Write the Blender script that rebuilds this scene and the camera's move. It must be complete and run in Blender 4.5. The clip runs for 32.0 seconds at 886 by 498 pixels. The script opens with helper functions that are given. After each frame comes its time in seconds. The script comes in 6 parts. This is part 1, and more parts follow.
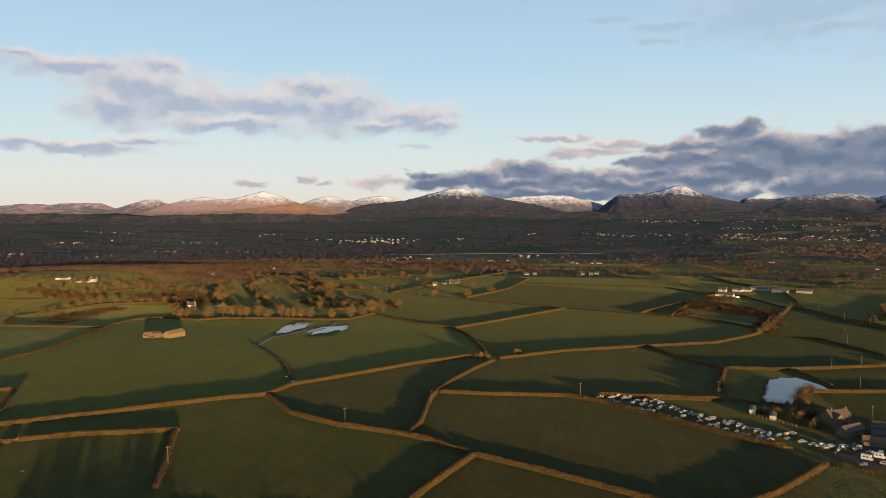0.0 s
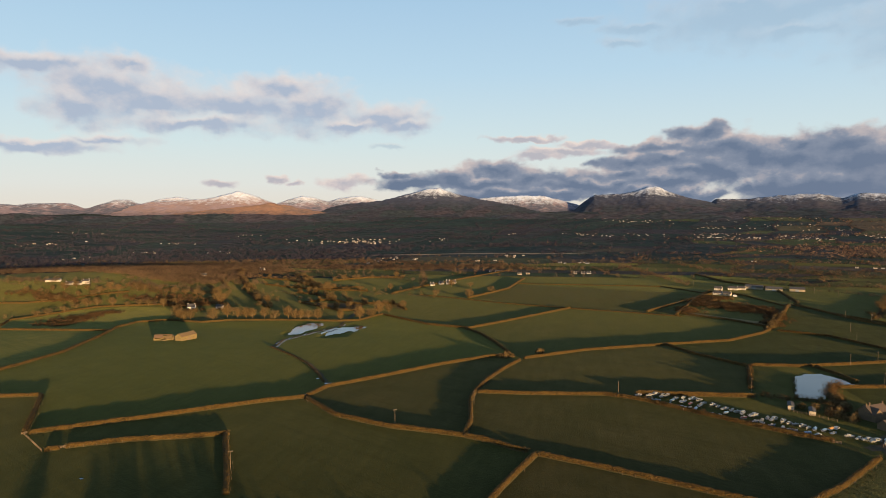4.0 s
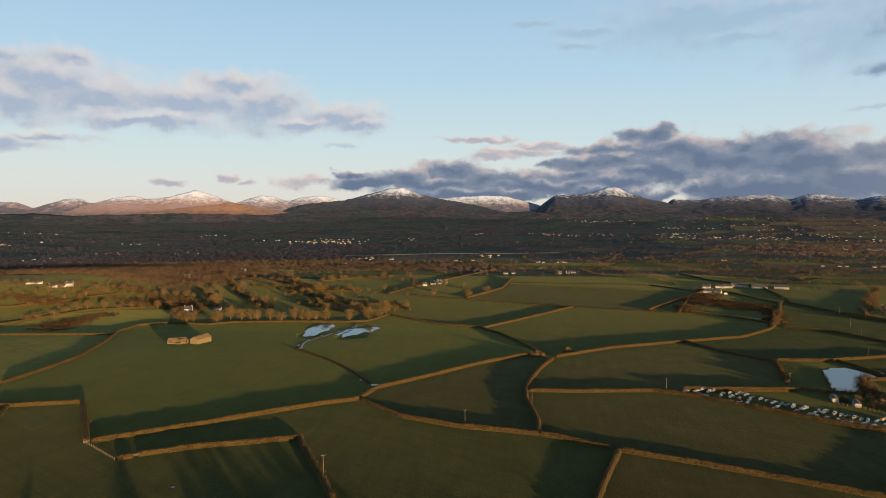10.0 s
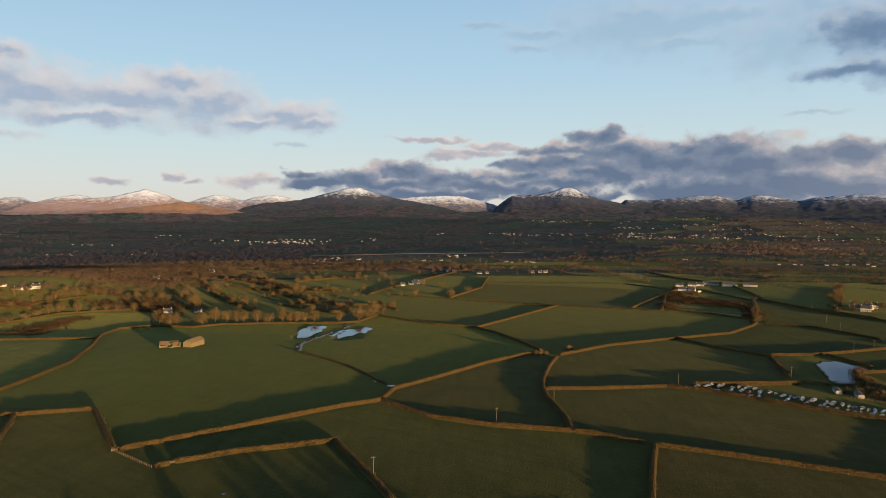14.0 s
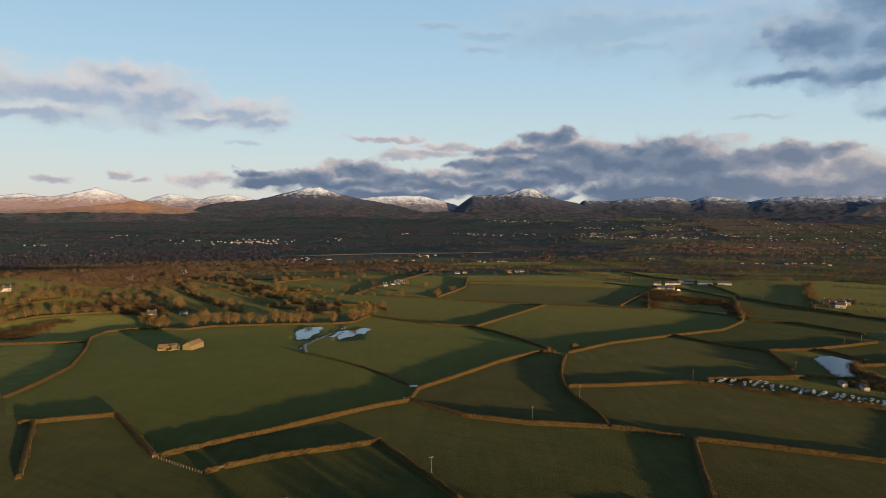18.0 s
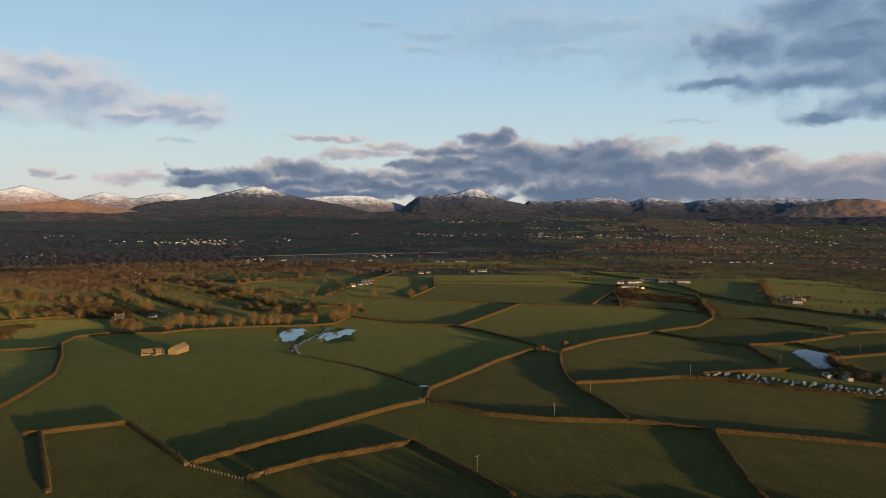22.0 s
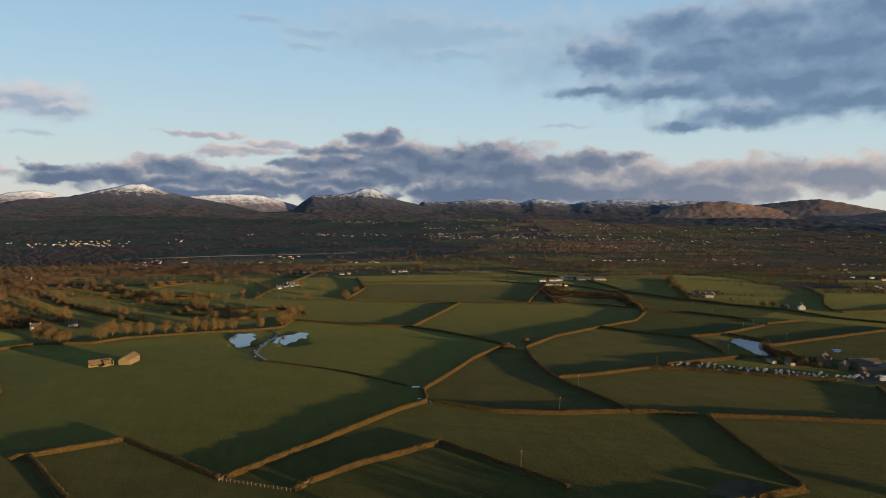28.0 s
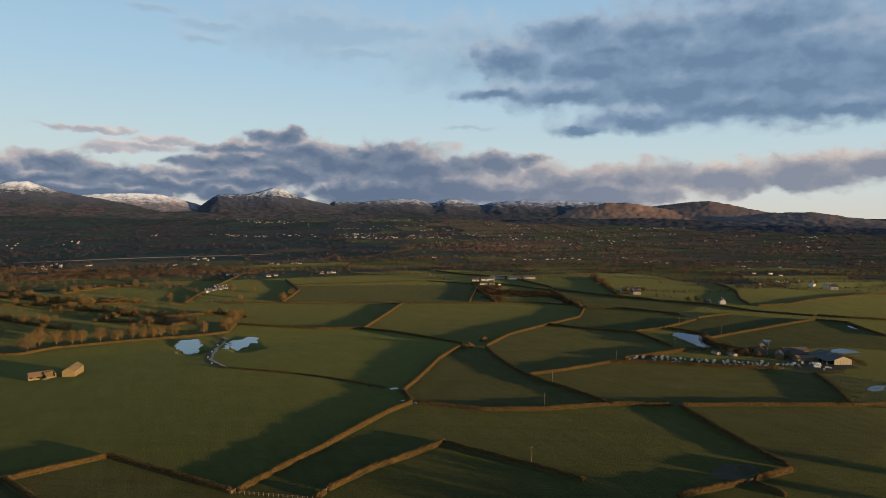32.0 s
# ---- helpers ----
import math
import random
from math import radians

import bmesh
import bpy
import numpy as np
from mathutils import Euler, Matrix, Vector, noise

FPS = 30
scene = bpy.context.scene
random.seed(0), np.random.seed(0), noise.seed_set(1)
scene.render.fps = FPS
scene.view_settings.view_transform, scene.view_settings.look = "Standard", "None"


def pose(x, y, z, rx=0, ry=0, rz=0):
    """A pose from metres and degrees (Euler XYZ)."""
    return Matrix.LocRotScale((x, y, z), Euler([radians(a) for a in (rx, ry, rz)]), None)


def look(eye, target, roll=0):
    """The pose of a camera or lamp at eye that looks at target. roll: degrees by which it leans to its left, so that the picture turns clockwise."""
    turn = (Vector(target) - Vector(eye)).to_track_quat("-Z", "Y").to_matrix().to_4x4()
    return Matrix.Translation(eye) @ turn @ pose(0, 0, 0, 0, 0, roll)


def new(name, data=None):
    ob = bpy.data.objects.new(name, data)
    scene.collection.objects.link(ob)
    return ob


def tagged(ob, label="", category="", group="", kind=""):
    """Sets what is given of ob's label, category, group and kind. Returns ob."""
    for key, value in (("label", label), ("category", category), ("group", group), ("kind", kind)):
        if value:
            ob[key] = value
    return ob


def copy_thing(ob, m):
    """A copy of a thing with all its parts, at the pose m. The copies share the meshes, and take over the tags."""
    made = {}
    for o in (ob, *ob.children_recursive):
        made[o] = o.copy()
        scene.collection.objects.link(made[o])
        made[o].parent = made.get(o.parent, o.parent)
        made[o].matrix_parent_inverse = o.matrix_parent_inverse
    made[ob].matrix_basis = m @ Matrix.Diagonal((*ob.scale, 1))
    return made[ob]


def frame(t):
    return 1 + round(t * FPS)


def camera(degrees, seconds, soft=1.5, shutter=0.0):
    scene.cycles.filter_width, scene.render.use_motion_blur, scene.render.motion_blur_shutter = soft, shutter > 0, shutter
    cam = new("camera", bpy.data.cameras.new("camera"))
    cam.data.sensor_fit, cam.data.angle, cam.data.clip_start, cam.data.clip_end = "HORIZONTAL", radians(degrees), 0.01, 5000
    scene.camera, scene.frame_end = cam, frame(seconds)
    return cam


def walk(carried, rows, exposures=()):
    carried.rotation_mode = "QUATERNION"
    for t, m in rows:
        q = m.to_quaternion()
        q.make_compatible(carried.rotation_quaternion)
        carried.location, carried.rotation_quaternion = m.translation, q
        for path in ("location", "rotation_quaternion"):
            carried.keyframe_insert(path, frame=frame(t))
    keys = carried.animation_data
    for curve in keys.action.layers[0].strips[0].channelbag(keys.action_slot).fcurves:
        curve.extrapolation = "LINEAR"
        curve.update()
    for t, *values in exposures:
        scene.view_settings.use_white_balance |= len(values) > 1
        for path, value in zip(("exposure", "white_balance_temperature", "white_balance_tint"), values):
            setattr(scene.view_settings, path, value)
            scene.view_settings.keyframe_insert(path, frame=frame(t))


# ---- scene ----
cam = camera(68.8, 32.0, soft=0.6)
PATH = [
    (0.0, pose(11.28, 14.34, 112.56, 86.096, 0.136, 13.676)),
    (3.0, pose(-17.15, 7.98, 112.73, 86.103, 0.137, 11.820)),
    (6.0, pose(-44.87, 2.49, 112.84, 86.103, 0.101, 9.893)),
    (9.0, pose(-72.82, -2.10, 112.90, 86.100, 0.033, 7.921)),
    (10.0, pose(-82.28, -3.43, 112.91, 86.099, 0.005, 7.203)),
    (13.0, pose(-111.28, -6.67, 112.91, 86.098, -0.098, 4.108)),
    (16.5, pose(-146.28, -8.89, 112.83, 86.106, -0.242, 0.515)),
    (18.0, pose(-161.63, -9.22, 112.78, 86.114, -0.310, -0.926)),
    (19.0, pose(-171.95, -9.20, 112.73, 86.122, -0.357, -2.315)),
    (23.0, pose(-213.70, -6.90, 112.50, 86.170, -0.554, -7.362)),
    (24.0, pose(-224.18, -5.68, 112.43, 86.188, -0.605, -8.706)),
    (26.5, pose(-250.33, -1.28, 112.22, 86.244, -0.731, -13.378)),
    (28.0, pose(-265.91, 2.39, 112.08, 86.287, -0.806, -16.179)),
    (30.0, pose(-286.51, 8.66, 111.87, 86.355, -0.903, -20.120)),
    (32.0, pose(-306.85, 16.71, 111.63, 86.437, -0.996, -24.484)),
]
walk(cam, PATH, [(0.0, 1.44, 6480, 10), (13.0, 1.34, 6280, 8), (32.0, 1.22, 6150, 7)])

# ---- world, sun ----
SUN_AZ, SUN_EL = 142.3, 3.9          # degrees clockwise from +y, degrees above the horizon


def node(tree, node_type, **values):
    n = tree.nodes.new(node_type)
    for key, value in values.items():
        if key == "op":
            n.operation = value
        elif key == "blend":
            n.blend_type = value
        elif key == "kind":
            n.data_type = value
        elif key[0] == "i" and key[1:].isdigit():
            s = n.inputs[int(key[1:])]
            if isinstance(value, bpy.types.NodeSocket):
                tree.links.new(value, s)
            else:
                s.default_value = value
    return n


def ramp(tree, fac, stops):
    n = tree.nodes.new("ShaderNodeValToRGB")
    while len(n.color_ramp.elements) < len(stops):
        n.color_ramp.elements.new(0.5)
    for e, (p, c) in zip(n.color_ramp.elements, stops):
        e.position, e.color = p, (*c, 1)
    tree.links.new(fac, n.inputs[0])
    return n.outputs[0]


# clouds: azimuth, elevation, half-width, half-height in degrees
FAIR = ((-38.3, 9.1, 4.9, 1.8), (-34.8, 8.2, 3.7, 1.7), (-40.2, 7.6, 2.6, 1.3), (-43.2, 10.4, 4.5, 0.8), (-46.5, 10.9, 2.1, 0.45), (-28.3, 8.2, 4.8, 1.65), (-22.4, 8.1, 3.6, 1.8), (-24.8, 9.8, 3.8, 0.9),
        (-32.0, 6.6, 5.3, 0.5), (-16.6, 7.4, 4.4, 1.05), (-14.1, 6.8, 2.5, 0.5), (-19.5, 6.7, 2.7, 0.45), (-36.9, 10.9, 2.5, 0.65), (-43.6, 4.5, 5.2, 0.42), (-38.3, 5.1, 2.5, 0.4), (-46.8, 4.5, 2.1, 0.35))
SMALL = ((-30.2, 2.0, 1.4, 0.33), (-25.8, 2.1, 0.9, 0.3), (-24.1, 2.0, 0.6, 0.25), (-19.9, 2.0, 1.9, 0.5), (-4.0, 5.8, 2.9, 0.3), (-1.2, 4.6, 3.3, 0.45), (1.2, 5.2, 2.5, 0.3), (-2.8, 4.3, 2.2, 0.35))
BANK_LOW = ((-15.6, 2.7, 1.6, 0.45), (-14.4, 1.9, 3.1, 0.6), (-10.1, 2.2, 3.4, 0.95), (-6.2, 2.9, 2.9, 1.0), (-3.0, 2.3, 2.9, 0.95), (-0.2, 1.9, 2.8, 0.8), (4.0, 1.7, 3.2, 0.6), (10.4, 5.7, 2.9, 1.0),
            (7.5, 4.6, 4.7, 0.65), (4.8, 3.5, 3.1, 0.8), (12.4, 4.4, 4.4, 1.2), (11.3, 2.8, 3.9, 1.2), (16.3, 3.5, 4.8, 1.8), (17.5, 1.5, 4.0, 1.45), (17.3, 4.8, 2.0, 0.7), (22.2, 2.9, 6.9, 2.2),
            (28.7, 3.9, 3.0, 1.1), (32.4, 4.1, 2.2, 0.65), (25.3, 1.7, 7.4, 1.2), (35.1, 2.2, 6.2, 1.6), (40.7, 2.6, 5.5, 1.5), (47.3, 2.9, 5.5, 1.35), (53.4, 3.3, 5.0, 1.3), (58.5, 3.7, 5.0, 1.2), (66.0, 3.6, 6.0, 1.3), (8.5, 3.7, 3.5, 0.8), (-8.0, 1.8, 6.0, 0.6), (0.0, 1.6, 6.0, 0.5), (20.0, 1.4, 7.0, 1.3), (29.0, 1.4, 9.0, 1.1), (38.0, 1.5, 9.0, 0.9), (14.0, 3.6, 5.0, 1.5), (4.0, 2.4, 3.5, 0.8), (9.5, 2.6, 2.5, 0.7), (7.5, 1.9, 3.5, 0.7), (16.0, 1.2, 2.6, 1.0), (1.0, 1.5, 4.0, 0.55), (6.0, 1.0, 3.0, 0.6), (9.6, 1.0, 1.8, 0.6), (-6.0, 1.0, 6.0, 0.6), (-1.0, 0.9, 2.6, 0.5), (21.0, 4.5, 4.0, 1.2), (12.6, 2.4, 2.2, 0.7), (11.0, 0.8, 1.6, 0.45), (14.2, 1.4, 1.4, 0.6))
HIGH = ((41.5, 7.7, 5.4, 0.85), (48.4, 8.5, 6.2, 0.95), (56.1, 8.1, 5.7, 0.9), (34.9, 9.7, 5.2, 0.95), (29.0, 10.0, 3.4, 0.55), (37.2, 11.8, 6.5, 1.65), (46.1, 12.1, 7.6, 2.4), (54.1, 11.8, 6.7, 2.6),
        (30.0, 12.8, 3.7, 1.3), (42.1, 14.5, 6.2, 1.7), (50.5, 14.6, 7.9, 2.0), (35.2, 14.8, 4.3, 1.25), (36.4, 7.0, 2.8, 0.45), (60.0, 11.0, 5.5, 3.0), (68.0, 13.0, 7.0, 4.0), (56.0, 18.0, 12.0, 2.5), (44.0, 10.0, 8.0, 1.7), (53.0, 9.8, 8.0, 1.9), (38.5, 13.2, 6.0, 1.5))
WISP = ((13.4, 15.3, 5.2, 0.6), (20.1, 14.7, 4.9, 0.8), (17.2, 13.0, 4.3, 0.5), (5.2, 14.4, 2.6, 0.4), (4.3, 13.3, 1.7, 0.3), (0.5, 15.3, 1.6, 0.3), (26.0, 14.6, 4.5, 1.5), (26.6, 7.2, 2.5, 0.2), (53.9, 6.9, 2.6, 0.2), (-16.0, 5.0, 1.2, 0.2), (14.0, 14.5, 8.0, 1.9), (25.0, 12.6, 6.0, 2.2))


def build_world():
    world = bpy.data.worlds.new("sky")
    scene.world = world
    world.use_nodes = True
    tr = world.node_tree
    tr.nodes.clear()
    sky = node(tr, "ShaderNodeTexSky")
    sky.sky_type, sky.sun_disc = "NISHITA", False
    sky.sun_elevation, sky.sun_rotation = radians(SUN_EL), radians(SUN_AZ)
    sky.air_density, sky.dust_density, sky.ozone_density = 1.0, 1.4, 1.6
    place = tr.nodes.new("ShaderNodeTexCoord").outputs["Generated"]
    xyz = node(tr, "ShaderNodeSeparateXYZ", i0=place).outputs
    az = node(tr, "ShaderNodeMath", op="MULTIPLY", i0=node(tr, "ShaderNodeMath", op="ARCTAN2", i0=xyz[0], i1=xyz[1]).outputs[0], i1=57.2958).outputs[0]
    el = node(tr, "ShaderNodeMath", op="MULTIPLY", i0=node(tr, "ShaderNodeMath", op="ARCSINE", i0=xyz[2]).outputs[0], i1=57.2958).outputs[0]
    flat = node(tr, "ShaderNodeCombineXYZ", i0=az, i1=el).outputs[0]

    def fbm(scale_x, scale_y, detail, rough, shift):
        m = node(tr, "ShaderNodeVectorMath", op="MULTIPLY_ADD", i0=flat, i1=(scale_x, scale_y, 0), i2=(shift, shift, shift)).outputs[0]
        t = node(tr, "ShaderNodeTexNoise", i0=m)
        t.inputs["Scale"].default_value, t.inputs["Detail"].default_value, t.inputs["Roughness"].default_value = 1.0, detail, rough
        return t

    warp = fbm(0.42, 0.60, 4, 0.5, 3.1).outputs["Color"]
    warped = node(tr, "ShaderNodeVectorMath", op="MULTIPLY_ADD", i0=warp, i1=(4.4, 1.9, 0), i2=flat).outputs[0]
    warped = node(tr, "ShaderNodeVectorMath", op="SUBTRACT", i0=warped, i1=(2.2, 0.95, 0)).outputs[0]
    puff = fbm(0.52, 0.74, 9, 0.60, 7.7).outputs[0]
    above = fbm(0.52, 0.74, 9, 0.60, 7.7 + 0.30).outputs[0]
    relief = node(tr, "ShaderNodeMath", op="SUBTRACT", i0=puff, i1=above).outputs[0]
    swell = node(tr, "ShaderNodeMath", op="SUBTRACT", i0=fbm(0.20, 0.34, 5, 0.55, 21.3).outputs[0], i1=0.5).outputs[0]
    lobes = node(tr, "ShaderNodeTexVoronoi", i0=node(tr, "ShaderNodeVectorMath", op="MULTIPLY", i0=warped, i1=(0.6, 0.85, 0)).outputs[0])
    lobes.feature, lobes.voronoi_dimensions = "SMOOTH_F1", "2D"
    lobes.inputs["Scale"].default_value = 1.0
    lump = node(tr, "ShaderNodeMath", op="MULTIPLY_ADD", i0=lobes.outputs["Distance"], i1=0.5, i2=-0.2).outputs[0]

    def cover(group, shift, join):
        total = None
        for a, e, w, h in group:
            w, h = w * 1.1, h * 1.2
            v = node(tr, "ShaderNodeVectorMath", op="MULTIPLY_ADD", i0=warped, i1=(1 / w, 1 / h, 0), i2=(-a / w, -(e + shift * h) / h, 0)).outputs[0]
            d = node(tr, "ShaderNodeVectorMath", op="LENGTH", i0=v).outputs["Value"]
            total = d if total is None else node(tr, "ShaderNodeMath", op="SMOOTH_MIN", i0=total, i1=d, i2=join).outputs[0]
        return total

    def layer(below, group, colours, thin, thick, most, torn, carve, join=0.35, billow=0.35):
        """Lay one family of clouds over the sky: sunlit tops, blue-grey bases."""
        d0, d1 = cover(group, 0.0, join), cover(group, 0.6, join)
        body = node(tr, "ShaderNodeMath", op="ADD", i0=d0, i1=lump).outputs[0]
        dens = node(tr, "ShaderNodeMath", op="MULTIPLY_ADD", i0=puff, i1=-torn, i2=node(tr, "ShaderNodeMath", op="ADD", i0=body, i1=0.5 * torn - 0.05).outputs[0]).outputs[0]
        alpha = node(tr, "ShaderNodeMapRange", i0=dens, i1=thin, i2=thick, i3=0.0, i4=most)
        alpha.interpolation_type = "SMOOTHSTEP"
        side = node(tr, "ShaderNodeMath", op="SUBTRACT", i0=d0, i1=d1).outputs[0]
        shade = node(tr, "ShaderNodeMath", op="MULTIPLY_ADD", i0=side, i1=0.50, i2=node(tr, "ShaderNodeMath", op="MULTIPLY_ADD", i0=dens, i1=0.45, i2=0.10).outputs[0]).outputs[0]
        shade = node(tr, "ShaderNodeMath", op="MULTIPLY_ADD", i0=relief, i1=carve, i2=shade).outputs[0]
        shade = node(tr, "ShaderNodeMath", op="MULTIPLY_ADD", i0=swell, i1=billow, i2=shade).outputs[0]
        tint = colours(shade)
        lit = node(tr, "ShaderNodeVectorMath", op="SCALE", i0=tint)
        lit.inputs["Scale"].default_value = CLOUD_GAIN
        mixed = node(tr, "ShaderNodeMix", kind="RGBA")
        for i, v in ((0, alpha.outputs[0]), (6, below), (7, lit.outputs[0])):
            tr.links.new(v, mixed.inputs[i])
        return mixed.outputs[2]

    def tones(low, mid, top):
        return lambda shade: ramp(tr, shade, [(0.0, low), (0.38, mid), (0.85, top), (1.0, top)])

    def bank_tones(shade):
        west = node(tr, "ShaderNodeMapRange", i0=az, i1=20.0, i2=47.0).outputs[0]
        tint = node(tr, "ShaderNodeMix", kind="RGBA")
        for i, v in ((0, west), (6, tones((0.13, 0.175, 0.265), (0.225, 0.26, 0.34), (0.62, 0.52, 0.49))(shade)), (7, tones((0.27, 0.285, 0.35), (0.43, 0.395, 0.41), (0.76, 0.62, 0.54))(shade))):
            tr.links.new(v, tint.inputs[i])
        return tint.outputs[2]

    # clear evening air: cream at the horizon, pale blue above
    rise = node(tr, "ShaderNodeMapRange", i0=el, i1=0.0, i2=45.0).outputs[0]
    air = node(tr, "ShaderNodeVectorMath", op="SCALE", i0=ramp(tr, rise, AIR))
    air.inputs["Scale"].default_value = AIR_GAIN
    clear = node(tr, "ShaderNodeMix", kind="RGBA", i0=0.86)
    tr.links.new(sky.outputs[0], clear.inputs[6])
    tr.links.new(air.outputs[0], clear.inputs[7])
    full = layer(clear.outputs[2], WISP, tones((0.34, 0.43, 0.53), (0.46, 0.50, 0.56), (0.66, 0.61, 0.60)), 1.50, 0.20, 0.42, 0.9, 0.8)
    full = layer(full, HIGH, tones((0.155, 0.235, 0.36), (0.255, 0.345, 0.475), (0.47, 0.51, 0.58)), 1.30, 0.40, 0.93, 0.55, 0.6, 1.0, 0.45)
    full = layer(full, FAIR, tones((0.40, 0.46, 0.57), (0.60, 0.58, 0.61), (0.80, 0.70, 0.65)), 1.45, 0.30, 0.93, 0.80, 0.8, 0.5, 0.3)
    full = layer(full, SMALL, tones((0.46, 0.44, 0.48), (0.60, 0.53, 0.53), (0.80, 0.67, 0.60)), 1.25, 0.55, 0.92, 0.8, 1.4)
    full = layer(full, BANK_LOW, bank_tones, 1.08, 0.58, 0.97, 0.62, 0.80, 0.45, 0.6)
    bg = node(tr, "ShaderNodeBackground", i0=full, i1=SKY_STRENGTH)
    tr.links.new(bg.outputs[0], node(tr, "ShaderNodeOutputWorld").inputs[0])


SKY_STRENGTH, CLOUD_GAIN, AIR_GAIN = 0.056, 6.9, 7.8
AIR = [(0.0, (0.76, 0.71, 0.62)), (0.04, (0.71, 0.73, 0.70)), (0.12, (0.60, 0.71, 0.74)), (0.25, (0.46, 0.63, 0.76)), (0.42, (0.35, 0.53, 0.71)), (0.7, (0.19, 0.32, 0.48)), (1.0, (0.09, 0.16, 0.27))]
build_world()

sun_data = bpy.data.lights.new("sun", "SUN")
sun_data.energy, sun_data.angle, sun_data.color = 3.35, radians(0.6), (1.0, 0.65, 0.31)
sun = new("sun", sun_data)
sa, se = radians(SUN_AZ), radians(SUN_EL)
sun.matrix_world = look((0, 0, 300), (-math.sin(sa) * math.cos(se), -math.cos(sa) * math.cos(se), 300 - math.sin(se)))

# ---- materials ----
def material(name, build, rough=0.9, bump=0.0, bump_scale=1.0, metal=0.0, spec=0.3, sheen=0.0):
    m = bpy.data.materials.new(name)
    m.use_nodes = True
    t = m.node_tree
    b = t.nodes["Principled BSDF"]
    b.inputs["Roughness"].default_value, b.inputs["Metallic"].default_value = rough, metal
    b.inputs["Specular IOR Level"].default_value = spec
    b.inputs["Diffuse Roughness"].default_value = 1.0 if sheen else 0.3
    b.inputs["Sheen Weight"].default_value, b.inputs["Sheen Roughness"].default_value, b.inputs["Sheen Tint"].default_value = sheen, 0.5, (0.50, 0.49, 0.13, 1)
    pos = t.nodes.new("ShaderNodeTexCoord").outputs["Object"]
    wpos = t.nodes.new("ShaderNodeNewGeometry").outputs["Position"]
    col = build(t, pos, wpos)
    if isinstance(col, tuple):
        b.inputs["Base Color"].default_value = (*col, 1)
    else:
        t.links.new(col, b.inputs["Base Color"])
    if bump:
        n = noise_at(t, wpos, bump_scale, 6)
        bn = node(t, "ShaderNodeBump")
        bn.inputs["Strength"].default_value, bn.inputs["Distance"].default_value = 1.0, bump
        t.links.new(n, bn.inputs["Height"])
        t.links.new(bn.outputs[0], b.inputs["Normal"])
    return m


def noise_at(t, pos, scale, detail=4, rough=0.55, stretch=None):
    if stretch:
        pos = node(t, "ShaderNodeVectorMath", op="MULTIPLY", i0=pos, i1=stretch).outputs[0]
    n = node(t, "ShaderNodeTexNoise", i0=pos)
    n.inputs["Scale"].default_value, n.inputs["Detail"].default_value, n.inputs["Roughness"].default_value = scale, detail, rough
    return n.outputs[0]


def mixc(t, fac, a, b, blend="MIX"):
    n = node(t, "ShaderNodeMix", kind="RGBA")
    n.blend_type = blend
    for i, v in ((0, fac), (6, a), (7, b)):
        if isinstance(v, bpy.types.NodeSocket):
            t.links.new(v, n.inputs[i])
        else:
            n.inputs[i].default_value = (*v, 1) if isinstance(v, tuple) else v
    return n.outputs[2]


def two_tone(a, b, c, scale, fine):
    """Base colour a to b over large patches, with c in the grain."""
    def build(t, pos, wpos):
        big = ramp(t, noise_at(t, wpos, scale, 5), [(0.32, a), (0.68, b)])
        grain = ramp(t, noise_at(t, wpos, fine, 4, 0.7), [(0.35, (0, 0, 0)), (0.75, (1, 1, 1))])
        return mixc(t, grain, big, c)
    return build


def grass_build(t, pos, wpos, tones=((0.0254, 0.0270, 0.0098), (0.0304, 0.0290, 0.0110), (0.0383, 0.0311, 0.0142))):
    big = ramp(t, noise_at(t, wpos, 0.006, 4), list(zip((0.3, 0.5, 0.72), tones)))
    mid = ramp(t, noise_at(t, wpos, 0.05, 6, 0.65), [(0.33, (0.66, 0.72, 0.64)), (0.7, (1.28, 1.18, 1.14))])
    fine = ramp(t, noise_at(t, wpos, 0.9, 5, 0.75), [(0.3, (0.66, 0.68, 0.66)), (0.75, (1.3, 1.26, 1.26))])
    rows = ramp(t, noise_at(t, wpos, 0.30, 3, 0.5, (1.0, 0.10, 1)), [(0.35, (0.80, 0.83, 0.80)), (0.65, (1.16, 1.13, 1.1))])
    xyz = node(t, "ShaderNodeSeparateXYZ", i0=wpos).outputs       # wheel tracks across the slope
    u = node(t, "ShaderNodeMath", op="MULTIPLY_ADD", i0=xyz[0], i1=0.45, i2=node(t, "ShaderNodeMath", op="MULTIPLY", i0=xyz[1], i1=0.80).outputs[0]).outputs[0]
    v = node(t, "ShaderNodeMath", op="MULTIPLY_ADD", i0=xyz[0], i1=0.012, i2=node(t, "ShaderNodeMath", op="MULTIPLY", i0=xyz[1], i1=-0.007).outputs[0]).outputs[0]
    track = ramp(t, noise_at(t, node(t, "ShaderNodeCombineXYZ", i0=u, i1=v).outputs[0], 0.38, 3, 0.6), [(0.40, (1.1, 1.08, 1.06)), (0.56, (1.0, 1.0, 1.0)), (0.62, (0.72, 0.74, 0.74)), (0.68, (1.0, 1.0, 1.0))])
    base = mixc(t, 1.0, mixc(t, 1.0, mixc(t, 1.0, big, mid, "MULTIPLY"), fine, "MULTIPLY"), rows, "MULTIPLY")
    return mixc(t, 1.0, mixc(t, 1.0, base, track, "MULTIPLY"), (0.9, 0.9, 0.9), "MULTIPLY")


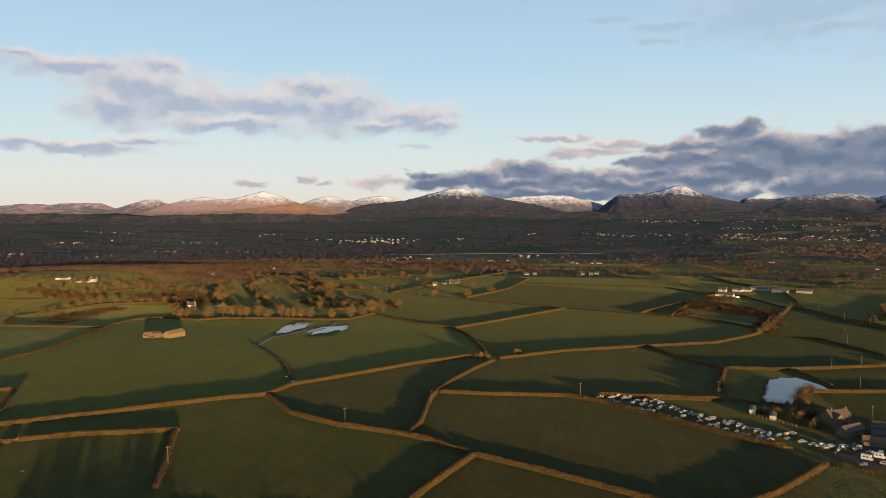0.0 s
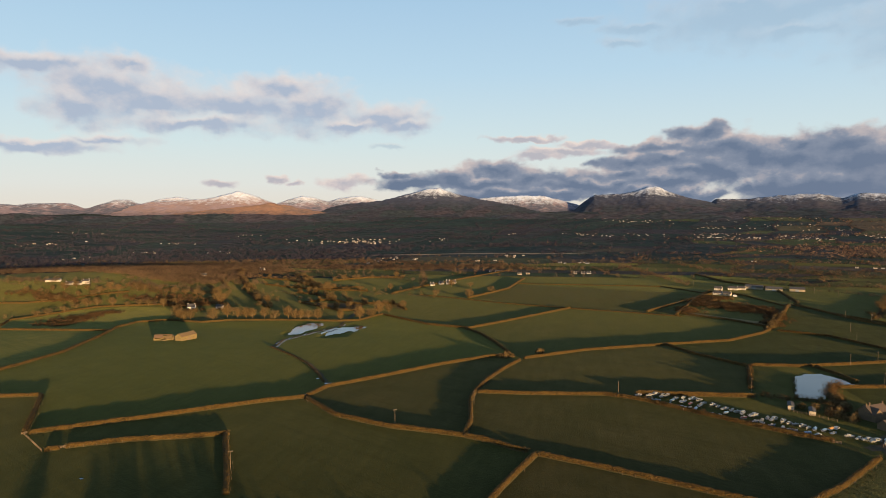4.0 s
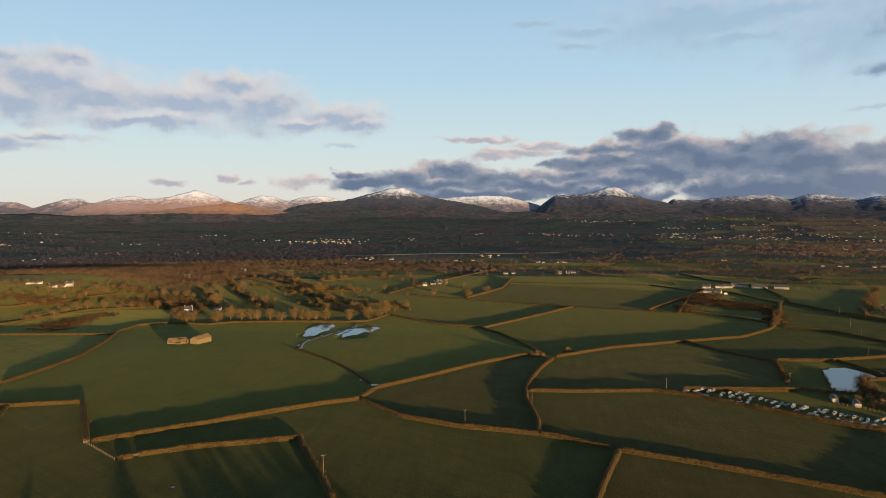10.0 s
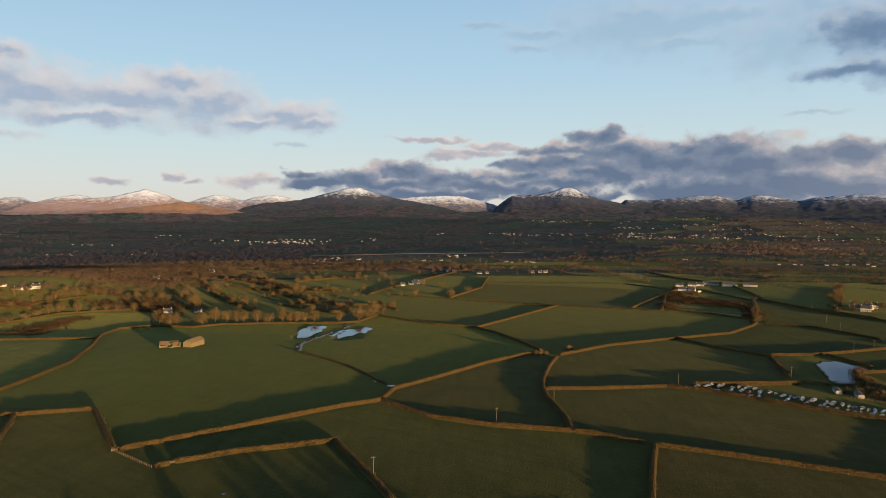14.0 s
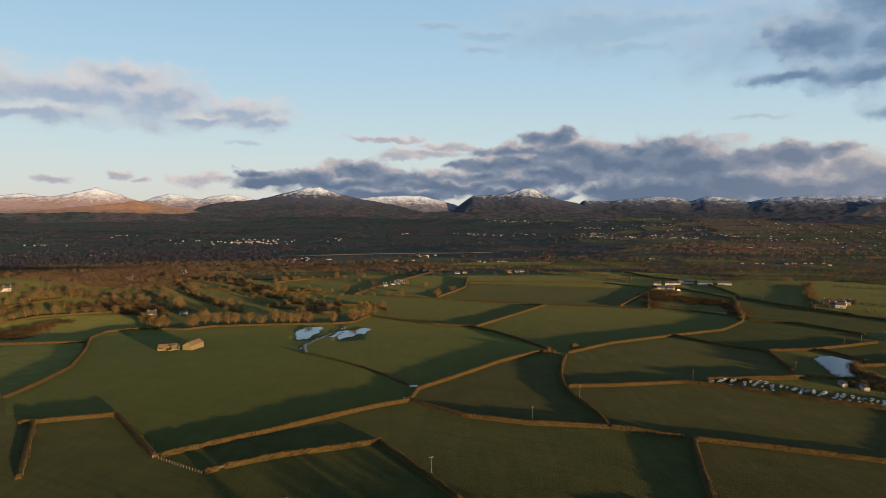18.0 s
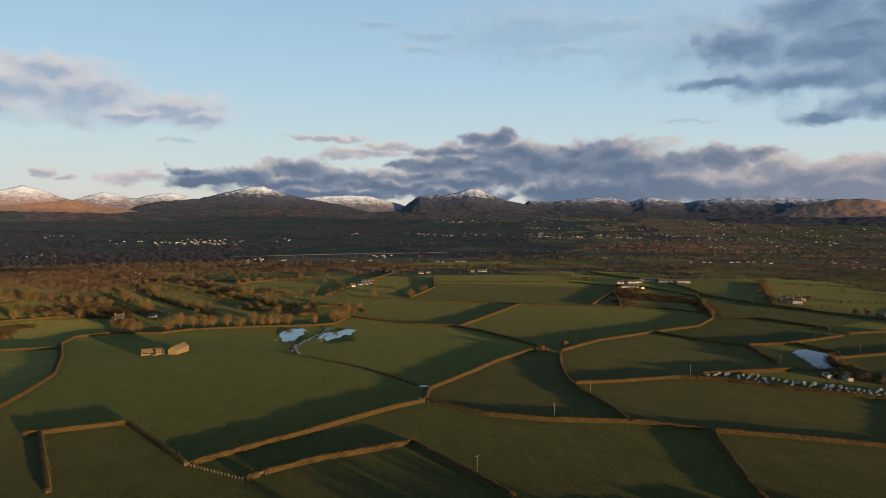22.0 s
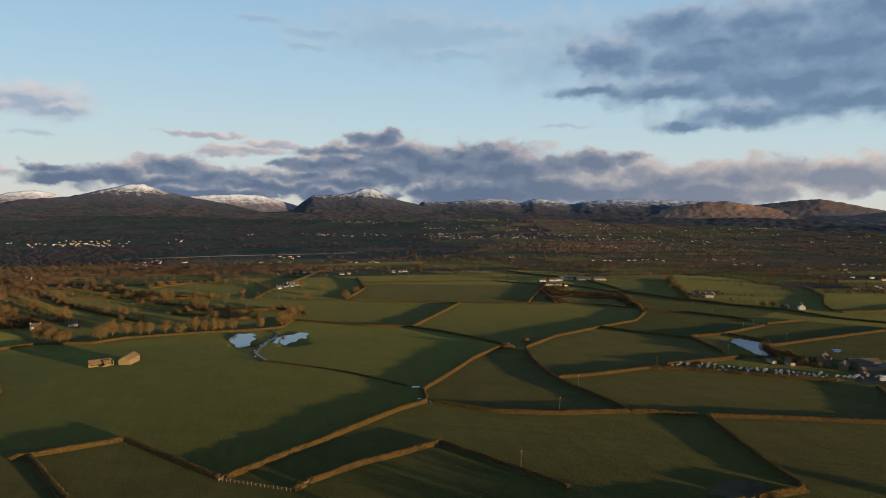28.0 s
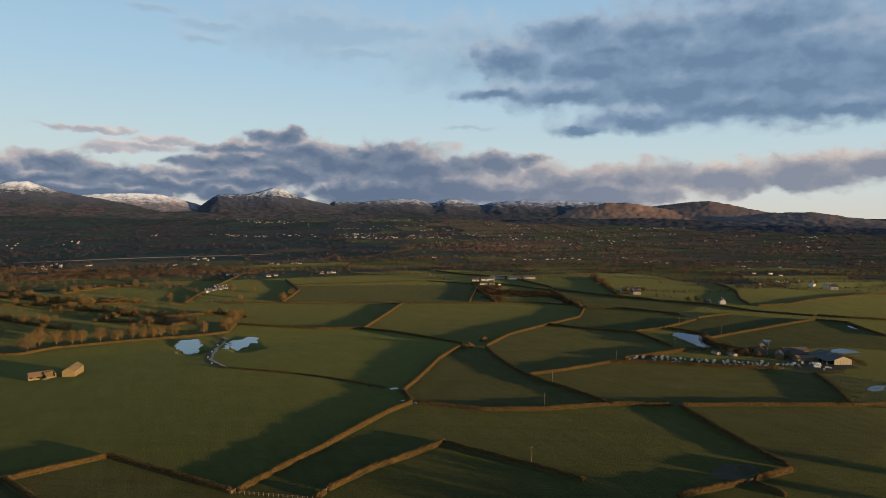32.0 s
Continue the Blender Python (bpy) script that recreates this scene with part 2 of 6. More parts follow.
# blue-leaning tones put some distance haze into the fields
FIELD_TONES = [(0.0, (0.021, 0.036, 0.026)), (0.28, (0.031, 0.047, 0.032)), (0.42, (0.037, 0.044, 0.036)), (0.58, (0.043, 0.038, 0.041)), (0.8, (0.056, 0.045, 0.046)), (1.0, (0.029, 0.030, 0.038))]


def field_build(t, pos, wpos, joined=False):
    rnd = t.nodes.new("ShaderNodeNewGeometry").outputs["Random Per Island"] if joined else t.nodes.new("ShaderNodeObjectInfo").outputs["Random"]
    base = ramp(t, rnd, FIELD_TONES)
    var = ramp(t, noise_at(t, wpos, 0.02, 5, 0.65), [(0.3, (0.7, 0.72, 0.7)), (0.7, (1.25, 1.2, 1.15))])
    return mixc(t, 1.0, base, var, "MULTIPLY")


def island(a, b, c):
    def build(t, pos, wpos):
        rnd = t.nodes.new("ShaderNodeNewGeometry").outputs["Random Per Island"]
        base = ramp(t, rnd, [(0.0, a), (0.5, b), (1.0, c)])
        var = ramp(t, noise_at(t, wpos, 0.035, 3), [(0.35, (0.72, 0.72, 0.72)), (0.65, (1.25, 1.2, 1.15))])
        return mixc(t, 1.0, base, var, "MULTIPLY")
    return build


def mountain_material(name, snowline, a, b, wall=90.0):
    def build(t, pos, wpos):
        z = node(t, "ShaderNodeSeparateXYZ", i0=wpos).outputs[2]
        rough_edge = noise_at(t, wpos, 0.026, 9, 0.78)
        lev = node(t, "ShaderNodeMath", op="MULTIPLY_ADD", i0=rough_edge, i1=230.0, i2=node(t, "ShaderNodeMath", op="ADD", i0=z, i1=-115.0 - snowline).outputs[0]).outputs[0]
        mask = node(t, "ShaderNodeMapRange", i0=lev, i1=-26.0, i2=40.0).outputs[0]
        patchy = tuple(0.72 * p + 0.10 * q for p, q in zip(a, b))
        moor = ramp(t, noise_at(t, wpos, 0.0045, 7, 0.62), [(0.30, a), (0.44, b), (0.52, patchy), (0.68, b)])
        crag = ramp(t, noise_at(t, wpos, 0.03, 7, 0.7), [(0.35, (0.82, 0.82, 0.84)), (0.7, (1.14, 1.12, 1.12))])
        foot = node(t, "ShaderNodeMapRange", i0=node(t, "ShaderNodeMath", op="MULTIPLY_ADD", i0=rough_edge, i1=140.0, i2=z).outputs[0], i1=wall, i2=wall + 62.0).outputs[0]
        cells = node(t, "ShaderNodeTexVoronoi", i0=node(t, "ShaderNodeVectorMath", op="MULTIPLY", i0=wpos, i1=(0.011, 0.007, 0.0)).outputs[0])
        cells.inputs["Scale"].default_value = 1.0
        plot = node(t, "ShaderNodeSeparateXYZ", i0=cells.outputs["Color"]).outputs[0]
        # plots tinted dark blue to stand in for haze and cloud shade
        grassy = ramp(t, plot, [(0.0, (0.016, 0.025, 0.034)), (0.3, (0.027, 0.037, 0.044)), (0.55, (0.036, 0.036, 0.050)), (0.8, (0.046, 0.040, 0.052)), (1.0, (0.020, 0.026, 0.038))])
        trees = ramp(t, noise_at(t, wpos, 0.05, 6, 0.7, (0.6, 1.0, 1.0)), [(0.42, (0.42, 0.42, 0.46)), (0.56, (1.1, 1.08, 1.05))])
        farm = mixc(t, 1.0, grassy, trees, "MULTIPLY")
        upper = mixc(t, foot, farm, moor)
        return mixc(t, mask, mixc(t, 1.0, upper, crag, "MULTIPLY"), (0.54, 0.60, 0.72))
    return material(name, build, 0.95, 1.6, 0.02)


GRASS = material("grass", grass_build, 0.95, 0.25, 1.4, spec=0.05, sheen=0.18)
def pasture(name, fuzz, *tones):
    return material(name, lambda t, p, w: grass_build(t, p, w, tones), 0.95, 0.25, 1.4, spec=0.05, sheen=fuzz)


LUSH = pasture("lush_grass", 0.23, (0.0290, 0.0335, 0.0074), (0.0344, 0.0360, 0.0085), (0.0414, 0.0380, 0.0102))
# about twice as bright: the hot spot opposite the sun, painted in
GOLDEN = pasture("sunlit_golden_grass", 0.23, (0.0630, 0.0630, 0.0170), (0.0784, 0.0693, 0.0197), (0.0938, 0.0714, 0.0233))
TIRED = pasture("grazed_grass", 0.14, (0.0268, 0.0244, 0.0115), (0.0316, 0.0265, 0.0128), (0.0348, 0.0286, 0.0154))
DEEP = pasture("deep_green_grass", 0.08, (0.0206, 0.0275, 0.0100), (0.0250, 0.0298, 0.0112), (0.0298, 0.0305, 0.0128))
FIELD = material("field_grass", field_build, 0.95, 0.6, 1.2, spec=0.03, sheen=0.03)
# far fields in two copies: sunlit here, haze and cloud shade in the next
FARFIELD = material("sunlit_far_fields", lambda t, p, w: field_build(t, p, w, True), 0.95, 0.6, 1.2, spec=0.03, sheen=0.03)
SHADEDFIELD = material("shaded_far_pasture", island((0.020, 0.034, 0.036), (0.031, 0.048, 0.044), (0.039, 0.040, 0.051)), 0.95, 0.6, 1.2, spec=0.03)
HEDGE = material("hedge_growth", two_tone((0.080, 0.050, 0.016), (0.034, 0.026, 0.011), (0.160, 0.094, 0.026), 0.20, 1.1), 0.95, 1.6, 2.4, spec=0.1)
BANK = material("bank_earth", two_tone((0.060, 0.052, 0.018), (0.045, 0.042, 0.016), (0.085, 0.060, 0.028), 0.08, 1.3), 0.95, 0.15, 2.0, spec=0.1)
BARK = material("bark", two_tone((0.15, 0.105, 0.056), (0.11, 0.08, 0.045), (0.20, 0.145, 0.075), 0.3, 3.0), 0.9, spec=0.1)
TWIG = material("twigs", island((0.084, 0.057, 0.025), (0.126, 0.084, 0.034), (0.172, 0.114, 0.046)), 0.9, spec=0.1)
# far ground, woods and hedgerows: distance haze put into the cool colours
FARLAND = material("hazed_farmland", two_tone((0.020, 0.027, 0.021), (0.025, 0.029, 0.024), (0.018, 0.024, 0.020), 0.006, 0.05), 0.95, 0.6, 1.2, spec=0.03)
# dark blue also holds the cloud shade over the far woods
HAZEDWOODS = material("hazed_woodland", island((0.023, 0.026, 0.042), (0.036, 0.035, 0.051), (0.058, 0.051, 0.062)), 0.95, spec=0.03)
# russet trees, brightened as the sunlit copy of the far woods
RUSSET = material("sunlit_russet_woodland", island((0.092, 0.065, 0.052), (0.142, 0.096, 0.071), (0.205, 0.140, 0.097)), 0.95, spec=0.03)
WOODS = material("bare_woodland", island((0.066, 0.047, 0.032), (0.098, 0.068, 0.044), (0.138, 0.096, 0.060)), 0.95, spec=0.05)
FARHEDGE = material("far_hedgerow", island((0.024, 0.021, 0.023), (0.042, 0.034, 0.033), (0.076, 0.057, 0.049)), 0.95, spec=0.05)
SCRUB = material("scrub", island((0.060, 0.036, 0.018), (0.088, 0.053, 0.025), (0.122, 0.076, 0.035)), 0.95, spec=0.05)
MUD = material("mud", two_tone((0.060, 0.048, 0.030), (0.036, 0.032, 0.020), (0.085, 0.066, 0.043), 0.3, 2.0), 0.9, 0.1, 2.0, spec=0.08)
DRYGRASS = material("dry_grass", two_tone((0.17, 0.115, 0.05), (0.12, 0.085, 0.035), (0.24, 0.17, 0.085), 0.12, 0.8), 0.95, 0.3, 1.0, spec=0.1)
WATER = material("water", lambda t, p, w: (0.012, 0.016, 0.018), 0.03, 0.004, 1.5, spec=1.0)

# ---- shared builders ----
def part(name, me, mat, parent=None, label=""):
    """Links a mesh as one object under a thing or a part."""
    if isinstance(me, bmesh.types.BMesh):
        bm, me = me, bpy.data.meshes.new(name)
        bm.to_mesh(me)
        bm.free()
    if mat is not None and not me.materials:
        me.materials.append(mat)
    ob = new(name, me)
    ob.parent = parent
    if label:
        tagged(ob, label)
    return ob


def solid(name, verts, faces, smooth=False):
    me = bpy.data.meshes.new(name)
    me.from_pydata([tuple(v) for v in np.asarray(verts, float)], [], [tuple(int(i) for i in f) for f in faces])
    me.update()
    if smooth:
        me.polygons.foreach_set("use_smooth", [True] * len(me.polygons))
    return me


def tri_soup(name, corners):
    """A mesh of loose triangles from an array (n, 3, 3)."""
    n = len(corners)
    me = bpy.data.meshes.new(name)
    me.vertices.add(3 * n)
    me.vertices.foreach_set("co", np.ascontiguousarray(corners, dtype=np.float32).ravel())
    me.loops.add(3 * n)
    me.loops.foreach_set("vertex_index", np.arange(3 * n, dtype=np.int32))
    me.polygons.add(n)
    me.polygons.foreach_set("loop_start", np.arange(0, 3 * n, 3, dtype=np.int32))
    me.update(calc_edges=True)
    return me


def grid_faces(rows, cols):
    a = np.arange((rows - 1) * cols).reshape(rows - 1, cols)[:, :-1].ravel()
    return np.stack([a, a + 1, a + cols + 1, a + cols], 1)


def thing(name, x, y, z=None, turn=0.0, label="", category="", group="", kind=""):
    ob = new(name)
    ob.empty_display_size = 0.5
    ob.matrix_basis = pose(x, y, float(height(x, y)) if z is None else z, 0, 0, turn)
    return tagged(ob, label, category, group, kind)


# ---- the lie of the land ----
LAND_Y = (-2000, 0, 200, 280, 480, 600, 765, 1000, 1200, 1650, 2400, 3300, 4200, 5200)
LAND_Z = (6, 6, 5.5, 5, 0.5, -4, -6, -8, -13, -27, -27, -10, 46, 92)


POOLS = ((-276, 581, 9, 31, -6.0, 1.35), (-235, 571, 10, 27, -5.3, 1.35), (122, 428, 26, 40, 2.9, 2.0), (196, 347, 18, 14, 3.75, 2.0), (105, 264, 14, 8, 4.9, 2.0), (314, 413, 12, 12, 4.05, 2.0))   # place, half-axes, level, reach of the slope


def height(x, y):
    x, y = np.asarray(x, float), np.asarray(y, float)
    r = np.hypot(x + 150, y)
    k = np.clip((r - 1000) / 800, 0, 1)
    far = np.where(y > -500, y * (1 - k) + r * k, y)
    z = sum(np.interp(far + d * (1 + np.maximum(far - 800, 0) / 400), LAND_Y, LAND_Z) for d in (-60, -30, 0, 30, 60)) / 5
    z = z + np.clip((far - 330) / 250, 0, 1) * np.clip(0.015 * (x + 100), -8, 8) * np.clip((2600 - far) / 1000, 0, 1)
    z = z + 26 * np.exp(-(((x + 730) / np.where(x < -730, 420, 150)) ** 2 + ((y - 775) / np.where(y > 775, 420, 110)) ** 2))
    for cx, cy, rx, ry, level, reach in POOLS:           # flat beds for standing water
        d = np.hypot((x - cx) / rx, (y - cy) / ry)
        z = z + (level - z) * np.clip((reach - d) / (reach - 1), 0, 1)
    return z


def steps(*spans):
    out = [np.arange(a, b, s) for a, b, s in spans]
    return np.concatenate(out + [np.array([spans[-1][1]])])


gx = steps((-6400, -1800, 180), (-1800, -700, 40), (-700, 700, 10), (700, 1800, 40), (1800, 6400, 180))
gy = steps((-4200, 0, 200), (0, 150, 30), (150, 800, 10), (800, 1800, 25), (1800, 5200, 80))
GX, GY = np.meshgrid(gx, gy)
ground = part("ground", solid("ground", np.stack([GX.ravel(), GY.ravel(), height(GX, GY).ravel()], 1), grid_faces(len(gy), len(gx)), True), GRASS)
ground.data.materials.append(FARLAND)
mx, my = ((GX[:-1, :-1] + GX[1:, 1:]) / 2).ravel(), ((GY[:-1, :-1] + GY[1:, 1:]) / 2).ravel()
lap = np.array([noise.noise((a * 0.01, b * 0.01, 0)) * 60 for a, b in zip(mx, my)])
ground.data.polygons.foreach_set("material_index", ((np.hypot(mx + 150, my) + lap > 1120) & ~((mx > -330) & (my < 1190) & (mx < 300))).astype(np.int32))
tagged(ground, "rolling green winter pasture running out to the hills", "ground", kind="structure")

rng = np.random.default_rng(7)


# ---- mountains: ridge lines from end to end ----
def mountain(label, ridge, depth, mat, rough, seed):
    ridge = np.array(ridge, float)
    for k, j in ((0, 1), (-1, -2)):          # shoulders that run out into the plain
        p = ridge[k].copy()
        out = (p - ridge[j])[:2]
        p[:2] += out / np.linalg.norm(out) * 240
        p[2] = height(p[0], p[1]) - 6
        ridge = np.vstack([p, ridge]) if k == 0 else np.vstack([ridge, p])
    r = np.random.default_rng(seed)
    n, m = 180, 34
    s = np.linspace(0, 1, n)
    at = np.concatenate([[0], np.cumsum(np.hypot(*np.diff(ridge[:, :2], axis=0).T))])
    at /= at[-1]
    line = np.stack([np.interp(s, at, ridge[:, i]) for i in range(3)], 1)
    k = np.array([0.25, 0.5, 0.25])
    line[1:-1, 2] = np.convolve(line[:, 2], k, "valid")
    back = line[:, :2] - np.array([-150.0, 0.0])
    back /= np.linalg.norm(back, axis=1)[:, None]
    verts = []
    for j in range(m):
        q = 1 - j / (m - 5)                    # 1 at the foot, 0 on the crest, below 0 behind it
        xy = line[:, :2] - back * (depth * (1.15 if q > 0 else 1.0) * q)
        foot = height(xy[:, 0], xy[:, 1]) - 8
        f = 1 - q if q >= 0 else 1 + q * 1.6
        base = foot + (line[:, 2] - foot) * max(f, 0) ** 2.3
        spur = np.array([noise.ridged_multi_fractal((p[0] * 0.0042, p[1] * 0.0042, seed * 3.0), 0.9, 2.1, 5, 0.9, 2.0) for p in xy]) - 1.1
        amp = rough * np.clip(f, 0, 1) * np.clip(1.02 - f, 0, 1) * 3.0
        base = base + np.array([noise.fractal((p[0] * 0.02, p[1] * 0.02, seed), 0.6, 2.0, 4) * 4 for p in xy]) * min(1, max(f, 0) * 3)
        verts.append(np.column_stack([xy, base + spur * amp * np.maximum(line[:, 2] - foot, 0) * 0.12]))
    ob = part("mountain", solid("mountain", np.concatenate(verts), grid_faces(m, n), True), mat)
    return tagged(ob, label, "mountain", "mountains on the horizon")


# slope colours with pink evening light and blue distance haze mixed in
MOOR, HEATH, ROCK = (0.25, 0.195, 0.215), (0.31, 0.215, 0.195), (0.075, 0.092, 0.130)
SNOWY = mountain_material("snowy_slope", 138, ROCK, MOOR)
CAPPED = mountain_material("snow_capped_moor", 150, HEATH, MOOR)
# cloud shade and haze put into the dark blue of these hills
DUSTED = mountain_material("shaded_dusted_hill", 196, (0.034, 0.046, 0.082), (0.058, 0.062, 0.090), 158.0)
# russet moor raised above the bare moor's tone to hold low sunlight
RUSSETMOOR = mountain_material("sunlit_russet_moor", 420, (0.33, 0.185, 0.12), (0.17, 0.12, 0.10))
BARE = mountain_material("bare_moor", 420, (0.21, 0.14, 0.115), (0.11, 0.092, 0.092))
# dark blue again carries the shade below the cloud bank
DARK = mountain_material("shaded_crag", 166, (0.048, 0.062, 0.096), (0.078, 0.076, 0.096), 150.0)
mountain("pale snow-streaked mountains at the far end of the range", [(-3708, 3316, 109), (-3605, 3426, 127), (-3496, 3537, 119), (-3426, 3604, 130), (-3278, 3739, 130), (-3214, 3794, 91), (-3146, 3850, 122), (-3076, 3906, 153), (-3004, 3961, 153), (-2946, 4004, 122), (-2839, 4080, 162), (-2744, 4144, 174), (-2663, 4196, 150)], 525, SNOWY, 0.36, 1)
mountain("broad moorland mountain with a white snow cap", [(-3185, 3640, 25), (-2999, 3792, 83), (-2826, 3920, 137), (-2674, 4023, 144), (-2514, 4123, 160), (-2396, 4191, 193), (-2338, 4223, 213), (-2276, 4256, 197), (-2171, 4309, 152), (-2063, 4361, 107), (-1839, 4457, 44)], 650, CAPPED, 0.32, 2)
mountain("low russet moor below the snow-capped mountain", [(-2863, 3394, -3), (-2687, 3532, 29), (-2467, 3685, 62), (-2259, 3813, 90), (-2037, 3932, 115), (-1954, 3972, 130), (-1769, 4056, 88), (-1487, 4163, 34)], 450, RUSSETMOOR, 0.27, 3)
mountain("pair of distant white snow-covered peaks", [(-2214, 4475, 111), (-2081, 4536, 158), (-2003, 4569, 183), (-1925, 4601, 170), (-1826, 4640, 140), (-1746, 4669, 166), (-1604, 4717, 183), (-1480, 4755, 152), (-1335, 4795, 109)], 525, SNOWY, 0.32, 4)
mountain("dark rounded hill with snow dusted on its summit, cloud shade in its colour", [(-1925, 4387, 45), (-1657, 4488, 118), (-1381, 4573, 146), (-1221, 4614, 187), (-1059, 4649, 232), (-978, 4665, 236), (-856, 4686, 194), (-694, 4708, 157), (-451, 4731, 115), (-173, 4743, 66)], 600, DUSTED, 0.16, 5)
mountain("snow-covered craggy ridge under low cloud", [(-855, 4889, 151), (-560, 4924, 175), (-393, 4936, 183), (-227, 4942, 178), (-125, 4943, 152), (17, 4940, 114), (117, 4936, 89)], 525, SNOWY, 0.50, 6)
mountain("dark flat-shouldered mountain with a snowy top, cloud shade in its colour", [(3, 4770, 82), (71, 4768, 142), (135, 4764, 181), (304, 4752, 188), (414, 4740, 206), (503, 4729, 240), (556, 4721, 239), (627, 4710, 204), (732, 4692, 165), (866, 4665, 134), (1061, 4619, 82)], 600, DUSTED, 0.18, 7)
mountain("dark crags with snow gullies, shade of the cloud bank in their colour", [(896, 4802, 93), (958, 4788, 153), (1142, 4740, 147), (1342, 4680, 174), (1536, 4612, 183), (1669, 4561, 151), (1760, 4522, 185), (1869, 4474, 177), (2010, 4407, 146), (2144, 4338, 171), (2368, 4210, 165), (2490, 4134, 127)], 525, DARK, 0.62, 8)
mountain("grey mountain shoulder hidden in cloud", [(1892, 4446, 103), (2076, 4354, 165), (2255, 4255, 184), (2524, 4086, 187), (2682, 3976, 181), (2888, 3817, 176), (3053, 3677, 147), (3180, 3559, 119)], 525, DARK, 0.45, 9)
mountain("sunlit russet moorland hill below the clouds", [(2347, 3974, 78), (2511, 3861, 138), (2669, 3743, 174), (2789, 3646, 176), (2962, 3495, 141), (3122, 3340, 106), (3292, 3158, 80)], 450, RUSSETMOOR, 0.14, 10)
mountain("dark moorland hill at the end of the range", [(2794, 3771, 119), (3029, 3569, 165), (3177, 3426, 192), (3254, 3347, 197), (3365, 3227, 165), (3479, 3094, 129), (3605, 2936, 111)], 450, BARE, 0.12, 11)
mountain("low green-brown hill falling to the plain", [(3124, 3111, 87), (3297, 2912, 122), (3450, 2713, 130), (3570, 2541, 100), (3672, 2379, 81), (3768, 2212, 67), (3900, 1900, 40)], 450, BARE, 0.08, 12)


# foothill colour darkened and blued in place of cloud shade and haze
FARMED = mountain_material("hazed_foothill", 900, (0.024, 0.027, 0.034), (0.036, 0.034, 0.040), 158.0)


def foothill(az0, az1, r, top, sway, seed):
    pts = []
    for k in range(13):
        a = radians(az0 + (az1 - az0) * k / 12)
        rise_k = math.sin(math.pi * k / 12) ** 0.6
        z = top + sway * noise.fractal((k * 0.45, seed * 3.7, 0.0), 0.8, 2.0, 3)
        x, y = -150 + r * math.sin(a), r * math.cos(a)
        low = float(height(x, y))
        pts.append((x, y, low + (z - low) * rise_k))
    mountain("low farmed hill at the foot of the mountains, haze and shade in its dark colour", pts, 220, FARMED, 0.2, 20 + seed)


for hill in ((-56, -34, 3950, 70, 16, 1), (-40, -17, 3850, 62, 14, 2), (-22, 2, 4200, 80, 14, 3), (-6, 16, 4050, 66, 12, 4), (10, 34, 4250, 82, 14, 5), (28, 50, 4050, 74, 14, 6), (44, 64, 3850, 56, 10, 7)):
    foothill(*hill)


# ---- hedges and banks ----
def resample(pts, step):
    p = np.array(pts, float)
    d = np.concatenate([[0], np.cumsum(np.hypot(*np.diff(p, axis=0).T))])
    n = max(2, int(d[-1] / step) + 1)
    s = np.linspace(0, d[-1], n)
    q = np.stack([np.interp(s, d, p[:, i]) for i in (0, 1)], 1)
    for _ in range(3):                      # rounded corners
        q[1:-1] = (q[:-2] + 2 * q[1:-1] + q[2:]) / 4
    t = np.gradient(q, axis=0)
    t /= np.maximum(np.linalg.norm(t, axis=1), 1e-6)[:, None]
    return q, np.column_stack([-t[:, 1], t[:, 0]])


def ridge_mesh(name, q, side, shape, jag, tall_noise):
    """A bank or hedge swept along q: shape is (offset, height) across it."""
    n, m = len(q), len(shape)
    off, up = np.array(shape).T
    wob = np.array([noise.fractal((p[0] * 0.09, p[1] * 0.09, 2.0), 0.8, 2.0, 3) for p in q])
    grow = 1 + tall_noise * wob
    xy = q[:, None, :] + side[:, None, :] * (off[None, :, None] * (1 + 0.2 * wob)[:, None, None] + rng.normal(0, jag, (n, m, 1)))
    z = height(xy[..., 0], xy[..., 1]) + up[None] * grow[:, None] + rng.normal(0, jag, (n, m)) * (up[None] > 0.05)
    z[0], z[-1] = height(xy[0, :, 0], xy[0, :, 1]) - 0.1 + up * 0.6, height(xy[-1, :, 0], xy[-1, :, 1]) - 0.1 + up * 0.6
    v = np.concatenate([xy, z[..., None]], 2).reshape(-1, 3)
    caps = [tuple(range(m)), tuple(range((n - 1) * m, n * m))[::-1]]
    return solid(name, v, list(map(tuple, grid_faces(n, m))) + caps)


def tufts(q, side, n_per, w, h, size):
    """Loose sprays of twigs standing out of a hedge."""
    n = int(len(q) * n_per)
    i = rng.integers(0, len(q), n)
    u = np.sign(rng.uniform(-1, 1, n)) * rng.uniform(0, 1, n) ** 0.45
    xy = q[i] + side[i] * (u * w)[:, None] + rng.normal(0, 0.4, (n, 2))
    z = height(xy[:, 0], xy[:, 1]) + h * np.sqrt(np.clip(1.05 - u * u * 0.8, 0, 1)) - 0.15
    c = np.column_stack([xy, z])
    a = rng.normal(0, 1, (n, 3, 3)) * size * np.array([1, 1, 0.8])
    a[:, 0] *= 0.35
    a[:, 1:, 2] = np.abs(a[:, 1:, 2])
    return c[:, None, :] + a


